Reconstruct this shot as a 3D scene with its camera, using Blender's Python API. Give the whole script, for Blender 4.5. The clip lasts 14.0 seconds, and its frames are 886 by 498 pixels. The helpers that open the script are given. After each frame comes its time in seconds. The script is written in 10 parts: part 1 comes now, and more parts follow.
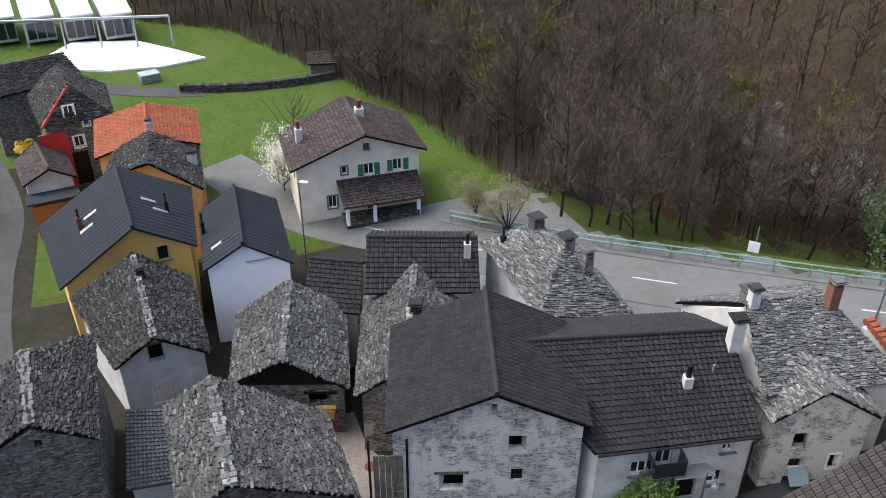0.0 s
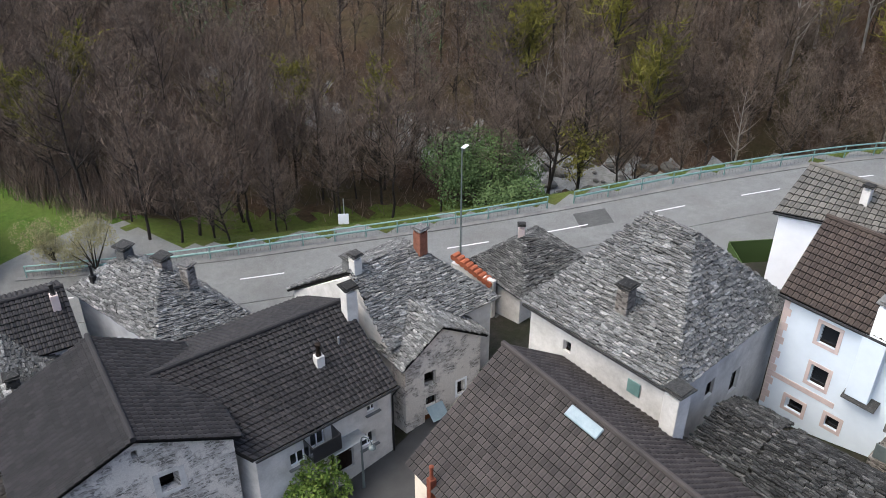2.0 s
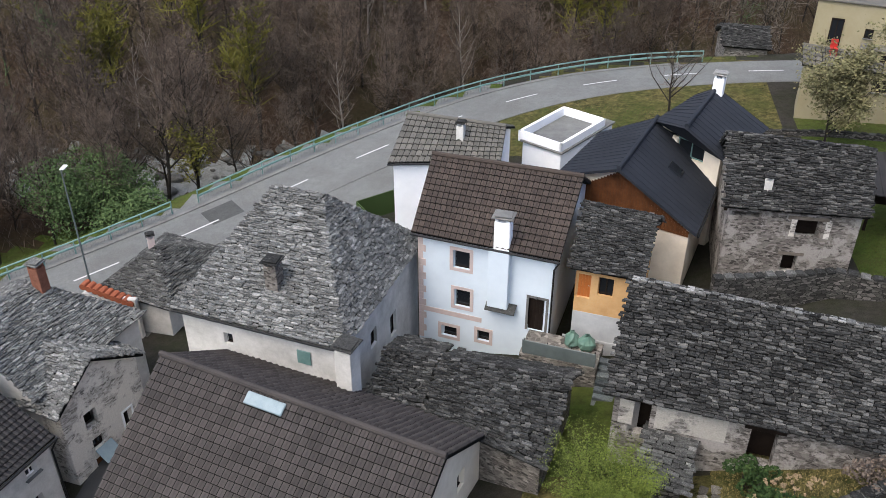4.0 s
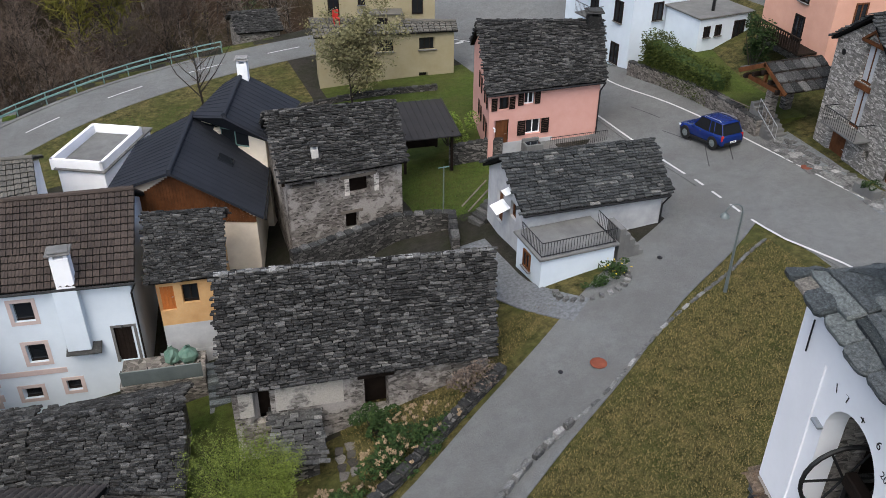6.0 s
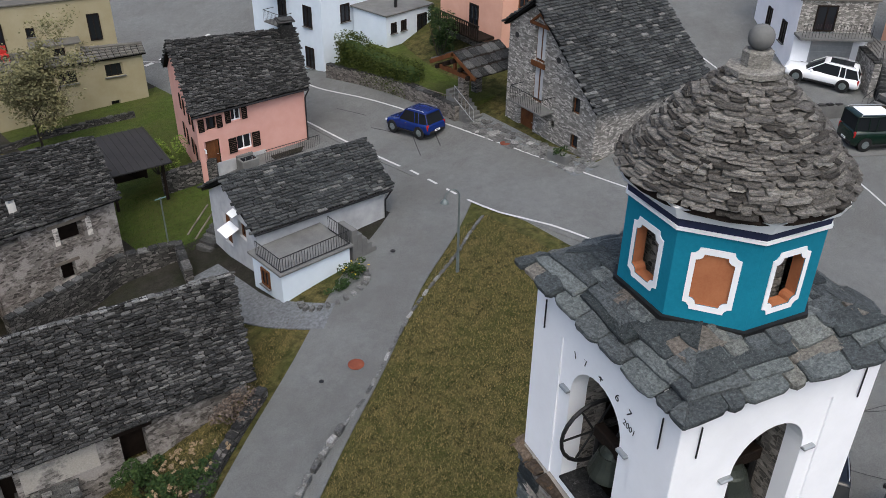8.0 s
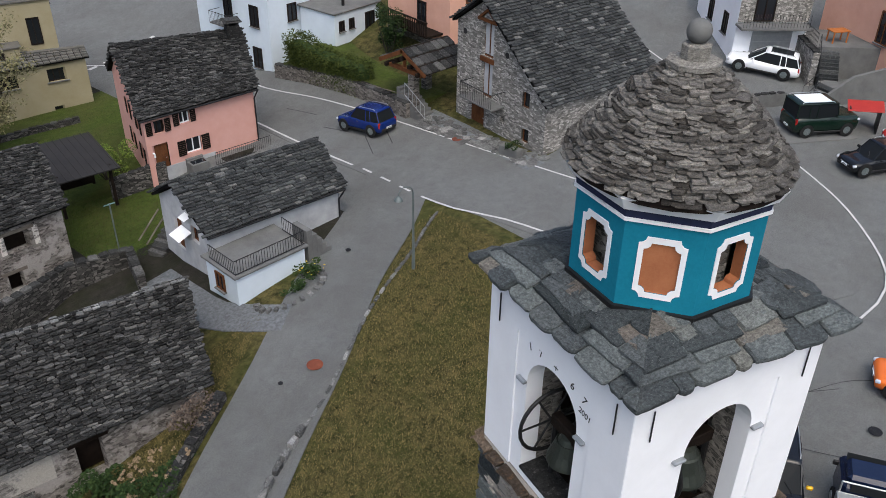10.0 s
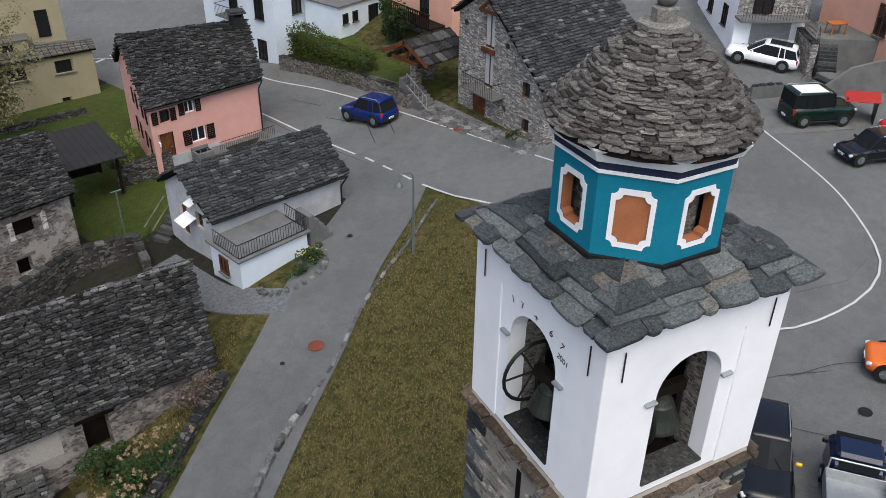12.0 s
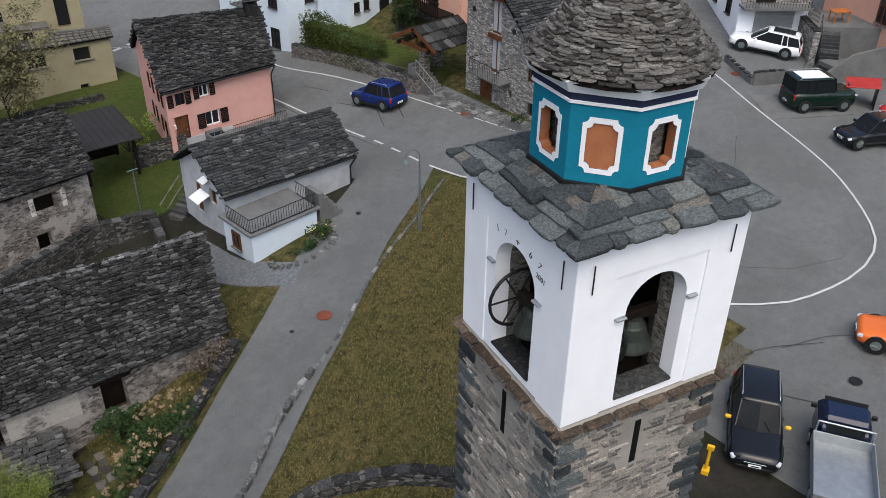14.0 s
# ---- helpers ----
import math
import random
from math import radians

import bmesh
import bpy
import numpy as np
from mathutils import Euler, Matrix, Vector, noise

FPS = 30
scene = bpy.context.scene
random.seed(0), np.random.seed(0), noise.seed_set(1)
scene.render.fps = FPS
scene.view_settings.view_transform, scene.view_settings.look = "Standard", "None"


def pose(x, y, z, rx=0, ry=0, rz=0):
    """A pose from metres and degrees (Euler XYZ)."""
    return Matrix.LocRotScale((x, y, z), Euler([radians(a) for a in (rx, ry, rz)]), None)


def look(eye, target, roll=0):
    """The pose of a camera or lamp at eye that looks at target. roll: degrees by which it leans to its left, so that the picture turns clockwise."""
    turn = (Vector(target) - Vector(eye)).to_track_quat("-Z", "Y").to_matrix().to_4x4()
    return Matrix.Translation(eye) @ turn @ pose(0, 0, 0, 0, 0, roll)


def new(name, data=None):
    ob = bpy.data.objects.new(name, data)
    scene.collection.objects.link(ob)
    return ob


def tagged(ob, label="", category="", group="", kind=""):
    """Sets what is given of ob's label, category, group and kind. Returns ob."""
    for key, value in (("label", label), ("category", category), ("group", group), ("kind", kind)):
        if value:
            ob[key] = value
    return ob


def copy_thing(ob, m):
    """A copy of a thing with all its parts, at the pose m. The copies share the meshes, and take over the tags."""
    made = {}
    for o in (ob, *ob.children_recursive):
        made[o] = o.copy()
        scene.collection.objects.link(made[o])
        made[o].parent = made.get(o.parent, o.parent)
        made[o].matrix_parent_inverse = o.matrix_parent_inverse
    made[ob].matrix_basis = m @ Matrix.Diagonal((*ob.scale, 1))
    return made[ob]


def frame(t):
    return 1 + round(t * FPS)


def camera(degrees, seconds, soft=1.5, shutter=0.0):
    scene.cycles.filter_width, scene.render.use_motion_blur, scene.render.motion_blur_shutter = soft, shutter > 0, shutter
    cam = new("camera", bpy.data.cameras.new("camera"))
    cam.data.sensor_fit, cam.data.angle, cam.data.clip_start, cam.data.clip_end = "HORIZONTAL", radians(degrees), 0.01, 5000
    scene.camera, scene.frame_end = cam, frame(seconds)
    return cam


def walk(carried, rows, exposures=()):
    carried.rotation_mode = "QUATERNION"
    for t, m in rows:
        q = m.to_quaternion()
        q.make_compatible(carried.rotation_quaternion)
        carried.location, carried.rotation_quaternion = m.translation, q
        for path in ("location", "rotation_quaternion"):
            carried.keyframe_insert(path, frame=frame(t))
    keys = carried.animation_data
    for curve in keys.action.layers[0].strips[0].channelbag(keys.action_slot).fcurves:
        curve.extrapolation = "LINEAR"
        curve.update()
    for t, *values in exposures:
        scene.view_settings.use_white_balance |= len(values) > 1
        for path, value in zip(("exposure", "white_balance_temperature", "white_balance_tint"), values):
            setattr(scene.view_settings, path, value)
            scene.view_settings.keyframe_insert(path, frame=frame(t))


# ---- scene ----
cam = camera(54.7, 14.0, 0.6)
PATH = [
    (0, (-0.37, 0.11, 22.96), (-8.337, 2.930, 17.613), 0.16),
    (0.5, (-0.36, 0.14, 22.91), (-7.889, 3.975, 17.576), 0.21),
    (1, (-0.29, 0.21, 22.82), (-7.206, 5.106, 17.501), 0.28),
    (1.5, (-0.32, 0.30, 22.74), (-6.522, 6.077, 17.442), 0.28),
    (2, (-0.34, 0.41, 22.63), (-5.781, 6.917, 17.324), 0.23),
    (2.5, (-0.32, 0.50, 22.47), (-4.953, 7.602, 17.160), 0.26),
    (2.7, (-0.33, 0.55, 22.41), (-4.598, 7.864, 17.097), 0.25),
    (4.8, (0.07, 0.09, 21.34), (0.053, 8.571, 16.044), 0.04),
    (5, (0.12, 0.11, 21.29), (0.580, 8.571, 15.980), 0.06),
    (5.5, (0.23, 0.19, 21.19), (1.894, 8.504, 15.889), 0.20),
    (6, (0.19, 0.31, 21.34), (3.103, 8.271, 16.038), 0.56),
    (6.5, (0.13, 0.33, 21.56), (3.879, 7.950, 16.270), 0.75),
    (7, (-0.00, 0.32, 21.76), (4.523, 7.510, 16.485), 0.86),
    (7.5, (-0.06, 0.31, 21.83), (4.969, 7.160, 16.560), 0.94),
    (8, (-0.11, 0.31, 21.90), (5.482, 6.711, 16.634), 0.92),
    (8.5, (-0.14, 0.30, 21.97), (5.784, 6.397, 16.700), 0.96),
    (11, (-0.23, -0.05, 21.97), (5.730, 5.983, 16.677), 0.89),
    (11.5, (-0.36, -0.29, 21.88), (5.579, 5.765, 16.585), 0.89),
    (12, (-0.59, -0.60, 21.82), (5.319, 5.479, 16.510), 0.82),
    (12.5, (-0.85, -0.96, 21.79), (5.029, 5.139, 16.484), 0.85),
    (13, (-1.11, -1.34, 21.77), (4.742, 4.782, 16.453), 0.79),
    (13.5, (-1.30, -1.68, 21.68), (4.522, 4.465, 16.354), 0.66),
    (14, (-1.42, -1.97, 21.57), (4.374, 4.199, 16.251), 0.65),
]
walk(cam, [(t, look(eye, target, roll)) for t, eye, target, roll in PATH],
     [(0, 1.65), (1.5, 1.65), (2.7, 1.54), (5, 1.32), (7, 1.0), (14, 0.88)])

# ---- light: an overcast spring sky ----
world = bpy.data.worlds.new("sky")
scene.world = world
world.use_nodes = True
_bg = world.node_tree.nodes["Background"]
_sky = world.node_tree.nodes.new("ShaderNodeTexSky")
_sky.sky_type = "NISHITA"
_sky.sun_disc = False
_sky.sun_elevation = radians(59)
_sky.sun_rotation = radians(214)
_sky.air_density, _sky.dust_density = 0.8, 4.0
world.node_tree.links.new(_sky.outputs[0], _bg.inputs[0])
_bg.inputs[1].default_value = 0.15
sun = new("sun", bpy.data.lights.new("sun", "SUN"))
sun.data.energy, sun.data.angle, sun.data.color = 0.6, radians(80), (0.87, 1.0, 0.93)
sun.matrix_world = look((0, 0, 60), (20, 30, 0))

# ---- materials ----
def material(name, rough=0.8, metal=0.0):
    m = bpy.data.materials.new(name)
    m.use_nodes = True
    n = m.node_tree.nodes["Principled BSDF"]
    n.inputs["Roughness"].default_value, n.inputs["Metallic"].default_value = rough, metal
    if rough >= 0.7:
        n.inputs["Specular IOR Level"].default_value = 0.12
    return m, m.node_tree, n


def node(tree, kind, **values):
    n = tree.nodes.new(kind)
    for key, value in values.items():
        n.inputs[key.replace("_", " ")].default_value = value
    return n


def noise_of(tree, scale, detail=4.0, rough=0.6, space="Object"):
    at = tree.nodes.new("ShaderNodeTexCoord") if space == "Object" else tree.nodes.new("ShaderNodeNewGeometry")
    n = node(tree, "ShaderNodeTexNoise", Scale=scale, Detail=detail, Roughness=rough)
    tree.links.new(at.outputs["Object" if space == "Object" else "Position"], n.inputs["Vector"])
    return n.outputs["Fac"]


def ramp_of(tree, value, stops):
    r = tree.nodes.new("ShaderNodeValToRGB")
    while len(r.color_ramp.elements) < len(stops):
        r.color_ramp.elements.new(0.5)
    for e, (at, c) in zip(r.color_ramp.elements, stops):
        e.position, e.color = at, (*c, 1) if len(c) == 3 else c
    tree.links.new(value, r.inputs[0])
    return r.outputs[0]


def mixed(tree, fac, a, b, mode="MIX"):
    m = tree.nodes.new("ShaderNodeMix")
    m.data_type, m.blend_type = "RGBA", mode
    for socket, value in ((m.inputs["Factor"], fac), (m.inputs["A"], a), (m.inputs["B"], b)):
        if isinstance(value, (int, float)):
            socket.default_value = value
        elif isinstance(value, tuple):
            socket.default_value = (*value, 1) if len(value) == 3 else value
        else:
            tree.links.new(value, socket)
    return m.outputs["Result"]


def bump(tree, shader, height, strength=0.4, distance=0.02):
    b = node(tree, "ShaderNodeBump", Strength=strength, Distance=distance)
    tree.links.new(height, b.inputs["Height"])
    tree.links.new(b.outputs[0], shader.inputs["Normal"])


def random_of(tree, island=False):
    if island:
        return tree.nodes.new("ShaderNodeNewGeometry").outputs["Random Per Island"]
    return tree.nodes.new("ShaderNodeObjectInfo").outputs["Random"]


def mottled(name, dark, light, scale=1.5, fine=30.0, rough=0.85, relief=0.4, stain=(0.5, 0.5, 0.5), stain_amount=0.3, metal=0.0, depth=0.02):
    """A surface with soft stains at one scale and grain at another."""
    m, tree, n = material(name, rough, metal)
    big, small = noise_of(tree, scale, 5, 0.65, "World"), noise_of(tree, fine, 4, 0.7, "World")
    c = mixed(tree, ramp_of(tree, big, ((0.3, (0, 0, 0)), (0.7, (1, 1, 1)))), dark, light)
    c = mixed(tree, stain_amount, c, mixed(tree, ramp_of(tree, small, ((0.3, (0, 0, 0)), (0.75, (1, 1, 1)))), stain, light), "MULTIPLY")
    tree.links.new(c, n.inputs["Base Color"])
    bump(tree, n, small, relief, depth)
    return m


def slab_stone(name, stops, lichen, island, amount=0.35, fine=24.0, speck=0.4):
    """Split gneiss: each piece has its own grey, with lichen and a rough face."""
    m, tree, n = material(name, 0.82)
    c = ramp_of(tree, random_of(tree, island), stops)
    big, small = noise_of(tree, 0.55, 5, 0.7, "World"), noise_of(tree, fine, 6, 0.8, "World")
    spots = noise_of(tree, fine * speck, 6, 0.8, "World")
    grain = noise_of(tree, fine * 0.32, 5, 0.75, "World")
    c = mixed(tree, 0.8, c, ramp_of(tree, small, ((0.33, (0.4, 0.4, 0.4)), (0.67, (1.6, 1.6, 1.58)))), "MULTIPLY")
    c = mixed(tree, 0.28, c, ramp_of(tree, grain, ((0.3, (0.55, 0.55, 0.56)), (0.7, (1.45, 1.44, 1.41)))), "MULTIPLY")
    c = mixed(tree, 0.7, c, ramp_of(tree, big, ((0.3, (0.55, 0.54, 0.53)), (0.7, (1.35, 1.34, 1.32)))), "MULTIPLY")
    at = tree.nodes.new("ShaderNodeNewGeometry")
    flat = node(tree, "ShaderNodeVectorMath")
    flat.operation = "MULTIPLY"
    flat.inputs[1].default_value = (1, 1, 7)
    tree.links.new(at.outputs["Position"], flat.inputs[0])
    strata = node(tree, "ShaderNodeTexNoise", Scale=fine * 0.45, Detail=4.0, Roughness=0.7)
    tree.links.new(flat.outputs[0], strata.inputs["Vector"])
    c = mixed(tree, 0.6, c, ramp_of(tree, strata.outputs["Fac"], ((0.36, (0.4, 0.4, 0.4)), (0.62, (1.4, 1.39, 1.37)))), "MULTIPLY")
    c = mixed(tree, ramp_of(tree, spots, ((0.56, (0, 0, 0)), (0.68, (amount, amount, amount)))), c, lichen)
    tree.links.new(c, n.inputs["Base Color"])
    bump(tree, n, small, 0.7, 0.03)
    return m


def rubble(name, dark, mid, light, mortar, scale=2.6, plaster=0.0, plaster_colour=(0.5, 0.48, 0.45), flat=2.4):
    """A wall of flat, uneven field stones, partly plastered over."""
    m, tree, n = material(name, 0.9)
    at = tree.nodes.new("ShaderNodeNewGeometry")
    push = node(tree, "ShaderNodeVectorMath")
    push.operation = "MULTIPLY"
    push.inputs[1].default_value = (1, 1, flat)
    tree.links.new(at.outputs["Position"], push.inputs[0])
    warp = node(tree, "ShaderNodeTexNoise", Scale=1.7, Detail=3.0)
    tree.links.new(push.outputs[0], warp.inputs["Vector"])
    add = node(tree, "ShaderNodeVectorMath")
    add.operation = "ADD"
    tree.links.new(push.outputs[0], add.inputs[0])
    scale_w = node(tree, "ShaderNodeVectorMath")
    scale_w.operation = "SCALE"
    scale_w.inputs["Scale"].default_value = 0.35
    tree.links.new(warp.outputs["Color"], scale_w.inputs[0])
    tree.links.new(scale_w.outputs[0], add.inputs[1])
    cell = node(tree, "ShaderNodeTexVoronoi", Scale=scale)
    edge = node(tree, "ShaderNodeTexVoronoi", Scale=scale)
    edge.feature = "DISTANCE_TO_EDGE"
    for v in (cell, edge):
        tree.links.new(add.outputs[0], v.inputs["Vector"])
    bw = tree.nodes.new("ShaderNodeRGBToBW")
    tree.links.new(cell.outputs["Color"], bw.inputs[0])
    stone = ramp_of(tree, bw.outputs[0], ((0.15, dark), (0.5, mid), (0.85, light)))
    small = noise_of(tree, 14, 5, 0.7, "World")
    stone = mixed(tree, 0.6, stone, ramp_of(tree, small, ((0.25, (0.5, 0.5, 0.5)), (0.75, (1.3, 1.3, 1.3)))), "MULTIPLY")
    joint = ramp_of(tree, edge.outputs["Distance"], ((0.02, (0, 0, 0)), (0.09, (1, 1, 1))))
    c = mixed(tree, joint, mortar, stone)
    big = noise_of(tree, 0.7, 6, 0.7, "World")
    if plaster:
        cover = ramp_of(tree, big, ((0.72 - plaster * 0.5, (0, 0, 0)), (0.78 - plaster * 0.5, (1, 1, 1))))
        c = mixed(tree, cover, c, mixed(tree, 0.5, plaster_colour, ramp_of(tree, small, ((0.3, (0.6, 0.6, 0.6)), (0.7, (1.15, 1.15, 1.15)))), "MULTIPLY"))
    tree.links.new(c, n.inputs["Base Color"])
    bump(tree, n, mixed(tree, 0.35, joint, small), 0.8, 0.05)
    return m


BLACK = ((0.0, (0.0123, 0.0123, 0.0123)), (0.35, (0.0238, 0.0242, 0.0242)), (0.75, (0.0405, 0.0405, 0.0405)), (1.0, (0.0968, 0.0968, 0.095)))
MID = ((0.0, (0.0386, 0.0386, 0.0386)), (0.45, (0.0626, 0.0635, 0.0626)), (0.88, (0.092, 0.0929, 0.092)), (1.0, (0.156, 0.158, 0.154)))
GREY = ((0.0, (0.0165, 0.0165, 0.0165)), (0.45, (0.03, 0.0304, 0.0304)), (0.88, (0.051, 0.0518, 0.0518)), (1.0, (0.105, 0.105, 0.104)))
PALE = ((0.0, (0.0685, 0.07, 0.07)), (0.4, (0.106, 0.108, 0.108)), (0.88, (0.157, 0.16, 0.16)), (1.0, (0.265, 0.266, 0.265)))
BROWNISH = ((0.0, (0.024, 0.022, 0.02)), (0.12, (0.05, 0.046, 0.042)), (0.4, (0.1, 0.0945, 0.0885)), (0.8, (0.145, 0.137, 0.128)), (1.0, (0.2, 0.192, 0.177)))
SLATE = ((0.0, (0.0291, 0.0355, 0.0387)), (0.4, (0.0645, 0.0742, 0.0807)), (0.86, (0.108, 0.123, 0.127)), (0.94, (0.14, 0.142, 0.132)), (1.0, (0.105, 0.082, 0.068)))
slab_dark = slab_stone("split_stone_dark", GREY, (0.3, 0.3, 0.29), False)
slab_dark_rest = slab_stone("split_stone_dark_rest", GREY, (0.3, 0.3, 0.29), True)
slab_black = slab_stone("split_stone_black", BLACK, (0.22, 0.22, 0.21), False, 0.45)
slab_black_rest = slab_stone("split_stone_black_rest", BLACK, (0.22, 0.22, 0.21), True, 0.45)
slab_mid = slab_stone("split_stone_mid", MID, (0.26, 0.26, 0.25), False, 0.45)
slab_mid_rest = slab_stone("split_stone_mid_rest", MID, (0.26, 0.26, 0.25), True, 0.45)
slab_pale = slab_stone("split_stone_pale", PALE, (0.46, 0.46, 0.45), False, 0.5)
slab_pale_rest = slab_stone("split_stone_pale_rest", PALE, (0.46, 0.46, 0.45), True, 0.5)
SAWN = ((0.0, (0.024, 0.026, 0.027)), (0.5, (0.04, 0.043, 0.045)), (0.92, (0.058, 0.062, 0.063)), (1.0, (0.15, 0.15, 0.148)))
slab_slate = slab_stone("sawn_slate", SAWN, (0.3, 0.3, 0.29), False, 0.3, 20.0)
slab_slate_rest = slab_stone("sawn_slate_rest", SAWN, (0.3, 0.3, 0.29), True, 0.3, 20.0)
slab_tower = slab_stone("split_stone_slate", SLATE, (0.24, 0.25, 0.245), False, 0.5, 30.0, 1.6)
slab_cone = slab_stone("split_stone_brownish", BROWNISH, (0.21, 0.2, 0.17), False, 0.35, 38.0, 0.8)
slab_cone_rest = slab_stone("split_stone_brownish_rest", BROWNISH, (0.21, 0.2, 0.17), True, 0.35, 38.0, 0.8)


def tile_material(name, dark, light, island=True):
    m, tree, n = material(name, 0.85)
    n.inputs["Specular IOR Level"].default_value = 0.2
    c = mixed(tree, random_of(tree, island), dark, light)
    big = noise_of(tree, 0.5, 5, 0.7, "World")
    small = noise_of(tree, 25, 4, 0.7, "World")
    c = mixed(tree, 0.6, c, ramp_of(tree, big, ((0.3, (0.62, 0.62, 0.64)), (0.7, (1.25, 1.22, 1.2)))), "MULTIPLY")
    c = mixed(tree, 0.4, c, ramp_of(tree, small, ((0.3, (0.6, 0.6, 0.6)), (0.7, (1.2, 1.2, 1.2)))), "MULTIPLY")
    tree.links.new(c, n.inputs["Base Color"])
    bump(tree, n, small, 0.25, 0.01)
    return m


tile_black = tile_material("dark_concrete_tile", (0.0185, 0.0179, 0.019), (0.0315, 0.0305, 0.0315))
tile_brown = tile_material("brown_concrete_tile", (0.0377, 0.0336, 0.0319), (0.0586, 0.0517, 0.0494))
tile_coffee = tile_material("dark_brown_tile", (0.044, 0.0344, 0.0296), (0.064, 0.0504, 0.0424))
tile_grey = tile_material("grey_slate_tile", (0.084, 0.0808, 0.072), (0.132, 0.126, 0.111))
tile_blue = tile_material("blue_grey_tile", (0.05, 0.056, 0.064), (0.075, 0.082, 0.092))
tile_orange = tile_material("orange_clay_tile", (0.23, 0.0638, 0.0319), (0.293, 0.0952, 0.0478))
tile_purple = tile_material("weathered_brown_tile", (0.0416, 0.0318, 0.0294), (0.0832, 0.0661, 0.0612))
tile_anthracite = tile_material("anthracite_metal_sheet", (0.0176, 0.0208, 0.028), (0.024, 0.028, 0.0368))

plaster_white = mottled("white_plaster", (0.79, 0.801, 0.822), (0.874, 0.884, 0.905), 0.8, 18, 0.9, 0.15, (0.832, 0.832, 0.832), 0.25)
plaster_blue = mottled("pale_blue_plaster", (0.589, 0.655, 0.716), (0.665, 0.731, 0.79), 0.8, 16, 0.9, 0.2, (0.712, 0.741, 0.744), 0.35)
plaster_old = mottled("old_white_plaster", (0.47, 0.459, 0.437), (0.739, 0.728, 0.706), 0.9, 12, 0.92, 0.35, (0.55, 0.54, 0.52), 0.6)
plaster_grey = mottled("grey_plaster", (0.38, 0.39, 0.4), (0.56, 0.57, 0.58), 0.9, 14, 0.92, 0.3, (0.6, 0.6, 0.6), 0.5)
plaster_cream = mottled("cream_plaster", (0.649, 0.584, 0.493), (0.857, 0.792, 0.688), 0.7, 14, 0.92, 0.25, (0.715, 0.682, 0.638), 0.45)
plaster_pink = mottled("pink_plaster", (0.578, 0.323, 0.272), (0.646, 0.391, 0.34), 0.7, 14, 0.9, 0.2, (0.595, 0.561, 0.544), 0.3)
plaster_salmon = mottled("salmon_plaster", (0.62, 0.36, 0.27), (0.7, 0.42, 0.32), 0.7, 14, 0.9, 0.2, (0.7, 0.66, 0.64), 0.3)
plaster_yellow = mottled("yellow_plaster", (0.66, 0.42, 0.12), (0.74, 0.5, 0.17), 0.7, 14, 0.9, 0.2, (0.7, 0.66, 0.6), 0.3)
plaster_lemon = mottled("pale_yellow_plaster", (0.313, 0.274, 0.171), (0.369, 0.331, 0.226), 0.7, 14, 0.9, 0.2, (0.465, 0.434, 0.384), 0.3)
plaster_ochre = mottled("ochre_plaster", (0.52, 0.33, 0.16), (0.68, 0.47, 0.25), 1.1, 12, 0.92, 0.35, (0.6, 0.55, 0.5), 0.5)
plaster_orange = mottled("orange_plaster", (0.62, 0.34, 0.13), (0.7, 0.42, 0.18), 0.9, 12, 0.92, 0.2, (0.7, 0.65, 0.6), 0.3)
paint_teal = mottled("teal_paint", (0.008, 0.17, 0.25), (0.01, 0.2, 0.29), 1.5, 25, 0.75, 0.1, (0.8, 0.8, 0.8), 0.25)
paint_navy = mottled("navy_paint", (0.022, 0.028, 0.06), (0.03, 0.036, 0.075), 1.5, 25, 0.75, 0.1, (0.8, 0.8, 0.8), 0.25)
paint_terracotta = mottled("terracotta_paint", (0.34, 0.13, 0.06), (0.42, 0.17, 0.08), 2.5, 25, 0.8, 0.15, (0.75, 0.75, 0.75), 0.3)
trim_white = mottled("white_trim", (0.74, 0.75, 0.76), (0.82, 0.83, 0.84), 2, 30, 0.85, 0.1, (0.8, 0.8, 0.8), 0.2)
trim_pink = mottled("pinkish_trim", (0.47, 0.39, 0.37), (0.55, 0.46, 0.43), 2, 30, 0.88, 0.1, (0.8, 0.8, 0.8), 0.2)
wood_brown = mottled("brown_wood", (0.11, 0.045, 0.02), (0.2, 0.085, 0.035), 2.2, 28, 0.7, 0.4, (0.5, 0.45, 0.4), 0.5)
# Dark wood; also stands in for shade in openings and under cone stones
wood_and_shade_dark = mottled("dark_wood", (0.0135, 0.009, 0.00675), (0.0315, 0.0216, 0.0162), 2.2, 28, 0.75, 0.4, (0.225, 0.203, 0.18), 0.5)
wood_grey = mottled("weathered_wood", (0.14, 0.12, 0.1), (0.26, 0.23, 0.2), 2.2, 28, 0.85, 0.4, (0.5, 0.48, 0.45), 0.5)
wood_orange = mottled("orange_wood", (0.4, 0.13, 0.03), (0.5, 0.19, 0.06), 2.2, 28, 0.7, 0.3, (0.6, 0.55, 0.5), 0.4)
board_yellow = mottled("yellow_boards", (0.42, 0.27, 0.07), (0.55, 0.38, 0.12), 3, 20, 0.7, 0.2, (0.6, 0.55, 0.5), 0.4)
metal_lamp = mottled("grey_painted_steel", (0.1, 0.125, 0.125), (0.15, 0.175, 0.175), 1.5, 30, 0.5, 0.15, (0.7, 0.7, 0.7), 0.3, 0.2)
paint_green = mottled("green_paint", (0.01, 0.16, 0.06), (0.015, 0.2, 0.075), 2, 25, 0.6, 0.1, (0.7, 0.7, 0.7), 0.3)
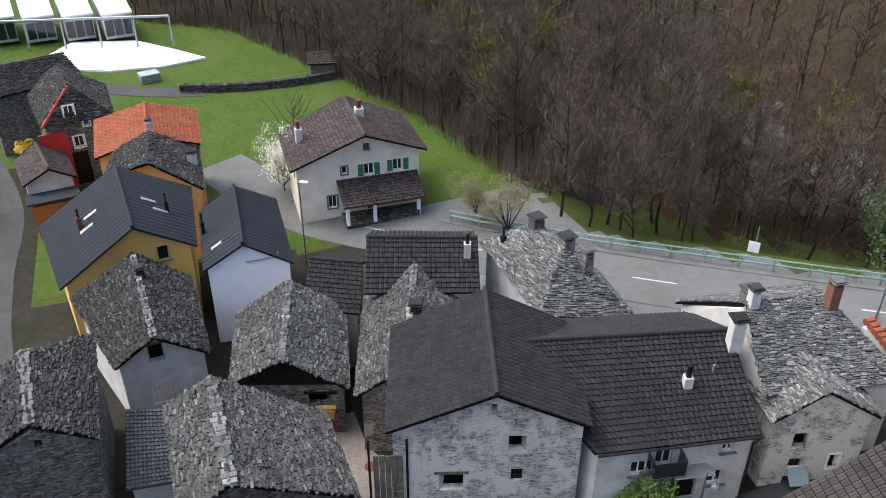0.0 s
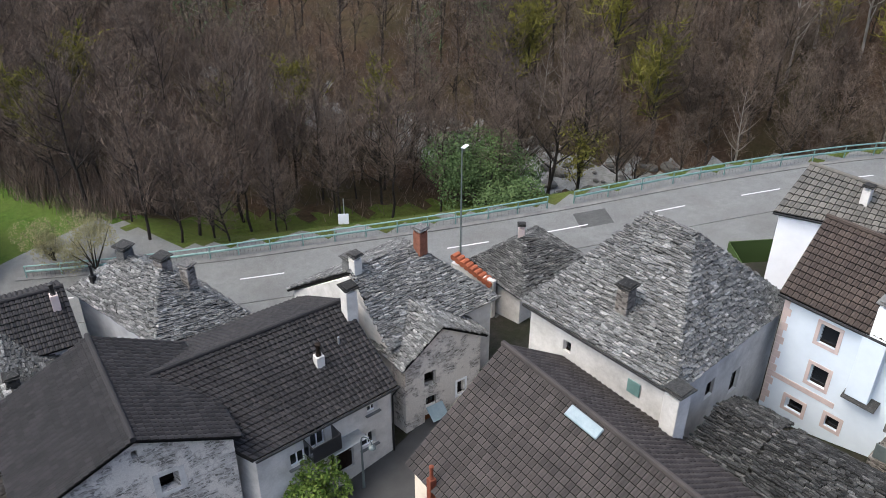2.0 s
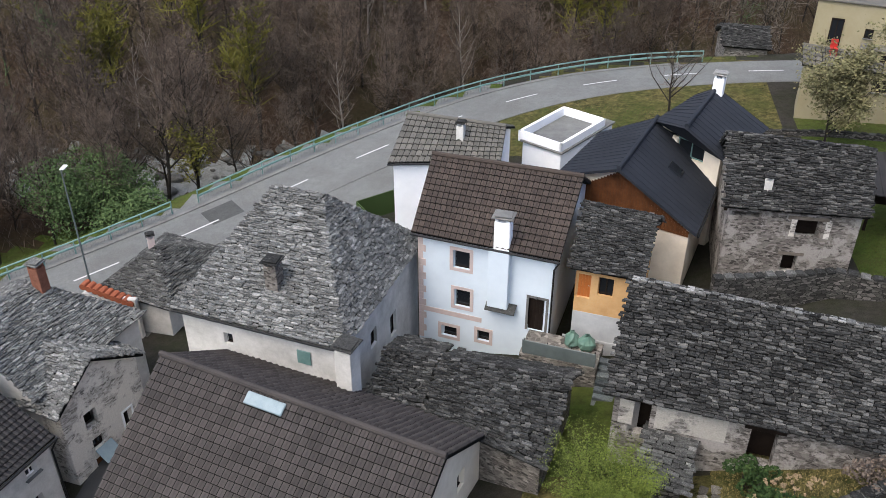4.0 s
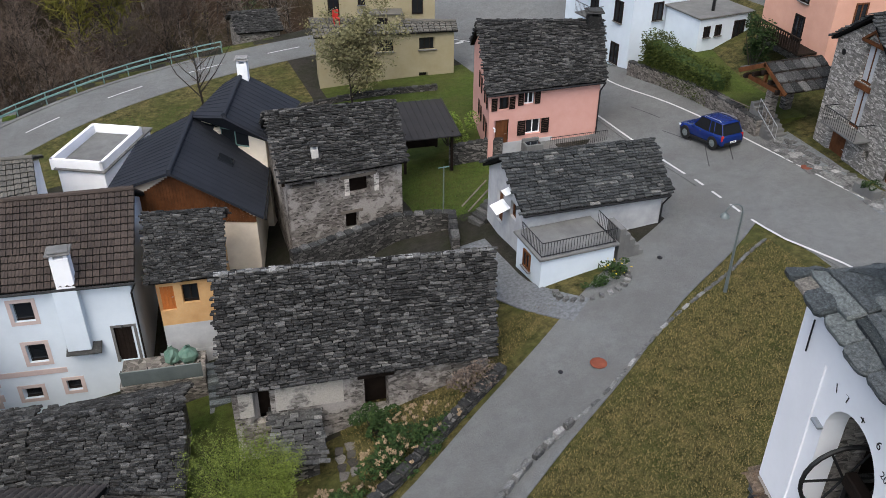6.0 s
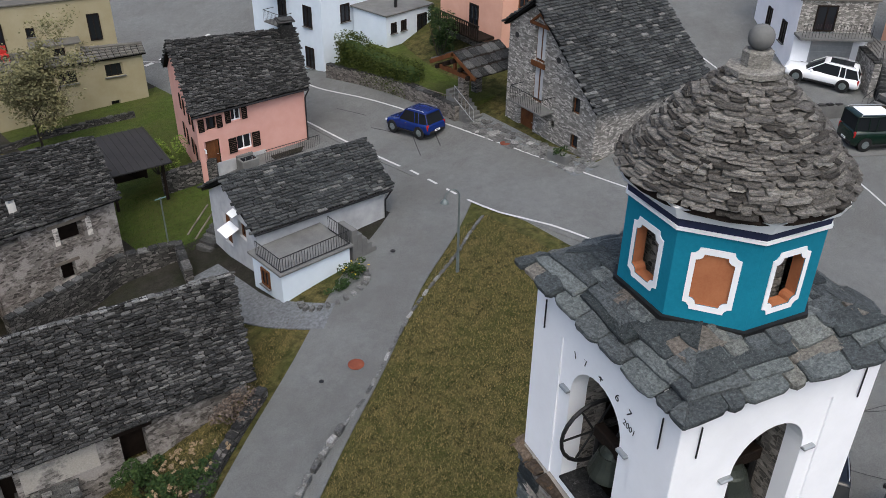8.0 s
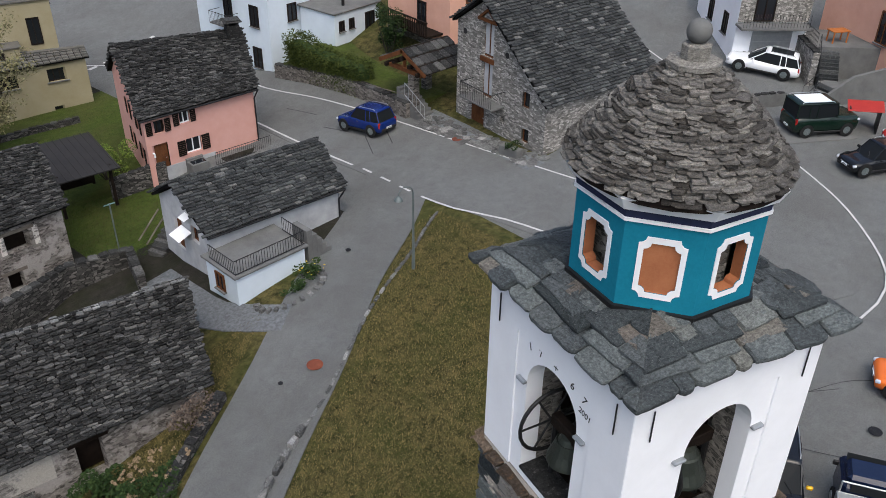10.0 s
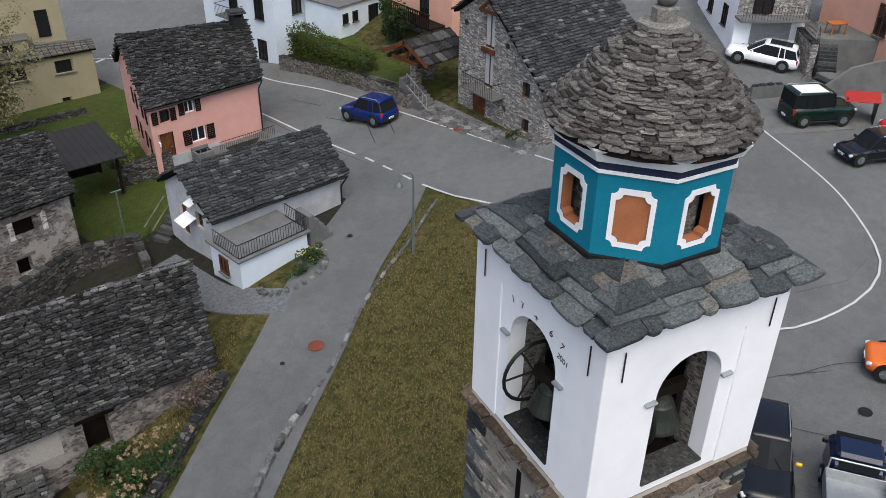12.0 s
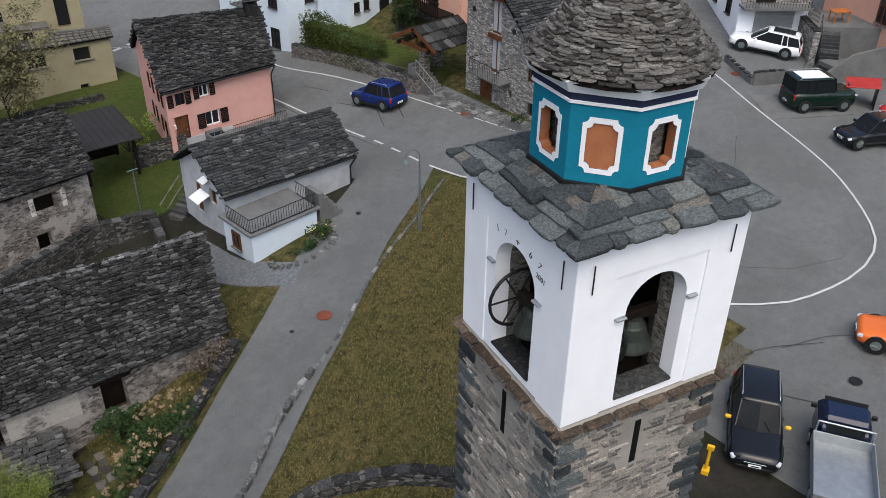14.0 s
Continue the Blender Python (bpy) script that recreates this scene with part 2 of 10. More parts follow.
paint_red = mottled("red_paint", (0.36, 0.02, 0.015), (0.44, 0.035, 0.025), 2, 25, 0.5, 0.1, (0.7, 0.7, 0.7), 0.3)
metal_dark = mottled("dark_metal", (0.02, 0.02, 0.021), (0.035, 0.035, 0.036), 3, 40, 0.5, 0.15, (0.6, 0.6, 0.6), 0.3, 0.6)
metal_grey = mottled("galvanised_metal", (0.34, 0.36, 0.37), (0.45, 0.47, 0.48), 3, 40, 0.45, 0.15, (0.7, 0.7, 0.7), 0.3, 0.7)
metal_green = mottled("green_metal", (0.127, 0.229, 0.216), (0.202, 0.328, 0.309), 1.5, 30, 0.5, 0.15, (0.443, 0.487, 0.47), 0.3, 0.2)
bronze = mottled("bronze", (0.0504, 0.063, 0.0525), (0.084, 0.0924, 0.0756), 4, 40, 0.5, 0.3, (0.21, 0.252, 0.231), 0.5, 0.6)
concrete = mottled("concrete", (0.156, 0.156, 0.153), (0.24, 0.24, 0.234), 0.9, 16, 0.9, 0.4, (0.44, 0.44, 0.432), 0.55)
copper_roof = mottled("pale_blue_sheet", (0.15, 0.21, 0.24), (0.225, 0.285, 0.31), 2, 30, 0.5, 0.1, (0.7, 0.7, 0.7), 0.3)
rust = mottled("rusty_iron", (0.16, 0.05, 0.03), (0.26, 0.09, 0.055), 3, 40, 0.8, 0.3, (0.6, 0.5, 0.45), 0.5)
brick_red = mottled("brick", (0.2, 0.09, 0.06), (0.34, 0.17, 0.12), 4, 14, 0.9, 0.5, (0.5, 0.45, 0.42), 0.6)
black_rubber = mottled("black_rubber", (0.014, 0.014, 0.014), (0.025, 0.025, 0.025), 4, 40, 0.85, 0.2)
cloth_green = mottled("green_sheet", (0.088, 0.187, 0.143), (0.154, 0.253, 0.204), 2, 18, 0.6, 0.3, (0.33, 0.33, 0.33), 0.4)

wall_rubble = rubble("rubble_wall", (0.0536, 0.0498, 0.0459), (0.131, 0.119, 0.107), (0.275, 0.253, 0.23), (0.153, 0.141, 0.126), 4.2)
wall_rubble_plastered = rubble("plastered_rubble", (0.0578, 0.052, 0.047), (0.138, 0.123, 0.112), (0.275, 0.252, 0.231), (0.173, 0.159, 0.145), 4.2, 0.42, (0.318, 0.296, 0.275))
wall_whitewashed = rubble("whitewashed_rubble", (0.104, 0.0975, 0.0878), (0.195, 0.182, 0.169), (0.299, 0.286, 0.267), (0.26, 0.247, 0.227), 4.2, 0.62, (0.403, 0.377, 0.338))
wall_rubble_light = rubble("light_rubble_wall", (0.175, 0.163, 0.15), (0.35, 0.325, 0.3), (0.575, 0.55, 0.512), (0.475, 0.45, 0.413), 4.2, 0.5, (0.65, 0.613, 0.562))
wall_rubble_grey = rubble("grey_rubble_wall", (0.132, 0.126, 0.118), (0.264, 0.253, 0.235), (0.504, 0.48, 0.448), (0.144, 0.138, 0.125), 4.6)
wall_tower = rubble("tower_masonry", (0.07, 0.066, 0.06), (0.16, 0.148, 0.135), (0.32, 0.295, 0.265), (0.25, 0.23, 0.2), 9.0)
wall_dry = rubble("dry_stone", (0.0336, 0.0325, 0.0308), (0.0784, 0.0756, 0.07), (0.157, 0.148, 0.14), (0.0168, 0.0168, 0.0157), 3.2)

asphalt_patch = mottled("asphalt_patch", (0.0502, 0.0502, 0.0513), (0.0725, 0.0725, 0.0725), 0.6, 60, 0.9, 0.3, (0.434, 0.434, 0.434), 0.3)
road_paint = mottled("road_paint", (0.51, 0.51, 0.51), (0.663, 0.663, 0.654), 2.5, 40, 0.8, 0.2, (0.51, 0.51, 0.51), 0.5)
gravel = mottled("gravel", (0.15, 0.158, 0.165), (0.315, 0.33, 0.345), 7, 40, 0.95, 0.9, (0.375, 0.375, 0.375), 0.6, depth=0.05)
cobble = mottled("pinkish_cobble", (0.24, 0.208, 0.192), (0.384, 0.344, 0.32), 6, 30, 0.95, 0.8, (0.5, 0.5, 0.5), 0.5, depth=0.05)


def ground_material(name, stops, patch, patch_amount, scale=0.25):
    m, tree, n = material(name, 0.95)
    big, mid, small = noise_of(tree, scale, 6, 0.7, "World"), noise_of(tree, 2.2, 6, 0.75, "World"), noise_of(tree, 22, 5, 0.8, "World")
    c = ramp_of(tree, mid, stops)
    c = mixed(tree, ramp_of(tree, big, ((0.42, (0, 0, 0)), (0.62, (patch_amount,) * 3))), c, patch)
    c = mixed(tree, 0.75, c, ramp_of(tree, small, ((0.25, (0.4, 0.4, 0.4)), (0.75, (1.4, 1.4, 1.35)))), "MULTIPLY")
    tree.links.new(c, n.inputs["Base Color"])
    bump(tree, n, small, 0.9, 0.06)
    return m


asphalt = ground_material("asphalt", ((0.3, (0.0626, 0.0648, 0.0648)), (0.7, (0.087, 0.0892, 0.0884))), (0.0552, 0.056, 0.056), 0.6, 0.3)
asphalt_pale = ground_material("worn_asphalt", ((0.3, (0.133, 0.137, 0.139)), (0.7, (0.174, 0.178, 0.177))), (0.111, 0.111, 0.108), 0.6, 0.22)
grass_green = ground_material("spring_grass", ((0.3, (0.028, 0.042, 0.0085)), (0.7, (0.075, 0.105, 0.02))), (0.072, 0.068, 0.024), 0.55, 0.3)
meadow = ground_material("meadow_grass", ((0.3, (0.03, 0.058, 0.0085)), (0.7, (0.07, 0.125, 0.02))), (0.085, 0.1, 0.028), 0.5, 0.2)
grass_dry = ground_material("dry_lawn", ((0.36, (0.0198, 0.0216, 0.0072)), (0.64, (0.135, 0.113, 0.0432))), (0.0405, 0.0522, 0.0126), 0.7, 0.4)
litter = ground_material("leaf_litter", ((0.3, (0.0223, 0.0143, 0.0096)), (0.7, (0.0632, 0.0405, 0.0268))), (0.0404, 0.0456, 0.0154), 0.35, 0.12)
earth = ground_material("yard_earth", ((0.3, (0.022, 0.0193, 0.0165)), (0.7, (0.0439, 0.0395, 0.0341))), (0.0175, 0.022, 0.00765), 0.6, 0.4)
river_stone = ground_material("river_bed", ((0.3, (0.0768, 0.0768, 0.0744)), (0.7, (0.202, 0.202, 0.192))), (0.288, 0.302, 0.307), 0.5, 0.3)

boulder_stone = slab_stone("river_boulder", ((0.0, (0.054, 0.0528, 0.051)), (0.6, (0.102, 0.101, 0.096)), (1.0, (0.18, 0.18, 0.174))), (0.18, 0.18, 0.168), True, 0.3)
glass, _t, _n = material("window_glass", 0.06)
_n.inputs["Base Color"].default_value = (0.012, 0.014, 0.017, 1)
_n.inputs["Specular IOR Level"].default_value = 0.45
car_glass, _t, _n = material("car_glass", 0.15)
_n.inputs["Base Color"].default_value = (0.012, 0.014, 0.016, 1)
_n.inputs["Specular IOR Level"].default_value = 0.04


def lacquer(name, colour, rough=0.25):
    m, tree, n = material(name, rough)
    dust = noise_of(tree, 6, 5, 0.7)
    tree.links.new(mixed(tree, ramp_of(tree, dust, ((0.5, (0, 0, 0)), (0.85, (0.02, 0.02, 0.02)))), colour, (0.3, 0.29, 0.27)), n.inputs["Base Color"])
    n.inputs["Coat Weight"].default_value, n.inputs["Coat Roughness"].default_value = 0.25, 0.06
    n.inputs["Specular IOR Level"].default_value = 0.25
    return m


lacquer_black = lacquer("black_car_paint", (0.006, 0.007, 0.009), 0.18)
lacquer_blue = lacquer("blue_car_paint", (0.004, 0.016, 0.1))
lacquer_navy = lacquer("navy_car_paint", (0.006, 0.012, 0.035))
lacquer_white = lacquer("white_car_paint", (0.75, 0.76, 0.77))
lacquer_green = lacquer("dark_green_car_paint", (0.004, 0.014, 0.009))
lacquer_red = lacquer("red_car_paint", (0.45, 0.02, 0.02))
lacquer_orange = lacquer("orange_car_paint", (0.6, 0.13, 0.02))
lamp_red = lacquer("red_lamp_glass", (0.3, 0.01, 0.01))
lamp_clear = lacquer("clear_lamp_glass", (0.5, 0.52, 0.55), 0.1)
mirror_yellow = lacquer("yellow_plastic", (0.65, 0.36, 0.01), 0.4)

bark = mottled("grey_bark", (0.0267, 0.0226, 0.019), (0.0714, 0.0624, 0.0535), 1.2, 14, 0.95, 0.5, (0.35, 0.35, 0.35), 0.5)
bark_pale = mottled("pale_bark", (0.2, 0.185, 0.165), (0.36, 0.34, 0.31), 1.2, 14, 0.95, 0.4, (0.5, 0.5, 0.5), 0.5)


def leaf_material(name, dark, light, rough=0.8):
    m, tree, n = material(name, rough)
    tint = random_of(tree, True)
    own = tree.nodes.new("ShaderNodeObjectInfo").outputs["Random"]
    c = mixed(tree, tint, dark, light)
    c = mixed(tree, 0.5, c, ramp_of(tree, own, ((0.0, (0.6, 0.6, 0.62)), (1.0, (1.3, 1.25, 1.2)))), "MULTIPLY")
    tree.links.new(c, n.inputs["Base Color"])
    return m


twig_brown = leaf_material("bare_twigs", (0.0564, 0.0416, 0.0333), (0.14, 0.112, 0.09))
twig_grey = leaf_material("grey_twigs", (0.06, 0.05, 0.044), (0.15, 0.13, 0.112))
leaf_budding = leaf_material("budding_leaves", (0.0774, 0.0774, 0.0139), (0.166, 0.155, 0.0331))
leaf_fresh = leaf_material("fresh_leaves", (0.063, 0.117, 0.0198), (0.18, 0.243, 0.054))
leaf_spring = leaf_material("light_green_leaves", (0.078, 0.109, 0.0195), (0.172, 0.211, 0.0468))
leaf_willow = leaf_material("willow_leaves", (0.0455, 0.078, 0.026), (0.111, 0.163, 0.065))
leaf_hedge = leaf_material("hedge_leaves", (0.0243, 0.0405, 0.0081), (0.081, 0.0972, 0.0203))
leaf_olive_dry = leaf_material("thin_olive_leaves", (0.09, 0.085, 0.04), (0.2, 0.19, 0.1))
leaf_dark = leaf_material("evergreen_leaves", (0.013, 0.0292, 0.0091), (0.039, 0.065, 0.0195))
leaf_olive = leaf_material("olive_leaves", (0.05, 0.085, 0.035), (0.12, 0.18, 0.08))
blossom_white = leaf_material("white_blossom", (0.5, 0.48, 0.42), (0.7, 0.68, 0.62))
blossom_cream = leaf_material("faded_blossom", (0.137, 0.101, 0.0612), (0.302, 0.223, 0.144))
flower_yellow = leaf_material("yellow_flowers", (0.6, 0.4, 0.03), (0.75, 0.55, 0.08))

# ---- building blocks ----
def vec(p, z=None):
    return Vector((p[0], p[1], z)) if z is not None else Vector(p)


def mesh_of(name, bm, mat):
    me = bpy.data.meshes.new(name)
    bm.to_mesh(me)
    bm.free()
    for m in mat if isinstance(mat, (list, tuple)) else (mat,):
        me.materials.append(m)
    return me


def thing(name, label, category, at=(0, 0, 0), group="", kind=""):
    ob = new(name)
    ob.location = at
    ob.empty_display_size = 0.3
    return tagged(ob, label, category, group, kind)


def under(ob, parent):
    """Hang ob, built in world places, under parent."""
    ob.parent = parent
    if parent.type == "EMPTY":
        ob.matrix_parent_inverse = Matrix.Translation(-parent.location)
    return ob


def part(name, bm, mat, parent, label="", kind=""):
    ob = new(name, mesh_of(name, bm, mat))
    under(ob, parent)
    return tagged(ob, label, kind=kind)


def joined(name, verts, faces, mat, parent=None, label="", category="", kind="", materials=None):
    """One mesh from long lists of vertices and faces."""
    me = bpy.data.meshes.new(name)
    me.from_pydata(verts, [], faces)
    for m in mat if isinstance(mat, (list, tuple)) else (mat,):
        me.materials.append(m)
    if materials is not None:
        me.polygons.foreach_set("material_index", materials)
    ob = new(name, me)
    if parent is not None:
        under(ob, parent)
    return tagged(ob, label, category, kind=kind)


BOX = ((0, 1, 3, 2), (4, 6, 7, 5), (0, 4, 5, 1), (2, 3, 7, 6), (0, 2, 6, 4), (1, 5, 7, 3))


def add_box(bm, m, sx, sy, sz, bevel=0.0, low=False):
    """A box of that size; m places its middle (low: the middle of its underside)."""
    vs = [bm.verts.new(m @ Vector((x * sx / 2, y * sy / 2, z * sz / 2 + (sz / 2 if low else 0)))) for x in (-1, 1) for y in (-1, 1) for z in (-1, 1)]
    fs = [bm.faces.new([vs[i] for i in f]) for f in BOX]
    if bevel:
        es = list({e for f in fs for e in f.edges})
        bmesh.ops.bevel(bm, geom=es, offset=bevel, segments=1, affect="EDGES", profile=0.5)
    return vs


def add_tube(bm, a, b, r0, r1=None, n=8, caps=True):
    a, b = Vector(a), Vector(b)
    r1 = r0 if r1 is None else r1
    q = (b - a).to_track_quat("Z", "Y")
    rings = [[bm.verts.new(p + q @ Vector((r * math.cos(k * math.tau / n), r * math.sin(k * math.tau / n), 0))) for k in range(n)] for p, r in ((a, r0), (b, r1))]
    for k in range(n):
        bm.faces.new((rings[0][k], rings[0][(k + 1) % n], rings[1][(k + 1) % n], rings[1][k]))
    if caps:
        bm.faces.new(rings[0][::-1])
        bm.faces.new(rings[1])


def add_lathe(bm, at, profile, n=16):
    rings = [[bm.verts.new(Vector(at) + Vector((r * math.cos(k * math.tau / n), r * math.sin(k * math.tau / n), z))) for k in range(n)] for r, z in profile]
    for a, b in zip(rings, rings[1:]):
        for k in range(n):
            bm.faces.new((a[k], a[(k + 1) % n], b[(k + 1) % n], b[k]))
    bm.faces.new(rings[0][::-1])
    bm.faces.new(rings[-1])


def box_part(name, m, size, mat, parent, bevel=0.015, label="", low=False):
    bm = bmesh.new()
    add_box(bm, m, *size, bevel, low)
    return part(name, bm, mat, parent, label)


def tube_part(name, points, r, mat, parent, n=8, label=""):
    """A round bar swept in one piece along points; a path that ends where it began is closed."""
    bm = bmesh.new()
    pts = [Vector(p) for p in points]
    closed = len(pts) > 3 and (pts[0] - pts[-1]).length < 1e-4
    if closed:
        pts = pts[:-1]
    count, rings = len(pts), []
    side = None
    for k, p in enumerate(pts):
        before = pts[k - 1] if closed or k else p
        after = pts[(k + 1) % count] if closed or k < count - 1 else p
        way = (after - before).normalized()
        if side is None:
            side = way.orthogonal().normalized()
        side = (side - way * side.dot(way)).normalized()
        up = way.cross(side)
        rings.append([bm.verts.new(p + (side * math.cos(j * math.tau / n) + up * math.sin(j * math.tau / n)) * r) for j in range(n)])
    for a, b in zip(rings, rings[1:] + rings[:1] if closed else rings[1:]):
        for j in range(n):
            bm.faces.new((a[j], a[(j + 1) % n], b[(j + 1) % n], b[j]))
    if not closed:
        bm.faces.new(rings[0][::-1])
        bm.faces.new(rings[-1])
    return part(name, bm, mat, parent, label)


# ---- the lie of the land ----
MAIN_LOW = ((-74, 4, -12.6), (-62, 10, -12.4), (-54, 17.5, -11.8), (-44, 26.6, -10.5), (-36, 36, -9.7), (-28, 45.5, -8.7), (-19, 56, -7.0), (-11, 65, -6.0), (-3.5, 70.3, -5.3), (6, 73.8, -4.7), (17, 75.6, -4.2), (27, 74.5, -3.5), (31, 68, -2.9), (31.4, 58, -2.0), (30.5, 49, -1.1), (29.8, 42, -0.3), (29.4, 35, 0.3), (29.2, 29, 0.9), (30.5, 21.5, 1.0))
HAIRPIN = ((30.5, 21.5, 1.0), (32, 16.5, 0.9), (35, 13, 1.0), (38.5, 15, 1.5), (41, 19.5, 2.0), (44.2, 25.5, 2.6), (47.5, 33, 3.3), (50, 42, 4.2), (52, 56, 5.6))
SIDE = ((1.5, 16.2, -2.4), (6.4, 18.4, -1.4), (10.6, 21, -0.6), (14.2, 23.2, 0.0), (18.5, 26.2, 0.35), (23, 28.8, 0.6), (27.5, 32.0, 0.5))
LANE = ((-88, -18, -13), (-72, -14, -13), (-61, -14, -13), (-52, -13.5, -12.6), (-44, -12, -11.6), (-38, -9, -10.6))
SPOTS = ((23, 7, -0.4), (28, 6, 0.1), (48, 14, 1.9), (58, 22, 3.2), (-24, 8, -9.8), (-20, 15, -9.5), (-32, 2, -10.4), (-45, 3, -12.4), (-90, 12, -13.2), (-110, -10, -13.0), (-13, 20, -6.4), (-6, 29, -5.9), (-2, 32, -5.0), (4, 24, -3.2), (10, 37, -2.4), (17, 40, -1.9), (4, 38, -4.4))
SPOTS_B = ((22, 46, -1.5), (16, 30, -0.2), (2, 60, -4.9), (14, 55, -3.4), (20, 63, -3.4), (8, 5, -0.8), (0, 6, -3.2), (0, -20, -2), (-16, 4, -8.4), (-30, -20, -9), (24, -14, 0), (15, 14, 0.3), (20, 19, 0.7), (36, 30, 1.2), (40, 44, 2.5), (40, 60, 1.0), (60, 0, 3))
_known = np.array([*MAIN_LOW, *HAIRPIN[1:], *SIDE, *LANE, *SPOTS, *SPOTS_B], float)


def _bend(d):
    return np.where(d > 1e-9, d * d * np.log(np.maximum(d, 1e-9)), 0.0)


_size = len(_known)
_k = _bend(np.linalg.norm(_known[:, None, :2] - _known[None, :, :2], axis=2)) + 6.0 * np.eye(_size)
_p = np.c_[np.ones(_size), _known[:, :2]]
_weights = np.linalg.solve(np.block([[_k, _p], [_p.T, np.zeros((3, 3))]]), np.r_[_known[:, 2], np.zeros(3)])
WOOD_EDGE = np.array(((-420, -20), (-150, -14), (-124, -1.8), (-116, 10), (-106, 14.5), (-92, 20), (-77, 24.5), (-63, 26.5), (-57, 27), (-50, 27.6), (-46.2, 30), (-34.8, 43.4), (-20.5, 61), (-9.6, 71.2), (-3, 75), (7, 77.6), (20, 80.5), (34, 90), (60, 110), (300, 200)), float)


def beyond(x, y):
    """How far a place lies past the rail, towards the river and the woods."""
    p = np.stack([np.asarray(x, float), np.asarray(y, float)], -1)
    best, sign = np.full(p.shape[:-1], 1e9), np.ones(p.shape[:-1])
    for a, b in zip(WOOD_EDGE, WOOD_EDGE[1:]):
        d = b - a
        f = np.clip(((p - a) @ d) / (d @ d), 0, 1)
        off = p - a - f[..., None] * d
        far = np.hypot(off[..., 0], off[..., 1])
        side = d[0] * off[..., 1] - d[1] * off[..., 0]
        near = far < best
        best, sign = np.where(near, far, best), np.where(near, np.sign(side), sign)
    return best * sign


def smooth(v, a, b):
    f = np.clip((v - a) / (b - a), 0, 1)
    return f * f * (3 - 2 * f)


def river_line(x):
    """How far past the rail the river runs."""
    return np.interp(x, (-130, -60, -52, -34, -20, 60), (46, 31, 25, 13, 13, 15))


def land(x, y):
    x, y = np.asarray(x, float), np.asarray(y, float)
    cx, cy = np.clip(x, -120, 62), np.clip(y, -26, 84)
    d = np.hypot(cx[..., None] - _known[:, 0], cy[..., None] - _known[:, 1])
    z = _bend(d) @ _weights[:_size] + _weights[_size] + cx * _weights[_size + 1] + cy * _weights[_size + 2]
    z = np.clip(z, -13.6, 7)
    s = beyond(x, y)
    v = s - river_line(x)
    wood = -13.8 - 1.2 * smooth(v, -5, -2) * (1 - smooth(v, 2, 5)) + np.maximum(v - 4, 0) * 0.52
    z = z + (wood - z) * smooth(s, 0.8, 9)
    away = np.maximum(np.maximum(x - 75, -y - 40), 0)
    return z + away * 0.3


def ground_at(x, y):
    return float(land(np.array([x]), np.array([y]))[0])


def coords(low, high, step, out):
    c = list(np.arange(low, high + 0.01, step))
    for k in range(1, 16):
        c = [c[0] - out * 1.25**k] + c + [c[-1] + out * 1.25**k]
    return np.array(c)


_xs, _ys = coords(-125, 64, 1.0, 4.0), coords(-30, 112, 1.0, 4.0)
_gx, _gy = np.meshgrid(_xs, _ys, indexing="ij")
_gz = land(_gx, _gy)
_rng = np.random.default_rng(4)
_s = beyond(_gx, _gy) + _rng.normal(0, 0.5, _gx.shape)
_gz += np.where(_s > 8, _rng.normal(0, 0.12, _gx.shape), 0)
_nx, _ny = _gx.shape
_q = (np.arange(_nx - 1)[:, None] * _ny + np.arange(_ny - 1)[None, :])[..., None] + np.array([0, _ny, _ny + 1, 1])
_kind = np.full(_gx.shape, 3)
_jit = _rng.normal(0, 0.6, _gx.shape)
_kind[_s > 0.8] = 0
_kind[_s > np.where(_gx < -57, 1.5, 11)] = 2
_kind[(np.abs(_s - river_line(_gx)) < 2.6) & (_gx > -90)] = 4
_kind[(_gx < -57 + _jit) & (_s < 3) & (_gy > -12)] = 0
_kind[(_gx < -80 + _jit) & (_s < 3)] = 0
_kind[(_gx > 4) & (_gx < 30) & (_gy < 29) & (_gy > 8) & (_s < 0)] = 1
_kind[(_gx > 12) & (_gx < 27) & (_gy > 37) & (_gy < 64)] = 0
_kind[(_gx > -2.5) & (_gx <= 4) & (_gy > 19) & (_gy < 24.4)] = 1
_kind[(_gx > -2.5) & (_gx < 2) & (_gy >= 24.4) & (_gy < 31)] = 0
_kind[(_gx > -10) & (_gx < 12) & (_gy > 56) & (_s < 0)] = 0
_kind[(_gx > 27) & (_gy > 24) & (_gy < 70) & (_s < 0)] = 1
_kind[(_gx > -10) & (_gx < 12) & (_gy > 56) & (_s < 0)] = 1
_kind[(_gx < -10) & (_gx > -60) & (_s < 0.8) & (_s > -12.5) & (_gy > 12)] = 5
_kind[(_gx > 27) & (_gx < 33.8) & (_gy > 27) & (_gy < 56) & (_s < 0)] = 5
_kind[(_gx > 22.6) & (_gx < 28) & (_gy > 28) & (_gy < 40) & (_s < 0)] = 5
_kind[(_gx < -57) & (_kind == 0)] = 6
_kind[(_gx > 24) & (_gy > 60) & (_s < 0)] = 5
_kind[(_gx > 50) & (_s < 0)] = 3
_kind[(_gx > 43) & (_gy > 22) & (_s < 0)] = 5
_kind[(_gx > 18.5) & (_gx < 28) & (_gy > 35) & (_gy < 46)] = 5
_kind[(_gx > 20.6) & (_gx < 60) & (_gy < 9.4) & (_gy > -40)] = 5
_kind[(_gx > 26.9) & (_gx < 60) & (_gy >= 9.4) & (_gy < 27)] = 5
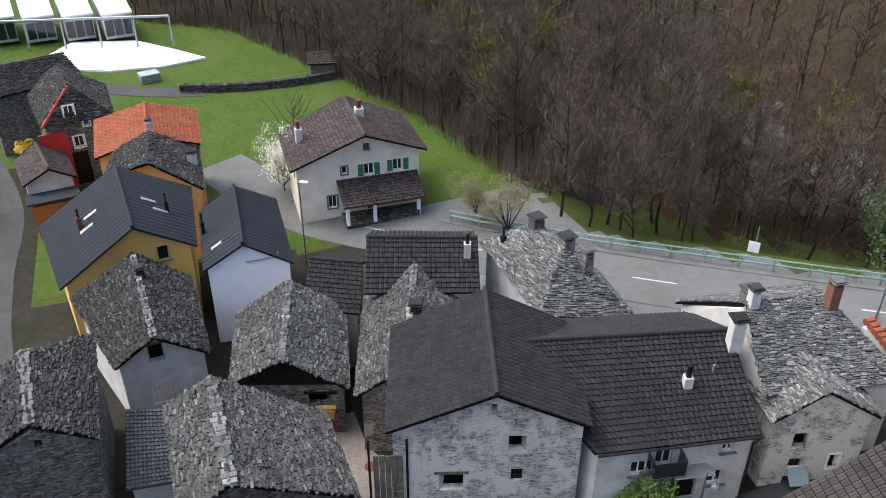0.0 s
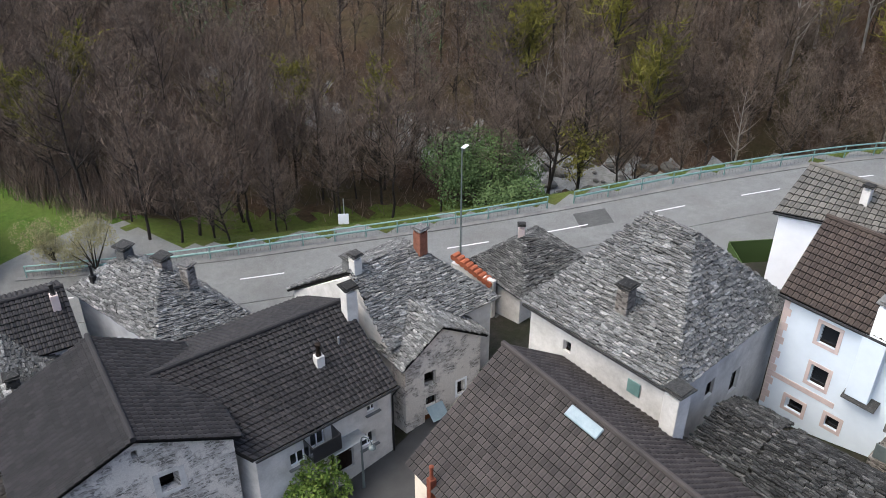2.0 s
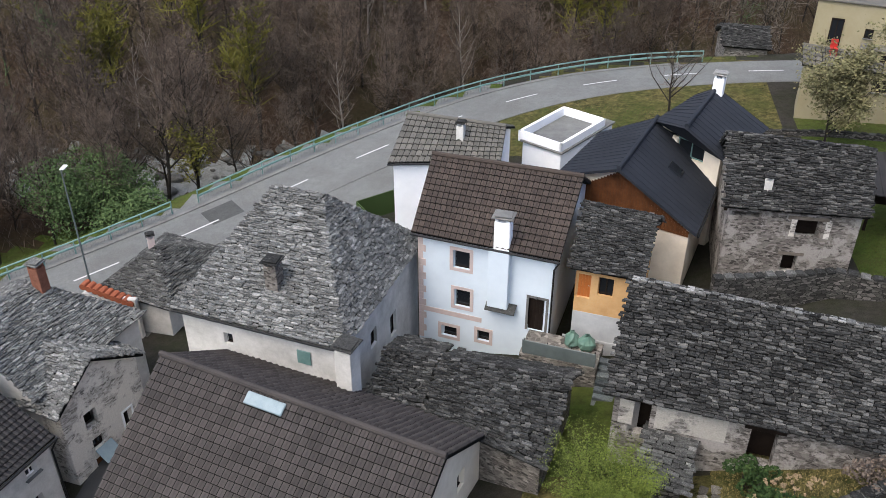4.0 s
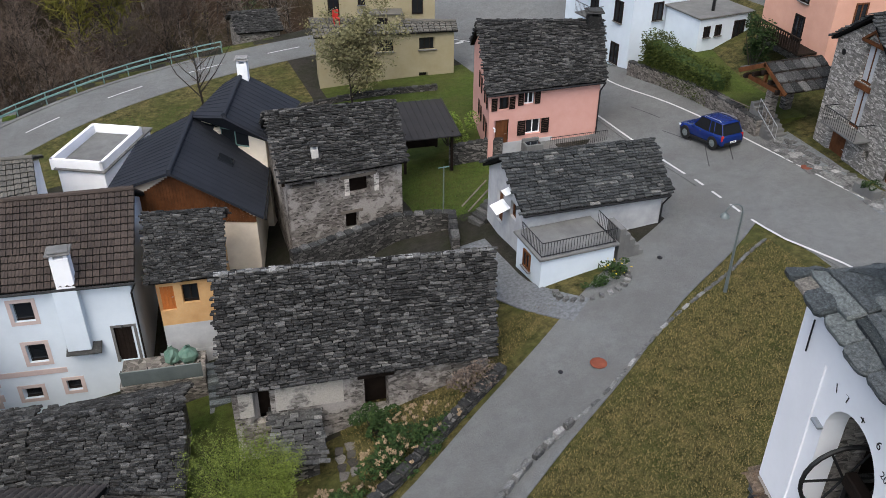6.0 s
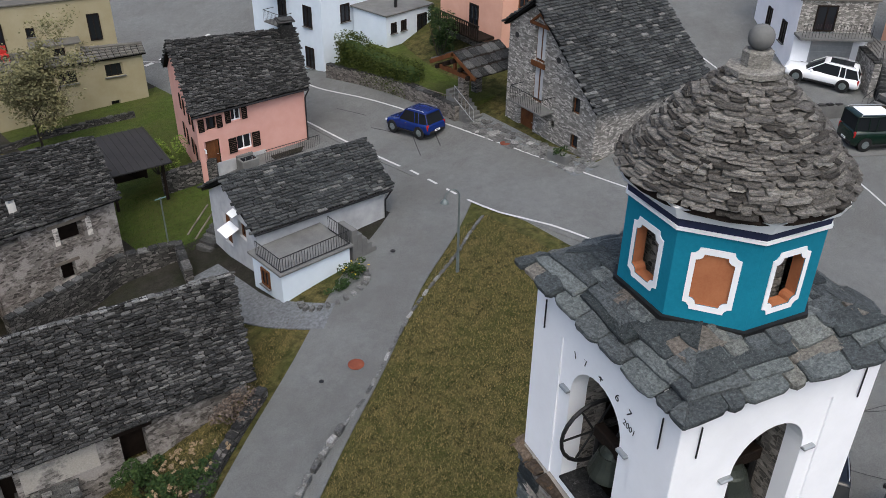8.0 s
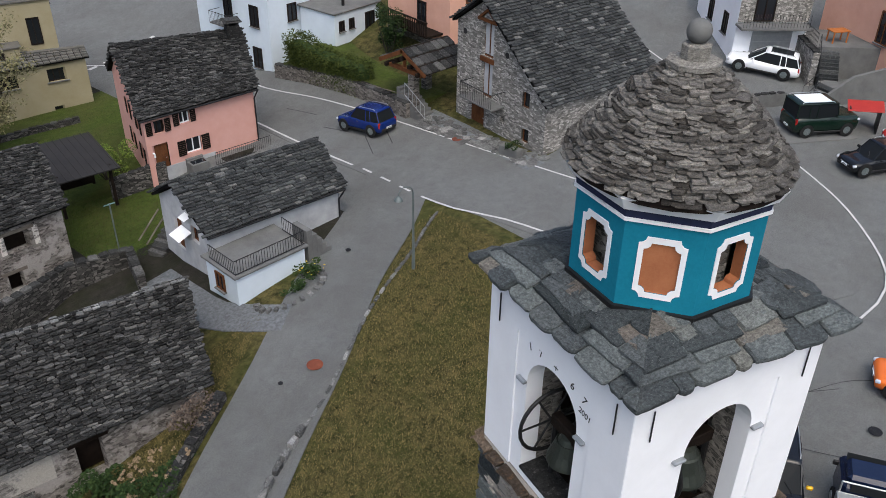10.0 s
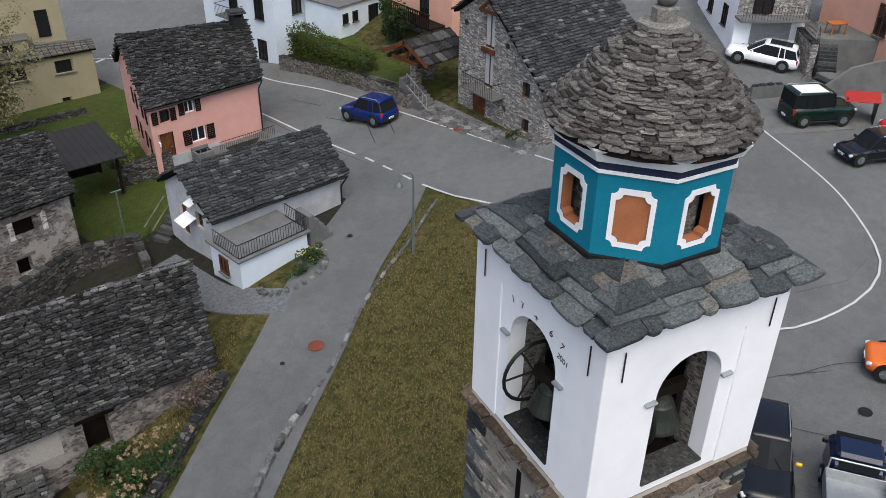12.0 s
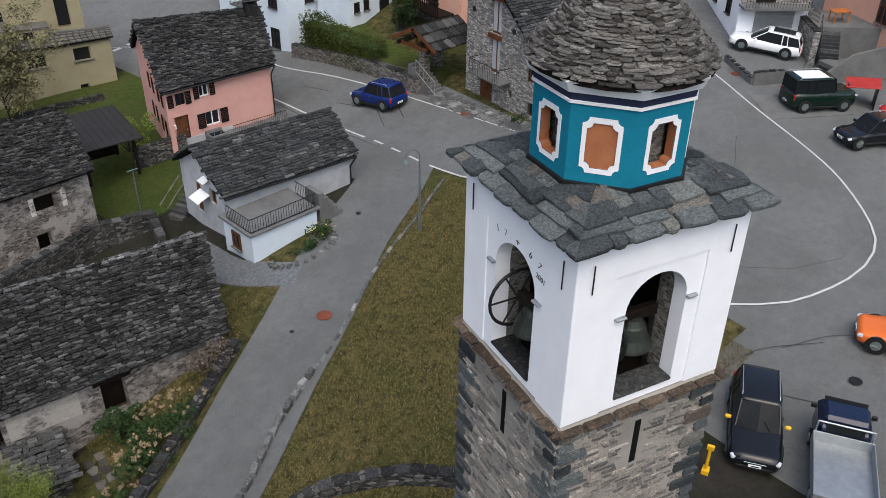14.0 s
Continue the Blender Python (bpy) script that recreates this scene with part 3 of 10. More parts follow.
ground = joined("ground", np.stack([_gx, _gy, _gz], -1).reshape(-1, 3).tolist(), _q.reshape(-1, 4).tolist(), (grass_green, grass_dry, litter, earth, river_stone, asphalt_pale, meadow), None,
                "grass, earth and leaf litter on a valley side", "ground", "structure", _kind[:-1, :-1].ravel().tolist())
ground.data.shade_smooth()


def line_points(points, step=1.0):
    """A smooth line through points, with its heading."""
    p = np.array([q[:2] for q in points], float)
    ext = np.vstack([2 * p[0] - p[1], p, 2 * p[-1] - p[-2]])
    out = []
    for i in range(1, len(ext) - 2):
        a, b, c, d = ext[i - 1 : i + 3]
        n = max(2, int(np.linalg.norm(c - b) / step))
        for k in range(n):
            t = k / n
            out.append(0.5 * (2 * b + (c - a) * t + (2 * a - 5 * b + 4 * c - d) * t * t + (3 * b - a - 3 * c + d) * t**3))
    out.append(p[-1])
    out = np.array(out)
    g = np.gradient(out, axis=0)
    g /= np.linalg.norm(g, axis=1)[:, None]
    return out, g


def strip(name, points, left, right, lift, mat, label, category="road", thick=0.12, parent=None, step=1.0, kind="structure"):
    """A band of surface along a line, laid over the land; left and right are offsets from the line."""
    p, g = line_points(points, step)
    nrm = np.stack([-g[:, 1], g[:, 0]], 1)
    cols = np.linspace(left, right, max(2, int(abs(left - right) / 1.2) + 1))
    verts, faces = [], []
    for i in range(len(p)):
        for c in cols:
            x, y = p[i] + nrm[i] * c
            verts.append((x, y, ground_at(x, y) + lift))
    k = len(cols)
    for i in range(len(p) - 1):
        for j in range(k - 1):
            faces.append((i * k + j + 1, i * k + j, (i + 1) * k + j, (i + 1) * k + j + 1) if left > right else (i * k + j, i * k + j + 1, (i + 1) * k + j + 1, (i + 1) * k + j))
    n = len(verts)
    verts += [(x, y, z - thick) for x, y, z in verts]
    for i in range(len(p) - 1):
        for j in (0, k - 1):
            faces.append((i * k + j, (i + 1) * k + j, (i + 1) * k + j + n, i * k + j + n))
    return joined(name, verts, faces, mat, parent, label, "" if parent else category, "" if parent else kind)


def dashes(name, points, offset, mat, parent, length, gap, width=0.12, lift=0.05, start=0.0, end=1e9):
    p, g = line_points(points, 0.5)
    along = np.r_[0, np.cumsum(np.linalg.norm(np.diff(p, axis=0), axis=1))]
    s = start
    while s < min(along[-1] - length, end):
        i = [np.interp(s + f * length, along, np.arange(len(p))) for f in (0, 0.33, 0.67, 1)]
        q = [(np.interp(k, np.arange(len(p)), p[:, 0]), np.interp(k, np.arange(len(p)), p[:, 1])) for k in i]
        h = [(np.interp(k, np.arange(len(p)), g[:, 0]), np.interp(k, np.arange(len(p)), g[:, 1])) for k in i]
        verts, faces = [], []
        for (x, y), (gx, gy) in zip(q, h):
            for w in (offset - width / 2, offset + width / 2):
                u, v = x - gy * w, y + gx * w
                verts.append((u, v, ground_at(u, v) + lift))
        faces = [(2 * k, 2 * k + 2, 2 * k + 3, 2 * k + 1) for k in range(3)]
        joined(name, verts, [f[::-1] for f in faces], mat, parent)
        s += length + gap


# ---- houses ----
# Near-black colour carries the shade seen in gaps between tiles and slabs
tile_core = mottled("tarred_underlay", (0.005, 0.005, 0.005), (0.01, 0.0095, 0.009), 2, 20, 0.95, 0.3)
def slab_meshes(name, mat, seed, count=12, cuts=(0.03, 0.2)):
    """Split stone plates one metre square, uneven in outline and thickness."""
    rnd, out = random.Random(seed), []
    for _ in range(count):
        bm = bmesh.new()
        rim = []
        for sx, sy in ((-1, -1), (1, -1), (1, 1), (-1, 1)):
            cut = rnd.uniform(*cuts)
            x, y = sx * (0.5 - rnd.uniform(0, 0.06)), sy * (0.5 - rnd.uniform(0, 0.07))
            pair = [(x - sx * cut, y), (x, y - sy * cut)]
            rim += pair if sx * sy < 0 else pair[::-1]
        low = [bm.verts.new((x * 1.02, y * 1.02, 0)) for x, y in rim]
        top = [bm.verts.new((x * 0.98, y * 0.97, 1 + rnd.uniform(-0.3, 0.3))) for x, y in rim]
        for k in range(8):
            bm.faces.new((low[k], low[(k + 1) % 8], top[(k + 1) % 8], top[k]))
        bm.faces.new(top)
        bmesh.ops.recalc_face_normals(bm, faces=bm.faces[:])
        out.append(mesh_of(name, bm, mat))
    return out


STONES = {"slate": (slab_meshes("slab", slab_slate, 7, 12, (0.01, 0.06)), slab_slate_rest), "dark": (slab_meshes("slab", slab_dark, 1), slab_dark_rest), "pale": (slab_meshes("slab", slab_pale, 2), slab_pale_rest), "mid": (slab_meshes("slab", slab_mid, 4, 12, (0.01, 0.1)), slab_mid_rest), "black": (slab_meshes("slab", slab_black, 3), slab_black_rest)}


def slope_frame(r0, r1, e0, e1):
    """A point and a turn on a roof slope, from u along the ridge and v down the slope."""
    normal = ((r1 + e1 - r0 - e0).cross(e0 + e1 - r0 - r1)).normalized()
    if normal.z < 0:
        normal = -normal

    def at(u, v):
        a, b = r0.lerp(e0, v), r1.lerp(e1, v)
        return a.lerp(b, u)

    return at, normal


def lay_slabs(roof, slopes, tone, rnd, seen, exposure=0.2, width=(0.22, 0.58), wild=1.0):
    """Stone plates in rising courses; the first ones, up to a number, as parts and the others in one mesh."""
    meshes, rest_mat = STONES[tone]
    verts, faces, made = [], [], 0
    for number, (r0, r1, e0, e1) in enumerate(slopes):
        at, normal = slope_frame(r0, r1, e0, e1)
        length = ((r0 + r1) / 2 - (e0 + e1) / 2).length
        rows = max(3, int(length / exposure))
        for row in range(rows + 1):
            v = 1.0 - row / rows
            a, b = at(0, v), at(1, v)
            span = (b - a).length
            if span < 0.25:
                continue
            along = (b - a) / span
            down = normal.cross(along)
            if down.z > 0:
                down = -down
            x = rnd.uniform(-0.25, 0.0)
            while x < span:
                w = rnd.uniform(*width)
                h = exposure * rnd.uniform(1.0, 1.45)
                tilt = 0.32 + wild * rnd.uniform(-0.08, 0.16)
                lift = 0.05 + wild * rnd.uniform(-0.02, 0.05)
                centre = a + along * min(x + w / 2, span - 0.05) + down * (wild * rnd.uniform(-0.22, 0.22) * exposure) + normal * lift
                turn = Matrix((along, -down, normal)).transposed().to_4x4()
                m = Matrix.Translation(centre) @ turn @ pose(0, 0, 0, -math.degrees(tilt), wild * rnd.uniform(-4, 4), wild * rnd.uniform(-7, 7)) @ Matrix.Diagonal((w * rnd.uniform(0.93, 1.04), h, rnd.uniform(0.035, 0.075), 1))
                x += w
                me = rnd.choice(meshes)
                if number in seen and made < 150:
                    ob = new("slab", me)
                    ob.parent = roof
                    ob.matrix_basis = m
                    made += 1
                else:
                    base = len(verts)
                    verts += [tuple(m @ p.co) for p in me.vertices]
                    faces += [tuple(base + i for i in f.vertices) for f in me.polygons]
    if verts:
        joined("slab_cover", verts, faces, rest_mat, roof, kind="stuff")


def lay_tiles(roof, slopes, mat, seen=(), exposure=0.34, width=0.3, hump=0.05, limit=0):
    """Concrete tiles with a raised roll each, in straight courses."""
    verts, faces, made = [], [], 0
    shape = ((0.0, 0.0), (0.12, 0.3), (0.3, 1.0), (0.5, 1.0), (0.66, 0.3), (1.0, 0.0))
    piece = None
    for number, (r0, r1, e0, e1) in enumerate(slopes):
        at, normal = slope_frame(r0, r1, e0, e1)
        length = ((r0 + r1) / 2 - (e0 + e1) / 2).length
        rows = max(2, round(length / exposure))
        for row in range(rows):
            va, vb = row / rows, (row + 1) / rows
            a, b, c, d = at(0, va), at(1, va), at(0, vb), at(1, vb)
            cols = max(1, round(((b - a).length + (d - c).length) / 2 / width))
            for k in range(cols):
                base = len(verts)
                for f, hgt in shape:
                    u = (k + 0.05 + 0.9 * f) / cols
                    top, low = a.lerp(b, u), c.lerp(d, u)
                    # Each tile stops short; the dark core below draws the lap's shadow line
                    top = top.lerp(low, 0.1)
                    verts.append(tuple(top + normal * (0.01 + hump * hgt)))
                    verts.append(tuple(low + normal * (0.06 + hump * hgt)))
                    verts.append(tuple(low - normal * (0.01)))
                for i in range(len(shape) - 1):
                    p = base + 3 * i
                    faces.append((p, p + 1, p + 4, p + 3))
                    faces.append((p + 1, p + 2, p + 5, p + 4))
    joined("tile_cover", verts, faces, mat, roof, kind="stuff")


def lay_seams(roof, slopes, mat, gap=0.45):
    bm = bmesh.new()
    for r0, r1, e0, e1 in slopes:
        at, normal = slope_frame(r0, r1, e0, e1)
        n = max(3, int((e1 - e0).length / gap))
        for k in range(n + 1):
            a, b = at(k / n, 0.0) + normal * 0.02, at(k / n, 1.0) + normal * 0.02
            if (b - a).length > 0.2:
                add_tube(bm, a, b, 0.013, 0.013, 4)
    part("seam_cover", bm, mat, roof)


def lattice(bm, m, xs, zs, y0, y1):
    """Bars of a frame in one piece: the even columns and rows between the cuts are filled."""
    nx, nz = len(xs) - 1, len(zs) - 1
    grid = {}

    def v(i, j, y):
        if (i, j, y) not in grid:
            grid[i, j, y] = bm.verts.new(m @ Vector((xs[i], y, zs[j])))
        return grid[i, j, y]

    def full(i, j):
        return 0 <= i < nx and 0 <= j < nz and (i % 2 == 0 or j % 2 == 0)

    for i in range(nx):
        for j in range(nz):
            if not full(i, j):
                continue
            bm.faces.new((v(i, j, y0), v(i + 1, j, y0), v(i + 1, j + 1, y0), v(i, j + 1, y0)))
            bm.faces.new((v(i, j, y1), v(i, j + 1, y1), v(i + 1, j + 1, y1), v(i + 1, j, y1)))
            for di, dj, a, b in ((-1, 0, (i, j), (i, j + 1)), (1, 0, (i + 1, j + 1), (i + 1, j)), (0, -1, (i + 1, j), (i, j)), (0, 1, (i, j + 1), (i + 1, j + 1))):
                if not full(i + di, j + dj):
                    bm.faces.new((v(*a, y0), v(*b, y0), v(*b, y1), v(*a, y1)))
    bmesh.ops.recalc_face_normals(bm, faces=bm.faces[:])


def toward(p, q, metres):
    d = q - p
    return p + d * min(0.45, metres / max(d.length, 0.01))


class House:
    """A walled house: plan corners of ridge and eaves, heights, openings through its walls, and a covered roof."""

    def __init__(self, name, label, plan, ridge, eave_a, eave_b, base, wall, category="house", over=0.3, gable=0.25, thick=0.4, sink=1.2):
        self.r0, self.r1 = vec(plan[0], ridge), vec(plan[1], ridge)
        self.ea0, self.ea1 = vec(plan[2], eave_a), vec(plan[3], eave_a)
        self.eb0, self.eb1 = vec(plan[4], eave_b), vec(plan[5], eave_b)
        self.hip0 = abs((self.r0 - (self.ea0 + self.eb0) / 2).to_2d().length) > 1.3 and self._is_hip(self.r0, self.ea0, self.eb0)
        self.hip1 = self._is_hip(self.r1, self.ea1, self.eb1)
        self.base, self.ridge, self.over = base, ridge, over
        mid = (self.r0 + self.r1) / 2
        self.top = thing(name, label, category, (mid.x, mid.y, base))
        wa0 = toward(toward(self.ea0, self.eb0, over), self.ea1, gable)
        wa1 = toward(toward(self.ea1, self.eb1, over), self.ea0, gable)
        wb0 = toward(toward(self.eb0, self.ea0, over), self.eb1, gable)
        wb1 = toward(toward(self.eb1, self.ea1, over), self.eb0, gable)
        slope_a = (ridge - eave_a) / max(0.5, ((self.ea0 + self.ea1 - self.r0 - self.r1) / 2).to_2d().length)
        slope_b = (ridge - eave_b) / max(0.5, ((self.eb0 + self.eb1 - self.r0 - self.r1) / 2).to_2d().length)
        self.top_a, self.top_b = eave_a + slope_a * over - 0.2, eave_b + slope_b * over - 0.2
        self.corner = {"a0": wa0.to_2d(), "a1": wa1.to_2d(), "b0": wb0.to_2d(), "b1": wb1.to_2d()}
        self.peak = ridge - 0.24
        self.openings = {"a": [], "b": [], "0": [], "1": []}
        self.wall_mat, self.thick, self.sink = wall, thick, sink

    def _is_hip(self, r, a, b):
        d = (b - a).to_2d()
        n = Vector((-d.y, d.x)).normalized()
        return abs((r - a).to_2d().dot(n)) > 1.2

    def side(self, which):
        """The two plan corners of a wall, seen from outside with the first on the left hand."""
        c = self.corner
        return {"a": (c["a0"], c["a1"]), "b": (c["b1"], c["b0"]), "0": (c["b0"], c["a0"]), "1": (c["a1"], c["b1"])}[which]

    def place(self, which, u, z, out=0.0):
        p, q = self.side(which)
        d = (q - p).normalized()
        n = Vector((d.y, -d.x))
        at = p.lerp(q, u) + n * out
        return Matrix((( d.x, -n.x, 0, at.x), (d.y, -n.y, 0, at.y), (0, 0, 1, z), (0, 0, 0, 1)))

    def opening(self, which, u, z, w, h):
        self.openings[which].append((u, z, w, h))

    def inner_corners(self):
        """Plan corners of the wall's inner face, each side moved in by the thickness."""
        order = ["a0", "a1", "b1", "b0"]
        pts = [self.corner[k] for k in order]
        lines = []
        for k in range(4):
            p, q = pts[k], pts[(k + 1) % 4]
            d = (q - p).normalized()
            lines.append((p - Vector((d.y, -d.x)) * self.thick, d))
        out = {}
        for k in range(4):
            (p, d), (q, e) = lines[k - 1], lines[k]
            cross = d.x * e.y - d.y * e.x
            t = ((q - p).x * e.y - (q - p).y * e.x) / cross
            out[order[k]] = p + d * t
        return {"a": (out["a0"], out["a1"]), "b": (out["b1"], out["b0"]), "0": (out["b0"], out["a0"]), "1": (out["a1"], out["b1"])}

    def walls(self, label=""):
        bm = bmesh.new()
        vert, inside = {}, {}
        inner_side = self.inner_corners()
        for which in "ab01":
            p, q = self.side(which)
            length = (q - p).length
            if which in "ab":
                za = zb = self.top_a if which == "a" else self.top_b
                apex = None
            else:
                za, zb = (self.top_b, self.top_a) if which == "0" else (self.top_a, self.top_b)
                r = (self.r0 if which == "0" else self.r1).to_2d()
                d = (q - p).normalized()
                hip = self.hip0 if which == "0" else self.hip1
                apex = None if hip else min(max((r - p).dot(d) / length, 0.1), 0.9)
                if hip:
                    za = zb = min(za, zb)

            def roofline(u):
                if apex is None:
                    return za + (zb - za) * u
                return za + (self.peak - za) * u / apex if u < apex else self.peak + (zb - self.peak) * (u - apex) / (1 - apex)

            cuts_u, cuts_z = {0.0, 1.0}, {self.base - self.sink}
            if apex is not None:
                cuts_u.add(apex)
            for u, z, w, h in self.openings[which]:
                cuts_u |= {u - w / 2 / length, u + w / 2 / length}
                cuts_z |= {z, z + h}
            cuts_u = sorted(c for c in cuts_u if 0 <= c <= 1)
            cuts_z = sorted(cuts_z) + [None]
            ip, iq = inner_side[which]

            def v(u, z):
                at = p.lerp(q, u)
                key = (round(at.x, 3), round(at.y, 3), round(z, 3))
                if key not in vert:
                    vert[key] = bm.verts.new((at.x, at.y, z))
                    deep = ip.lerp(iq, u)
                    inside[vert[key]] = bm.verts.new((deep.x, deep.y, z))
                return vert[key]

            for ua, ub in zip(cuts_u, cuts_u[1:]):
                for k, z0 in enumerate(cuts_z[:-1]):
                    z1 = cuts_z[k + 1]
                    um = (ua + ub) / 2
                    if any(abs(um - u) < w / 2 / length and z1 is not None and z0 >= z - 1e-6 and z1 <= z + h + 1e-6 for u, z, w, h in self.openings[which]):
                        continue
                    ta, tb = roofline(ua), roofline(ub)
                    a1, b1 = (ta, tb) if z1 is None else (min(z1, ta), min(z1, tb))
                    if a1 <= z0 + 1e-4 and b1 <= z0 + 1e-4:
                        continue
                    ring = [v(ua, min(z0, ta)), v(ub, min(z0, tb)), v(ub, b1), v(ua, a1)]
                    ring = [x for i, x in enumerate(ring) if x not in ring[:i]]
                    if len(ring) > 2 and bm.faces.get(ring) is None:
                        bm.faces.new(ring)
        outer = bm.faces[:]
        rims = [e for e in bm.edges if len(e.link_faces) == 1]
        for f in outer:
            bm.faces.new([inside[x] for x in reversed(f.verts[:])])
        for e in rims:
            loop = e.link_loops[0]
            x, y = loop.vert, loop.link_loop_next.vert
            bm.faces.new((y, x, inside[x], inside[y]))
        self.wall = part("wall", bm, self.wall_mat, self.top, label)
        return self

    def slopes(self):
        out = [(self.r0, self.r1, self.ea0, self.ea1), (self.r1, self.r0, self.eb1, self.eb0)]
        if self.hip0:
            out.append((self.r0, self.r0, self.eb0, self.ea0))
        if self.hip1:
            out.append((self.r1, self.r1, self.ea1, self.eb1))
        return out

    def roof(self, kind, tone="dark", seen=(0,), label="", thick=0.12, exposure=None, mat=None, width=None, wild=1.0):
        bm = bmesh.new()
        for r0, r1, e0, e1 in self.slopes():
            _, n = slope_frame(r0, r1, e0, e1)
            at, _ = slope_frame(r0, r1, e0, e1)
            cells = 6
            high = [[bm.verts.new(at(i / cells, j / cells)) for j in range(cells + 1)] for i in range(cells + 1)]
            low = [[bm.verts.new(at(i / cells, j / cells) - n * thick) for j in range(cells + 1)] for i in range(cells + 1)]
            for i in range(cells):
                for j in range(cells):
                    bm.faces.new((high[i][j], high[i][j + 1], high[i + 1][j + 1], high[i + 1][j]))
                    bm.faces.new((low[i][j], low[i + 1][j], low[i + 1][j + 1], low[i][j + 1]))
            rim = [(i, 0) for i in range(cells)] + [(cells, j) for j in range(cells)] + [(cells - i, cells) for i in range(cells)] + [(0, cells - j) for j in range(cells)]
            for (a, b), (c, d) in zip(rim, rim[1:] + rim[:1]):
                bm.faces.new((high[a][b], high[c][d], low[c][d], low[a][b]))
        bmesh.ops.remove_doubles(bm, verts=bm.verts, dist=0.001)
        bmesh.ops.recalc_face_normals(bm, faces=bm.faces[:])
        # Stone and tile cores hold the gap shade as a near-black colour
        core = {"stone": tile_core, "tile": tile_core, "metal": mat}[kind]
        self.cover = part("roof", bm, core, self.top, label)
        rnd = random.Random(self.top.name)
        if kind == "stone":
            lay_slabs(self.cover, self.slopes(), tone, rnd, seen, exposure or 0.105, width or (0.15, 0.46), wild)
        elif kind == "tile":
            lay_tiles(self.cover, self.slopes(), mat, seen, exposure or 0.33, width or 0.28)
        else:
            lay_seams(self.cover, self.slopes(), mat)
        if kind != "stone":
            bm = bmesh.new()
            add_tube(bm, self.r0 + Vector((0, 0, 0.06)), self.r1 + Vector((0, 0, 0.06)), 0.13, 0.13, 8)
            part("ridge_cap", bm, mat, self.cover)
        return self

    def mortar_ridge(self, mat, width=0.5):
        d = self.r1 - self.r0
        n = max(3, int(d.length / 0.3))
        rnd = random.Random(3)
        for k in range(n):
            a, b = self.r0 + d * (k / n), self.r0 + d * ((k + 0.96) / n)
            q = d.to_track_quat("X", "Z").to_matrix().to_4x4()
            box_part("ridge_stone", Matrix.Translation((a + b) / 2 + Vector((0, 0, 0.07 + rnd.uniform(-0.02, 0.03)))) @ q @ pose(0, 0, 0, rnd.uniform(-8, 8), 0, rnd.uniform(-6, 6)), ((b - a).length, width * rnd.uniform(0.5, 0.95), 0.08), mat, self.cover, 0.02)
        return self

    def window(self, which, u, z, w=0.8, h=1.1, frame_mat=None, trim=None, shutters=None, sill=None, bars=1, name="window", glazed=True, trim_w=0.12):
        self.opening(which, u, z, w, h)
        m = self.place(which, u, z)
        fm = frame_mat or trim_white
        bm = bmesh.new()
        f = 0.07
        xs = [-w / 2, -w / 2 + f]
        for k in range(bars):
            xs += [-w / 2 + w * (k + 1) / (bars + 1) - 0.03, -w / 2 + w * (k + 1) / (bars + 1) + 0.03]
        lattice(bm, m, xs + [w / 2 - f, w / 2], [0, f, h - f, h], 0.145, 0.215)
        win = part(name, bm, fm, self.top)
        if glazed:
            box_part("pane", m @ pose(0, 0.2, h / 2), (w - 2 * f + 0.01, 0.02, h - 2 * f + 0.01), glass, win, 0)
        if trim:
            bm = bmesh.new()
            t = trim_w
            lattice(bm, m, [-w / 2 - t, -w / 2, w / 2, w / 2 + t], [-t, 0, h, h + t], -0.027, 0.003)
            part("surround", bm, trim, win)
        if sill:
            box_part("sill", m @ pose(0, -0.05, -0.04), (w + 0.25, 0.2, 0.07), sill, win)
        if shutters:
            for sgn in (-1, 1):
                sw = w / 2
                bm = bmesh.new()
                x = sgn * (w / 2 + sw / 2 + 0.03)
                rows = [0.0]
                for k in range(8):
                    rows += [h * (k + 0.72) / 8, h * (k + 1) / 8] if k < 7 else [h]
                lattice(bm, m, [x - sw / 2, x - sw / 2 + 0.05, x + sw / 2 - 0.05, x + sw / 2], rows, -0.06, -0.02)
                part("shutter", bm, shutters, win)
        return win

    def door(self, which, u, z, w=0.95, h=2.0, mat=None, trim=None, planks=5):
        self.opening(which, u, z, w, h)
        m = self.place(which, u, z)
        bm = bmesh.new()
        for k in range(planks):
            add_box(bm, m @ pose(-w / 2 + w * (k + 0.5) / planks, 0.15, h / 2), w / planks * 0.96, 0.05, h, 0.006)
        d = part("door", bm, mat or wood_brown, self.top)
        tube_part("handle", [m @ Vector((w * 0.32, 0.1, h * 0.5)), m @ Vector((w * 0.42, 0.09, h * 0.5))], 0.018, metal_grey, d)
        if trim:
            bm = bmesh.new()
            for x, zz, sx, sz in ((-w / 2 - 0.06, h / 2 + 0.06, 0.12, h + 0.12), (w / 2 + 0.06, h / 2 + 0.06, 0.12, h + 0.12), (0, h + 0.06, w, 0.12)):
                add_box(bm, m @ pose(x, -0.012, zz), sx, 0.03, sz)
            part("door_surround", bm, trim, d)
        return d

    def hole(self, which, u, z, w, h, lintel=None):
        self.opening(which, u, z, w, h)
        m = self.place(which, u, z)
        # Added dark sheet stands in for the unlit room behind the hole
        box_part("opening_back", m @ pose(0, 0.75, h / 2), (w + 0.3, 0.06, h + 0.3), wood_and_shade_dark, self.top, 0)
        if lintel:
            box_part("lintel", m @ pose(0, 0.1, h + 0.09), (w + 0.5, 0.26, 0.18), lintel, self.top)

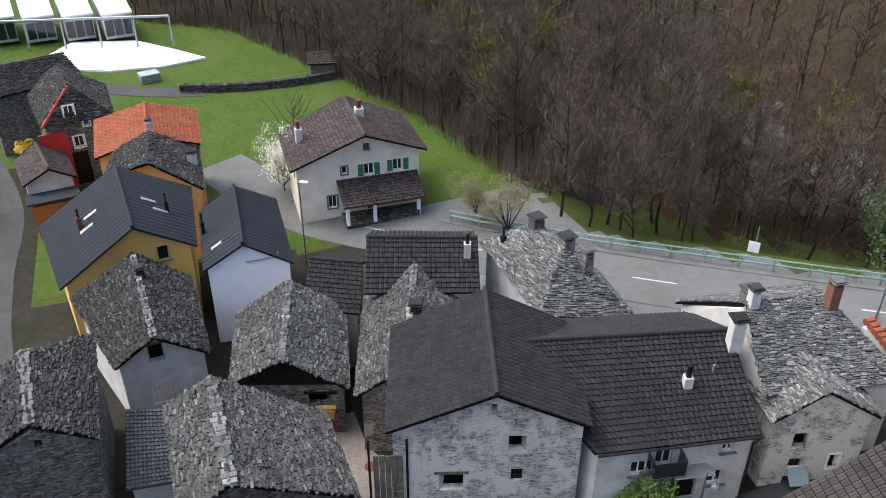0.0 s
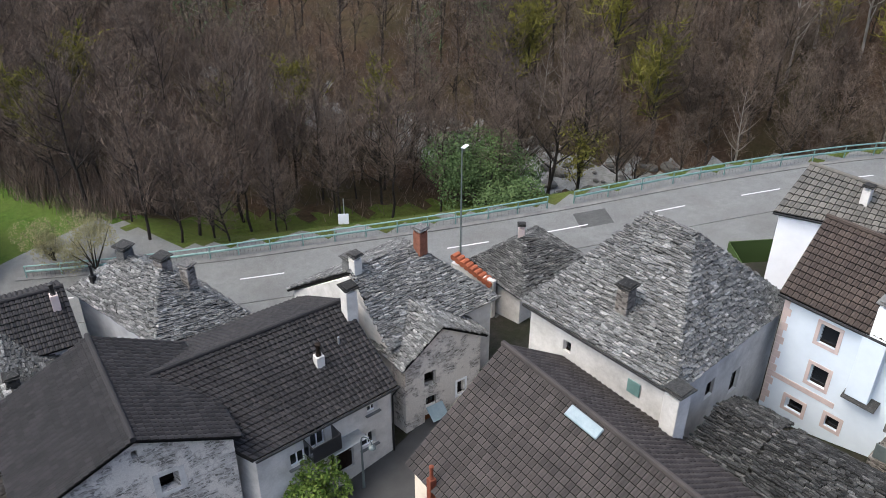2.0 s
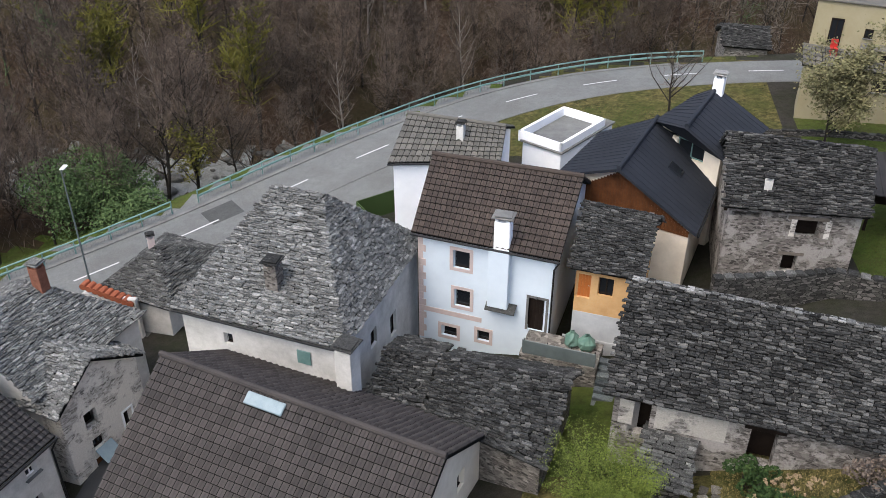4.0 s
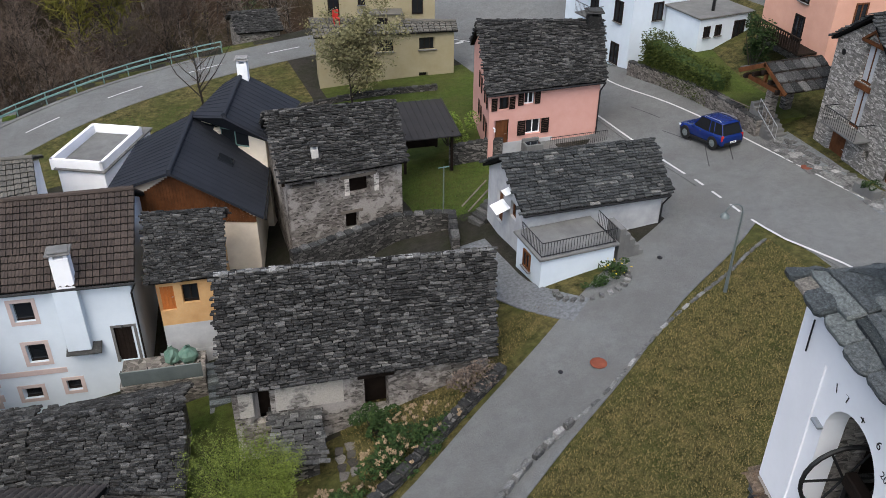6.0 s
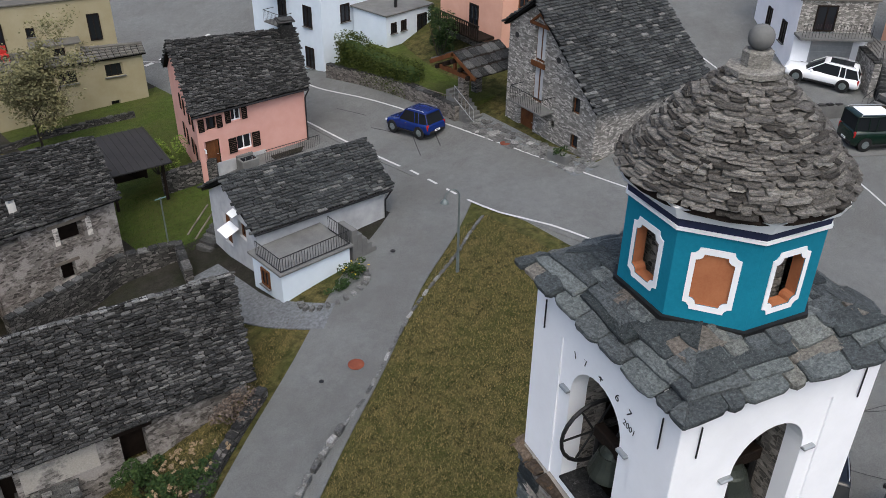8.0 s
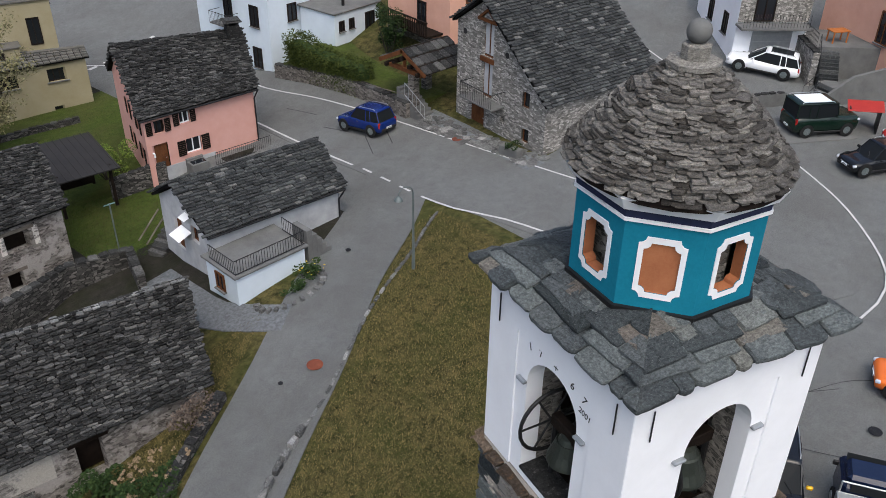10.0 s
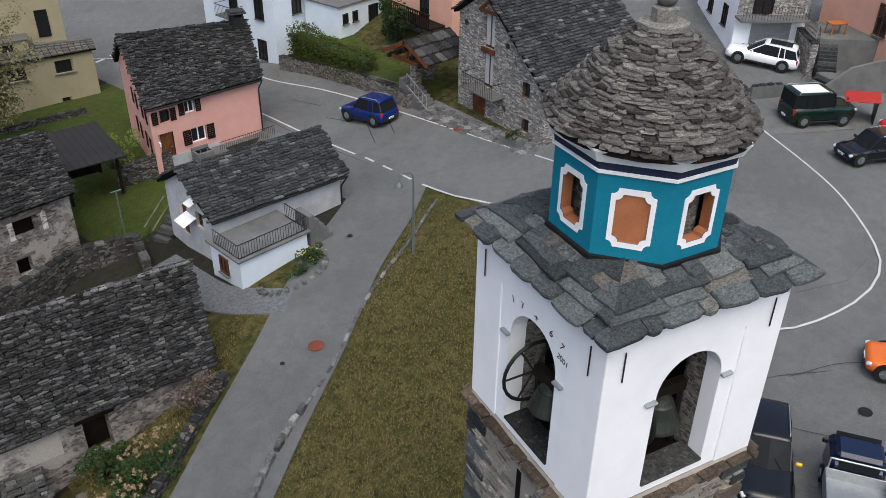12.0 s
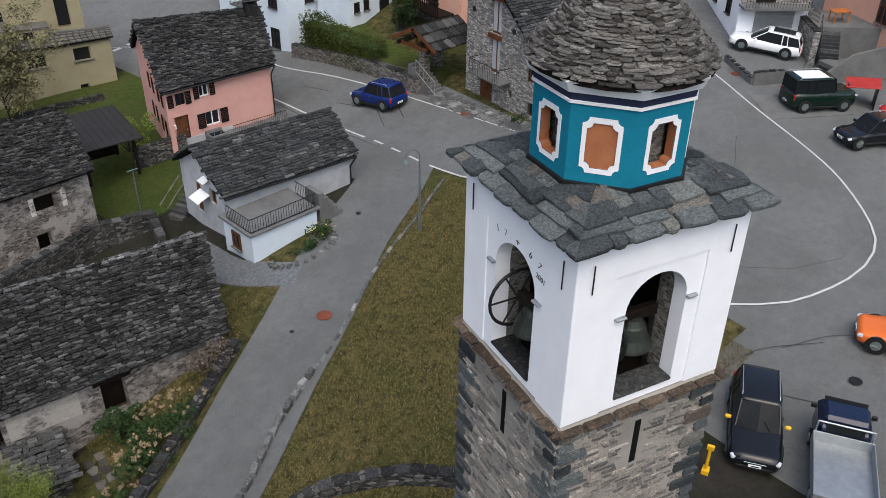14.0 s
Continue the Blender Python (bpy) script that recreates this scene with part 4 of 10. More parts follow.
    def on_slope(self, side, u, v, up=0.0):
        r0, r1, e0, e1 = self.slopes()[side]
        at, n = slope_frame(r0, r1, e0, e1)
        return at(u, v) + Vector((0, 0, up))

    def yaw(self):
        d = self.r1 - self.r0
        return math.degrees(math.atan2(d.y, d.x))

    def chimney(self, side, u, v, h=1.2, w=0.5, mat=None, cap="slab", cap_mat=None, depth=None):
        at = self.on_slope(side, u, v)
        depth = depth or w
        y = self.yaw()
        bm = bmesh.new()
        add_box(bm, pose(at.x, at.y, at.z + h / 2 - 0.4, 0, 0, y), w, depth, h + 0.8, 0.02)
        ch = part("chimney", bm, mat or plaster_old, self.top)
        top = at.z + h
        if cap == "slab":
            for sx in (-1, 1):
                for sy in (-1, 1):
                    box_part("cap_post", pose(at.x, at.y, top, 0, 0, y) @ pose(sx * w * 0.36, sy * depth * 0.36, 0.1), (w * 0.2, depth * 0.2, 0.22), mat or plaster_old, ch, 0)
            bm = bmesh.new()
            add_box(bm, pose(at.x, at.y, top + 0.24, 2, -1, y), w * 1.35, depth * 1.35, 0.07, 0.02)
            add_box(bm, pose(at.x, at.y, top + 0.31, -2, 2, y + 6), w * 1.1, depth * 1.15, 0.06, 0.02)
            part("cap", bm, cap_mat or slab_dark, ch)
        else:
            bm = bmesh.new()
            add_lathe(bm, (at.x, at.y, top), ((w * 0.34, 0.0), (w * 0.34, 0.08), (w * 0.26, 0.1), (w * 0.26, 0.55), (w * 0.34, 0.57), (w * 0.34, 0.66), (w * 0.1, 0.7)), 12)
            part("flue", bm, cap_mat or metal_dark, ch)
        return ch

    def gutter(self, which, mat=None, pipe=True):
        e0, e1 = (self.ea0, self.ea1) if which == "a" else (self.eb0, self.eb1)
        out = ((e0 + e1) - (self.r0 + self.r1)).to_2d().normalized() * 0.07
        off = Vector((out.x, out.y, -0.1))
        g = tube_part("gutter", [e0 + off, e1 + off], 0.065, mat or metal_dark, self.top)
        if pipe:
            c = self.corner[which + "1"]
            p = Vector((c.x + out.x * 1.4, c.y + out.y * 1.4, 0))
            tube_part("downpipe", [e1 + off, vec(p, e1.z - 0.7), vec(p, self.base)], 0.045, mat or metal_dark, g)


# ---- the village, house by house ----
h = House("house", "stone-gabled house with a dark tiled roof", ((-25.1, 11.3), (-32.5, 13.7), (-23.9, 15.3), (-31.2, 17.6), (-26.7, 6.8), (-33.9, 9.2)), -1.4, -3.4, -3.6, -9.8, wall_rubble_light)
h.hole("0", 0.66, -5.0, 0.8, 0.9)
h.window("0", 0.67, -6.9, 0.62, 0.75, wood_and_shade_dark, bars=2)
h.hole("0", 0.31, -7.45, 1.08, 1.0, wood_grey)
h.hole("0", 0.53, -2.6, 0.24, 0.4)
h.walls().roof("tile", mat=tile_black)
h.gutter("a", pipe=False)
_m = h.place("0", 0.66, -5.0)
bm = bmesh.new()
for x, z, sx, sz in ((-0.53, 0.45, 0.26, 1.3), (0.53, 0.45, 0.26, 1.3), (0, 1.05, 0.8, 0.25), (0, -0.1, 0.8, 0.2)):
    add_box(bm, _m @ pose(x, -0.012, z), sx, 0.03, sz)
part("pale_surround", bm, plaster_old, h.top)
# lean-to of old boards at the corner, with a ladder
_m = h.place("0", -0.04, -9.8)
for k in range(5):
    box_part("board", _m @ pose(-0.45 + k * 0.27, -0.02, 3.0), (0.25, 0.05, 3.2 + 0.1 * (k % 2)), wood_grey, h.top)
for x in (-0.75, 0.95):
    tube_part("post", [_m @ Vector((x, -0.05, 0)), _m @ Vector((x, -0.05, 5.6))], 0.06, wood_and_shade_dark, h.top, 6)
_lad = thing("ladder", "weathered wooden ladder leaning on the stone house", "ladder", _m @ Vector((0.5, -0.5, 0)))
for x in (0.3, 0.72):
    tube_part("rail", [_m @ Vector((x, -0.45, 0)), _m @ Vector((x, -0.14, 3.0))], 0.035, wood_grey, _lad, 6)
for k in range(8):
    tube_part("rung", [_m @ Vector((x, -0.45 + 0.31 * (k + 0.7) / 8, 3.0 * (k + 0.7) / 8)) for x in (0.3, 0.72)], 0.025, wood_grey, _lad, 6)
house_gable = h

h = House("house", "white plastered house with a dark tiled roof", ((-29.4, 13.0), (-26.6, 24.1), (-23.5, 15.5), (-22.1, 23.1), (-33.9, 14.1), (-31.1, 25.2)), -2.3, -4.7, -4.7, -9.8, plaster_old)
h.window("a", 0.43, -6.2, 0.8, 1.3)
h.window("a", 0.28, -6.65, 0.8, 0.85, sill=concrete)
h.window("a", 0.85, -5.85, 0.6, 0.5, sill=concrete)
h.window("a", 0.81, -7.9, 0.85, 0.9, sill=concrete)
h.door("a", 0.62, -8.6, 0.95, 2.05, wood_and_shade_dark)
h.window("a", 0.53, -8.4, 0.35, 1.5, wood_and_shade_dark, bars=0)
h.walls().roof("tile", mat=tile_black, exposure=0.3, width=0.26)
h.gutter("a")
h.chimney(0, 0.985, 0.17, 1.5, 0.62, plaster_old)
h.chimney(0, 0.7, 0.5, 0.55, 0.42, plaster_old, "flue", wood_and_shade_dark)
_at = h.on_slope(0, 0.85, 0.4)
tube_part("vent_pipe", [_at, _at + Vector((0, 0, 0.45))], 0.05, metal_grey, h.cover)
_m = h.place("a", 0.43, -6.15)
bm = bmesh.new()
add_box(bm, _m @ pose(0, -0.42, 0.0), 1.5, 0.8, 0.06)
_bal = part("balcony", bm, metal_grey, h.top, "small steel balcony with glass sides")
for a, b in (((-0.75, -0.82), (0.75, -0.82)), ((-0.75, -0.82), (-0.75, 0)), ((0.75, -0.82), (0.75, 0))):
    tube_part("handrail", [_m @ Vector((*a, 0.9)), _m @ Vector((*b, 0.9))], 0.025, metal_dark, _bal, 6)
    mid = ((a[0] + b[0]) / 2, (a[1] + b[1]) / 2)
    box_part("glass_panel", _m @ pose(mid[0], mid[1], 0.45), (max(abs(a[0] - b[0]), 0.02), max(abs(a[1] - b[1]), 0.02), 0.85), glass, _bal, 0)
_m = h.place("a", 0.6, -6.35)
box_part("canopy", _m @ pose(0, -0.45, 0, -10, 0, 0), (1.9, 0.95, 0.05), metal_grey, h.top)
house_white = h

h = House("house", "grey rendered house with a stone slab gable roof", ((-21.9, 26.2), (-26.6, 27.3), (-21.1, 28.9), (-26.0, 30.2), (-22.5, 23.9), (-27.2, 24.9)), -2.9, -4.6, -4.6, -9.5, wall_rubble_light)
h.hole("0", 0.32, -6.6, 0.7, 1.0)
h.window("0", 0.33, -7.85, 0.6, 0.6, wood_and_shade_dark)
h.window("0", 0.74, -8.0, 0.5, 0.9, wood_and_shade_dark, trim=trim_white)
h.door("0", 0.34, -10.0, 0.85, 1.6, wood_brown)
h.walls().roof("stone", "pale", (0, 1))
_m = h.place("0", 0.36, -8.05)
box_part("awning", _m @ pose(0.05, -0.35, -0.1, 35, 0, 0), (1.0, 0.85, 0.03), copper_roof, h.top)
house_b = h

h = House("house", "old stone house with a hipped slab roof", ((-27.2, 25.2), (-26.7, 29.1), (-23.6, 24.2), (-22.2, 31.2), (-32.0, 24.8), (-31.0, 32.7)), -1.4, -4.0, -4.5, -10.0, plaster_old)
h.walls().roof("stone", "pale", (0, 3))
h.chimney(0, 0.07, 0.03, 0.8, 0.5, plaster_old)
h.chimney(0, 0.97, 0.15, 1.3, 0.55, brick_red, cap_mat=slab_pale)
h.chimney(1, 0.9, 0.1, 0.6, 0.6, slab_pale)
house_c = h

h = House("house", "roadside house with a hipped stone slab roof", ((-39.7, 19.9), (-36.8, 20.3), (-41.9, 17.3), (-33.8, 17.5), (-41.9, 23.5), (-33.2, 23.2)), -3.0, -5.0, -6.0, -10.5, plaster_grey)
h.walls().roof("stone", "pale", (0, 3))
h.chimney(1, 0.2, 0.12, 0.8, 0.7, wall_rubble_plastered)
h.chimney(1, 0.0, 0.3, 1.1, 0.6, wall_rubble_plastered)
h.chimney(0, 0.1, 0.67, 0.5, 0.3, metal_dark, "flue")
h.chimney(0, 0.0, 0.0, 0.4, 0.7, slab_pale)
house_s = h

h = House("house", "house under a broad brown tiled roof", ((-16.6, 23.8), (-4.4, 20.8), (-17.7, 18.8), (-5.7, 15.8), (-15.5, 28.2), (-3.5, 25.4)), 0.2, -3.6, -2.8, -5.5, plaster_cream)
h.window("1", 0.76, -3.7, 0.7, 0.95, wood_and_shade_dark)
h.walls().roof("tile", mat=tile_brown, exposure=0.34, width=0.3)
h.gutter("b", pipe=False)
h.chimney(1, 0.5, 0.84, 2.2, 0.75, plaster_old, depth=0.75)
h.chimney(0, 0.14, 0.98, 0.5, 0.3, rust, "flue", rust)
_at = h.on_slope(0, 0.42, 0.08)
bm = bmesh.new()
add_box(bm, Matrix.Translation(_at + Vector((0, 0, 0.16))) @ pose(0, 0, 0, 33, 0, h.yaw()), 1.7, 0.5, 0.09, 0.03)
part("skylight", bm, copper_roof, h.cover, "long roof light with a metal frame")
house_brown = h

h = House("house", "large house with a pale hipped stone roof", ((-14.9, 32.6), (-12.6, 32.3), (-18.0, 27.3), (-9.8, 26.1), (-16.9, 36.8), (-8.8, 36.0)), 3.3, -0.2, -0.7, -5.7, plaster_old)
h.window("1", 0.62, -4.0, 0.8, 1.3, wood_and_shade_dark)
h.window("1", 0.36, -2.85, 0.7, 0.95, wood_and_shade_dark)
h.window("a", 0.29, -1.75, 0.45, 0.6, wood_and_shade_dark, bars=0)
h.walls().roof("stone", "pale", (0, 3))
h.chimney(0, 0.55, 0.7, 1.1, 0.6, wall_rubble_plastered, cap_mat=slab_dark)
_m = h.place("a", 0.77, -1.75)
box_part("shutter", _m @ pose(0, -0.05, 0.35), (0.65, 0.05, 0.7), metal_green, h.top, label="turquoise wooden shutter")
h.gutter("a")
h.gutter("b", pipe=False)
house_pale = h

h = House("house", "white plastered house with pink corner quoins", ((-8.8, 38.1), (-1.2, 37.2), (-9.0, 34.3), (-1.8, 33.2), (-8.3, 42.4), (-0.9, 41.6)), 3.0, 0.7, 0.5, -5.8, plaster_blue)
for u, z, w, hh in ((0.33, -1.04, 0.85, 1.0), (0.34, -3.28, 0.82, 1.0), (0.24, -5.3, 0.84, 0.62), (0.51, -5.1, 0.62, 0.62)):
    h.window("a", u, z, w, hh, wood_and_shade_dark, trim=trim_pink, bars=0, trim_w=0.17)
h.door("a", 0.9, -3.75, 0.85, 1.9, wood_and_shade_dark, concrete)
h.walls().roof("tile", mat=tile_coffee, exposure=0.35)
h.gutter("a")
h.chimney(0, 0.62, 0.93, 1.25, 0.75, plaster_white, cap_mat=concrete, depth=0.6)
_m = h.place("a", 0.62, 0)
box_part("chimney_breast", _m @ pose(0, -0.2, -1.0), (1.0, 0.42, 3.2), plaster_blue, h.top)
box_part("chimney_foot", _m @ pose(0.15, -0.25, -2.62, 30, 0, 0), (1.5, 0.6, 0.06), slab_dark, h.top)
_m = h.place("a", 0.25, -3.85)
box_part("string_course", _m @ pose(0, -0.012, 0), (3.3, 0.03, 0.3), trim_pink, h.top)
_m = h.place("a", 0.0, -5.7)
for k in range(15):
    box_part("quoin", _m @ pose(0.2 if k % 2 else 0.13, -0.012, 0.21 + k * 0.4), (0.4 if k % 2 else 0.26, 0.03, 0.38), trim_pink, h.top, 0.004)
_m = h.place("a", 0.86, -1.75)
tube_part("wall_lamp", [_m @ Vector((0.25, 0, 0)), _m @ Vector((0.25, -0.3, 0.05))], 0.03, metal_dark, h.top)
house_quoin = h

h = House("house", "ochre plastered house with a stone slab roof", ((-1.0, 36.5), (2.4, 35.8), (-1.3, 33.5), (2.0, 33.1), (-0.6, 39.4), (2.8, 38.7)), 2.0, 0.2, 0.1, -4.5, plaster_ochre)
h.door("a", 0.12, -1.5, 0.75, 1.3, wood_orange)
h.window("a", 0.5, -1.2, 0.72, 1.0, wood_and_shade_dark)
h.window("a", 0.5, -3.15, 0.72, 0.82, wood_and_shade_dark)
h.door("a", 0.14, -4.3, 0.7, 1.85, wood_orange)
h.walls().roof("stone", "dark", (0,))
_m = h.place("a", 0.5, -4.4)
box_part("grey_plinth", _m @ pose(0, -0.015, 0.0), (3.6, 0.03, 1.2), plaster_grey, h.top)
house_ochre = h
_p, _q = h.side("a")
box_part("rendered_base", h.place("a", 0.5, -4.5) @ pose(0, 0.01, 1.1), ((_q - _p).length, 0.04, 2.2), plaster_grey, h.top, 0, "grey rendered base")

h = House("barn", "long stone barn with a slab roof", ((1.3, 29.2), (12.3, 27.4), (0.8, 25.4), (11.2, 24.3), (1.9, 32.7), (12.7, 30.9)), 2.8, 0.0, 0.2, -2.5, wall_rubble_plastered, "barn")
h.hole("a", 0.1, -1.9, 0.8, 1.6, wood_and_shade_dark)
h.hole("a", 0.55, -2.1, 0.95, 1.65, wood_and_shade_dark)
h.walls().roof("stone", "black", (0,),).mortar_ridge(slab_pale, 0.34)
_m = h.place("a", 0.04, -1.4)
box_part("whitewash", _m @ pose(0.1, -0.012, 0.5), (0.55, 0.03, 1.2), wall_whitewashed, h.top)
_m = h.place("a", 0.3, -1.4)
box_part("whitewash", _m @ pose(-0.1, -0.012, 0.55), (2.6, 0.03, 1.1), wall_whitewashed, h.top)
barn = h

h = House("house", "tall empty rubble house with a slab roof", ((5.6, 42.1), (12.4, 41.5), (5.6, 38.3), (12.2, 38.6), (5.7, 45.3), (12.4, 44.9)), 3.8, 1.6, 1.6, -2.5, wall_rubble_plastered)
h.hole("a", 0.61, 0.1, 1.4, 0.95, wood_grey)
h.hole("a", 0.54, -1.97, 0.72, 1.0, wood_grey)
h.hole("a", 0.12, 1.0, 1.4, 0.25)
h.walls().roof("stone", "black", (0,),)
h.chimney(0, 0.29, 0.71, 0.45, 0.36, plaster_old)
_m = h.place("a", 0.76, 0.1)
for x in (-1.55, 0.05):
    box_part("white_jamb", _m @ pose(x, -0.012, 0.5), (0.26, 0.03, 1.0), wall_rubble_light, h.top)
house_ruin = h

h = House("house", "house with an anthracite metal roof and wooden gable", ((0.4, 40.0), (2.3, 47.1), (4.6, 38.9), (6.2, 45.9), (-2.9, 41.9), (-0.9, 47.9)), 2.2, -0.5, 0.6, -4.5, plaster_cream, over=0.45)
h.walls().roof("metal", mat=tile_anthracite)
p, q = h.side("0")
_n = int((q - p).length / 0.16)
for k in range(_n):
    u = (k + 0.5) / _n
    top = h.peak - abs(u - 0.47) * 2 * (h.peak - h.top_a) * 0.98 - 0.12
    _m = h.place("0", u, -0.9)
    if top > -0.7:
        box_part("board", _m @ pose(0, -0.025, (top + 0.9) / 2), (0.15, 0.04, top + 0.9), wood_brown, h.top, 0)
_at = h.on_slope(0, 0.55, 0.5)
box_part("roof_window", Matrix.Translation(_at) @ pose(0, 0, 0.05, 0, 0, h.yaw()) @ pose(0, 0, 0, 32, 0, 0), (0.8, 0.9, 0.07), glass, h.cover)
h.gutter("a")
house_metal = h

h = House("house", "rear wing with an anthracite metal roof", ((3.7, 44.0), (5.6, 50.2), (6.0, 43.9), (8.7, 48.8), (2.2, 46.6), (4.4, 50.7)), 3.1, 1.4, 2.3, -4.5, plaster_cream, over=0.45)
h.window("0", 0.5, 0.6, 1.8, 1.0, metal_green)
h.walls().roof("metal", mat=tile_anthracite)
h.chimney(0, 0.93, 0.05, 0.9, 0.6, plaster_white, cap_mat=slab_pale)
house_metal_rear = h

h = House("house", "white house with a grey slate tile roof", ((-12.7, 48.3), (-6.4, 47.6), (-12.9, 44.1), (-6.4, 45.8), (-12.7, 51.6), (-6.3, 51.1)), 0.6, -0.8, -0.9, -7.0, plaster_white)
h.window("1", 0.4, -3.5, 0.8, 1.0, wood_and_shade_dark)
h.walls().roof("tile", mat=tile_grey, exposure=0.42, width=0.36)
h.chimney(0, 0.59, 0.42, 0.8, 0.45, plaster_old)
h.gutter("a")
house_slate = h

h = House("house", "pink plastered house with a stone slab roof", ((19.9, 48.3), (27.2, 45.9), (18.6, 43.5), (26.3, 43.3), (20.9, 52.0), (28.1, 49.7)), 5.4, 2.6, 2.7, -1.4, plaster_pink)
h.window("a", 0.12, 1.4, 0.72, 0.78, wood_and_shade_dark, shutters=wood_and_shade_dark)
h.window("a", 0.35, 1.55, 0.68, 0.9, trim_white, shutters=wood_and_shade_dark)
h.door("a", 0.11, -1.2, 0.94, 1.95, wood_brown)
h.window("a", 0.4, -0.4, 1.0, 0.95, trim_white, shutters=wood_and_shade_dark)
for u, z in ((0.5, 1.2), (0.82, 1.2), (0.5, -0.7), (0.82, -0.7)):
    h.window("0", u, z, 0.7, 1.0, wood_and_shade_dark, shutters=wood_and_shade_dark)
h.walls().roof("stone", "black", (0,))
h.chimney(0, 0.92, 0.06, 0.6, 0.8, slab_dark)
_m = h.place("a", 0.5, -1.4)
box_part("grey_plinth", _m @ pose(-1.1, -0.015, 0.1), (3.4, 0.03, 1.1), plaster_grey, h.top)
_m = h.place("a", 0.045, 0.3)
tube_part("wall_lamp", [_m @ Vector((0, 0, 0)), _m @ Vector((0, -0.16, 0)), _m @ Vector((0, -0.16, -0.2))], 0.05, trim_white, h.top)
h.gutter("a")
house_pink = h
_m = h.place("a", 0.7, -1.4)
_pt = thing("terrace", "low stone-edged front terrace with a flower bed", "terrace", _m.translation, kind="structure")
box_part("slab", _m @ pose(0.1, -0.75, 0.05), (4.4, 1.5, 0.7), concrete, _pt, 0.02)
box_part("flower_soil", _m @ pose(0.6, -1.0, 0.42), (3.0, 0.6, 0.08), earth, _pt, 0.02)
_m = h.place("a", 0.28, -1.4)
_well = thing("trough", "grey stone water trough with a tall back before the pink house", "trough", _m.translation)
box_part("basin", _m @ pose(0.5, -0.95, 0.4), (1.1, 0.7, 0.9), concrete, _well, 0.03)
box_part("back", _m @ pose(0.5, -0.55, 0.5), (1.1, 0.16, 1.0), concrete, _well, 0.03)
box_part("water", _m @ pose(0.5, -0.95, 0.855), (0.85, 0.48, 0.02), glass, _well, 0)

h = House("house", "small whitewashed house with a slab roof", ((15.2, 33.6), (23.0, 32.9), (15.2, 30.8), (22.7, 30.4), (15.4, 36.2), (23.2, 35.5)), 3.7, 2.1, 2.1, 0.2, plaster_grey)
h.window("0", 0.7, 0.9, 0.7, 0.85, wood_brown)
h.door("0", 0.35, -0.2, 0.8, 1.7, wood_brown)
h.walls().roof("stone", "slate", (0,), exposure=0.16, width=(0.25, 0.55), wild=0.4)
h.gutter("a")
_m = h.place("0", 0.55, 1.2)
box_part("awning", _m @ pose(0, -0.4, 0.0, 22, 0, 0), (1.0, 0.75, 0.03), trim_white, h.top, label="white corrugated awning")
box_part("awning", _m @ pose(0.3, -0.2, 0.95, 22, 0, 0), (0.6, 0.4, 0.03), trim_white, h.top)
house_small = h

h = House("house", "rubble stone house with tall gable windows", ((34.4, 32.5), (43.6, 31.8), (33.8, 26.9), (42.8, 25.9), (34.9, 35.3), (43.7, 34.2)), 8.9, 4.2, 6.9, 0.8, wall_rubble_grey)
h.window("0", 0.355, 5.4, 1.0, 2.1, wood_brown)
h.window("0", 0.355, 3.0, 1.0, 2.2, wood_brown)
h.door("0", 0.25, 0.6, 1.4, 1.85, wood_brown)
h.window("0", 0.79, 3.45, 0.62, 0.95, wood_brown, bars=0)
h.window("0", 0.8, 1.4, 0.6, 0.85, wood_brown, bars=0)
h.hole("0", 0.55, 1.9, 0.4, 0.5)
h.walls().roof("stone", "slate", (0,), exposure=0.2, width=(0.3, 0.6), wild=0.25)
h.chimney(0, 0.62, 0.12, 0.8, 0.6, wall_rubble_grey)
for z, hh in ((5.4, 2.1), (3.0, 2.2)):
    _m = h.place("0", 0.355, z)
    for sx in (-1, 1):
        box_part("curtain", _m @ pose(sx * 0.24, 0.17, hh / 2), (0.36, 0.02, hh - 0.24), plaster_grey, h.top, 0)
_m = h.place("0", 0.355, 7.5)
for sx in (-1, 1):
    box_part("gable_rafter", _m @ pose(sx * 0.42, -0.06, 0.32, 0, sx * 38, 0), (1.1, 0.16, 0.14), wood_brown, h.top, 0.01)
box_part("gable_tie", _m @ pose(0, -0.06, 0.02), (1.7, 0.16, 0.16), wood_brown, h.top, 0.01)
box_part("transom", h.place("0", 0.355, 5.25) @ pose(0, -0.03, 0.0), (1.2, 0.14, 0.28), wood_brown, h.top, 0.01)
for u in (0.09, 0.57):
    _m = h.place("0", u, 6.4 if u < 0.3 else 6.0)
    bm = bmesh.new()
    add_tube(bm, _m @ Vector((0, -0.02, 0)), _m @ Vector((0, 0.06, 0)), 0.17, 0.17, 14)
    part("round_vent", bm, metal_dark, h.top)
_m = h.place("0", 0.355, 2.95)
bm = bmesh.new()
add_box(bm, _m @ pose(0.2, -0.5, -0.05), 2.9, 1.0, 0.1, 0.01)
_bal = part("balcony", bm, concrete, h.top, "narrow balcony with a grey railing")
for x in np.linspace(-1.2, 1.6, 18):
    tube_part("baluster", [_m @ Vector((x, -0.97, 0)), _m @ Vector((x, -0.97, 0.85))], 0.012, metal_dark, _bal, 4)
tube_part("handrail", [_m @ Vector((-1.22, 0, 0.87)), _m @ Vector((-1.22, -0.97, 0.87)), _m @ Vector((1.62, -0.97, 0.87)), _m @ Vector((1.62, 0, 0.87))], 0.025, metal_dark, _bal, 6)
house_rubble = h

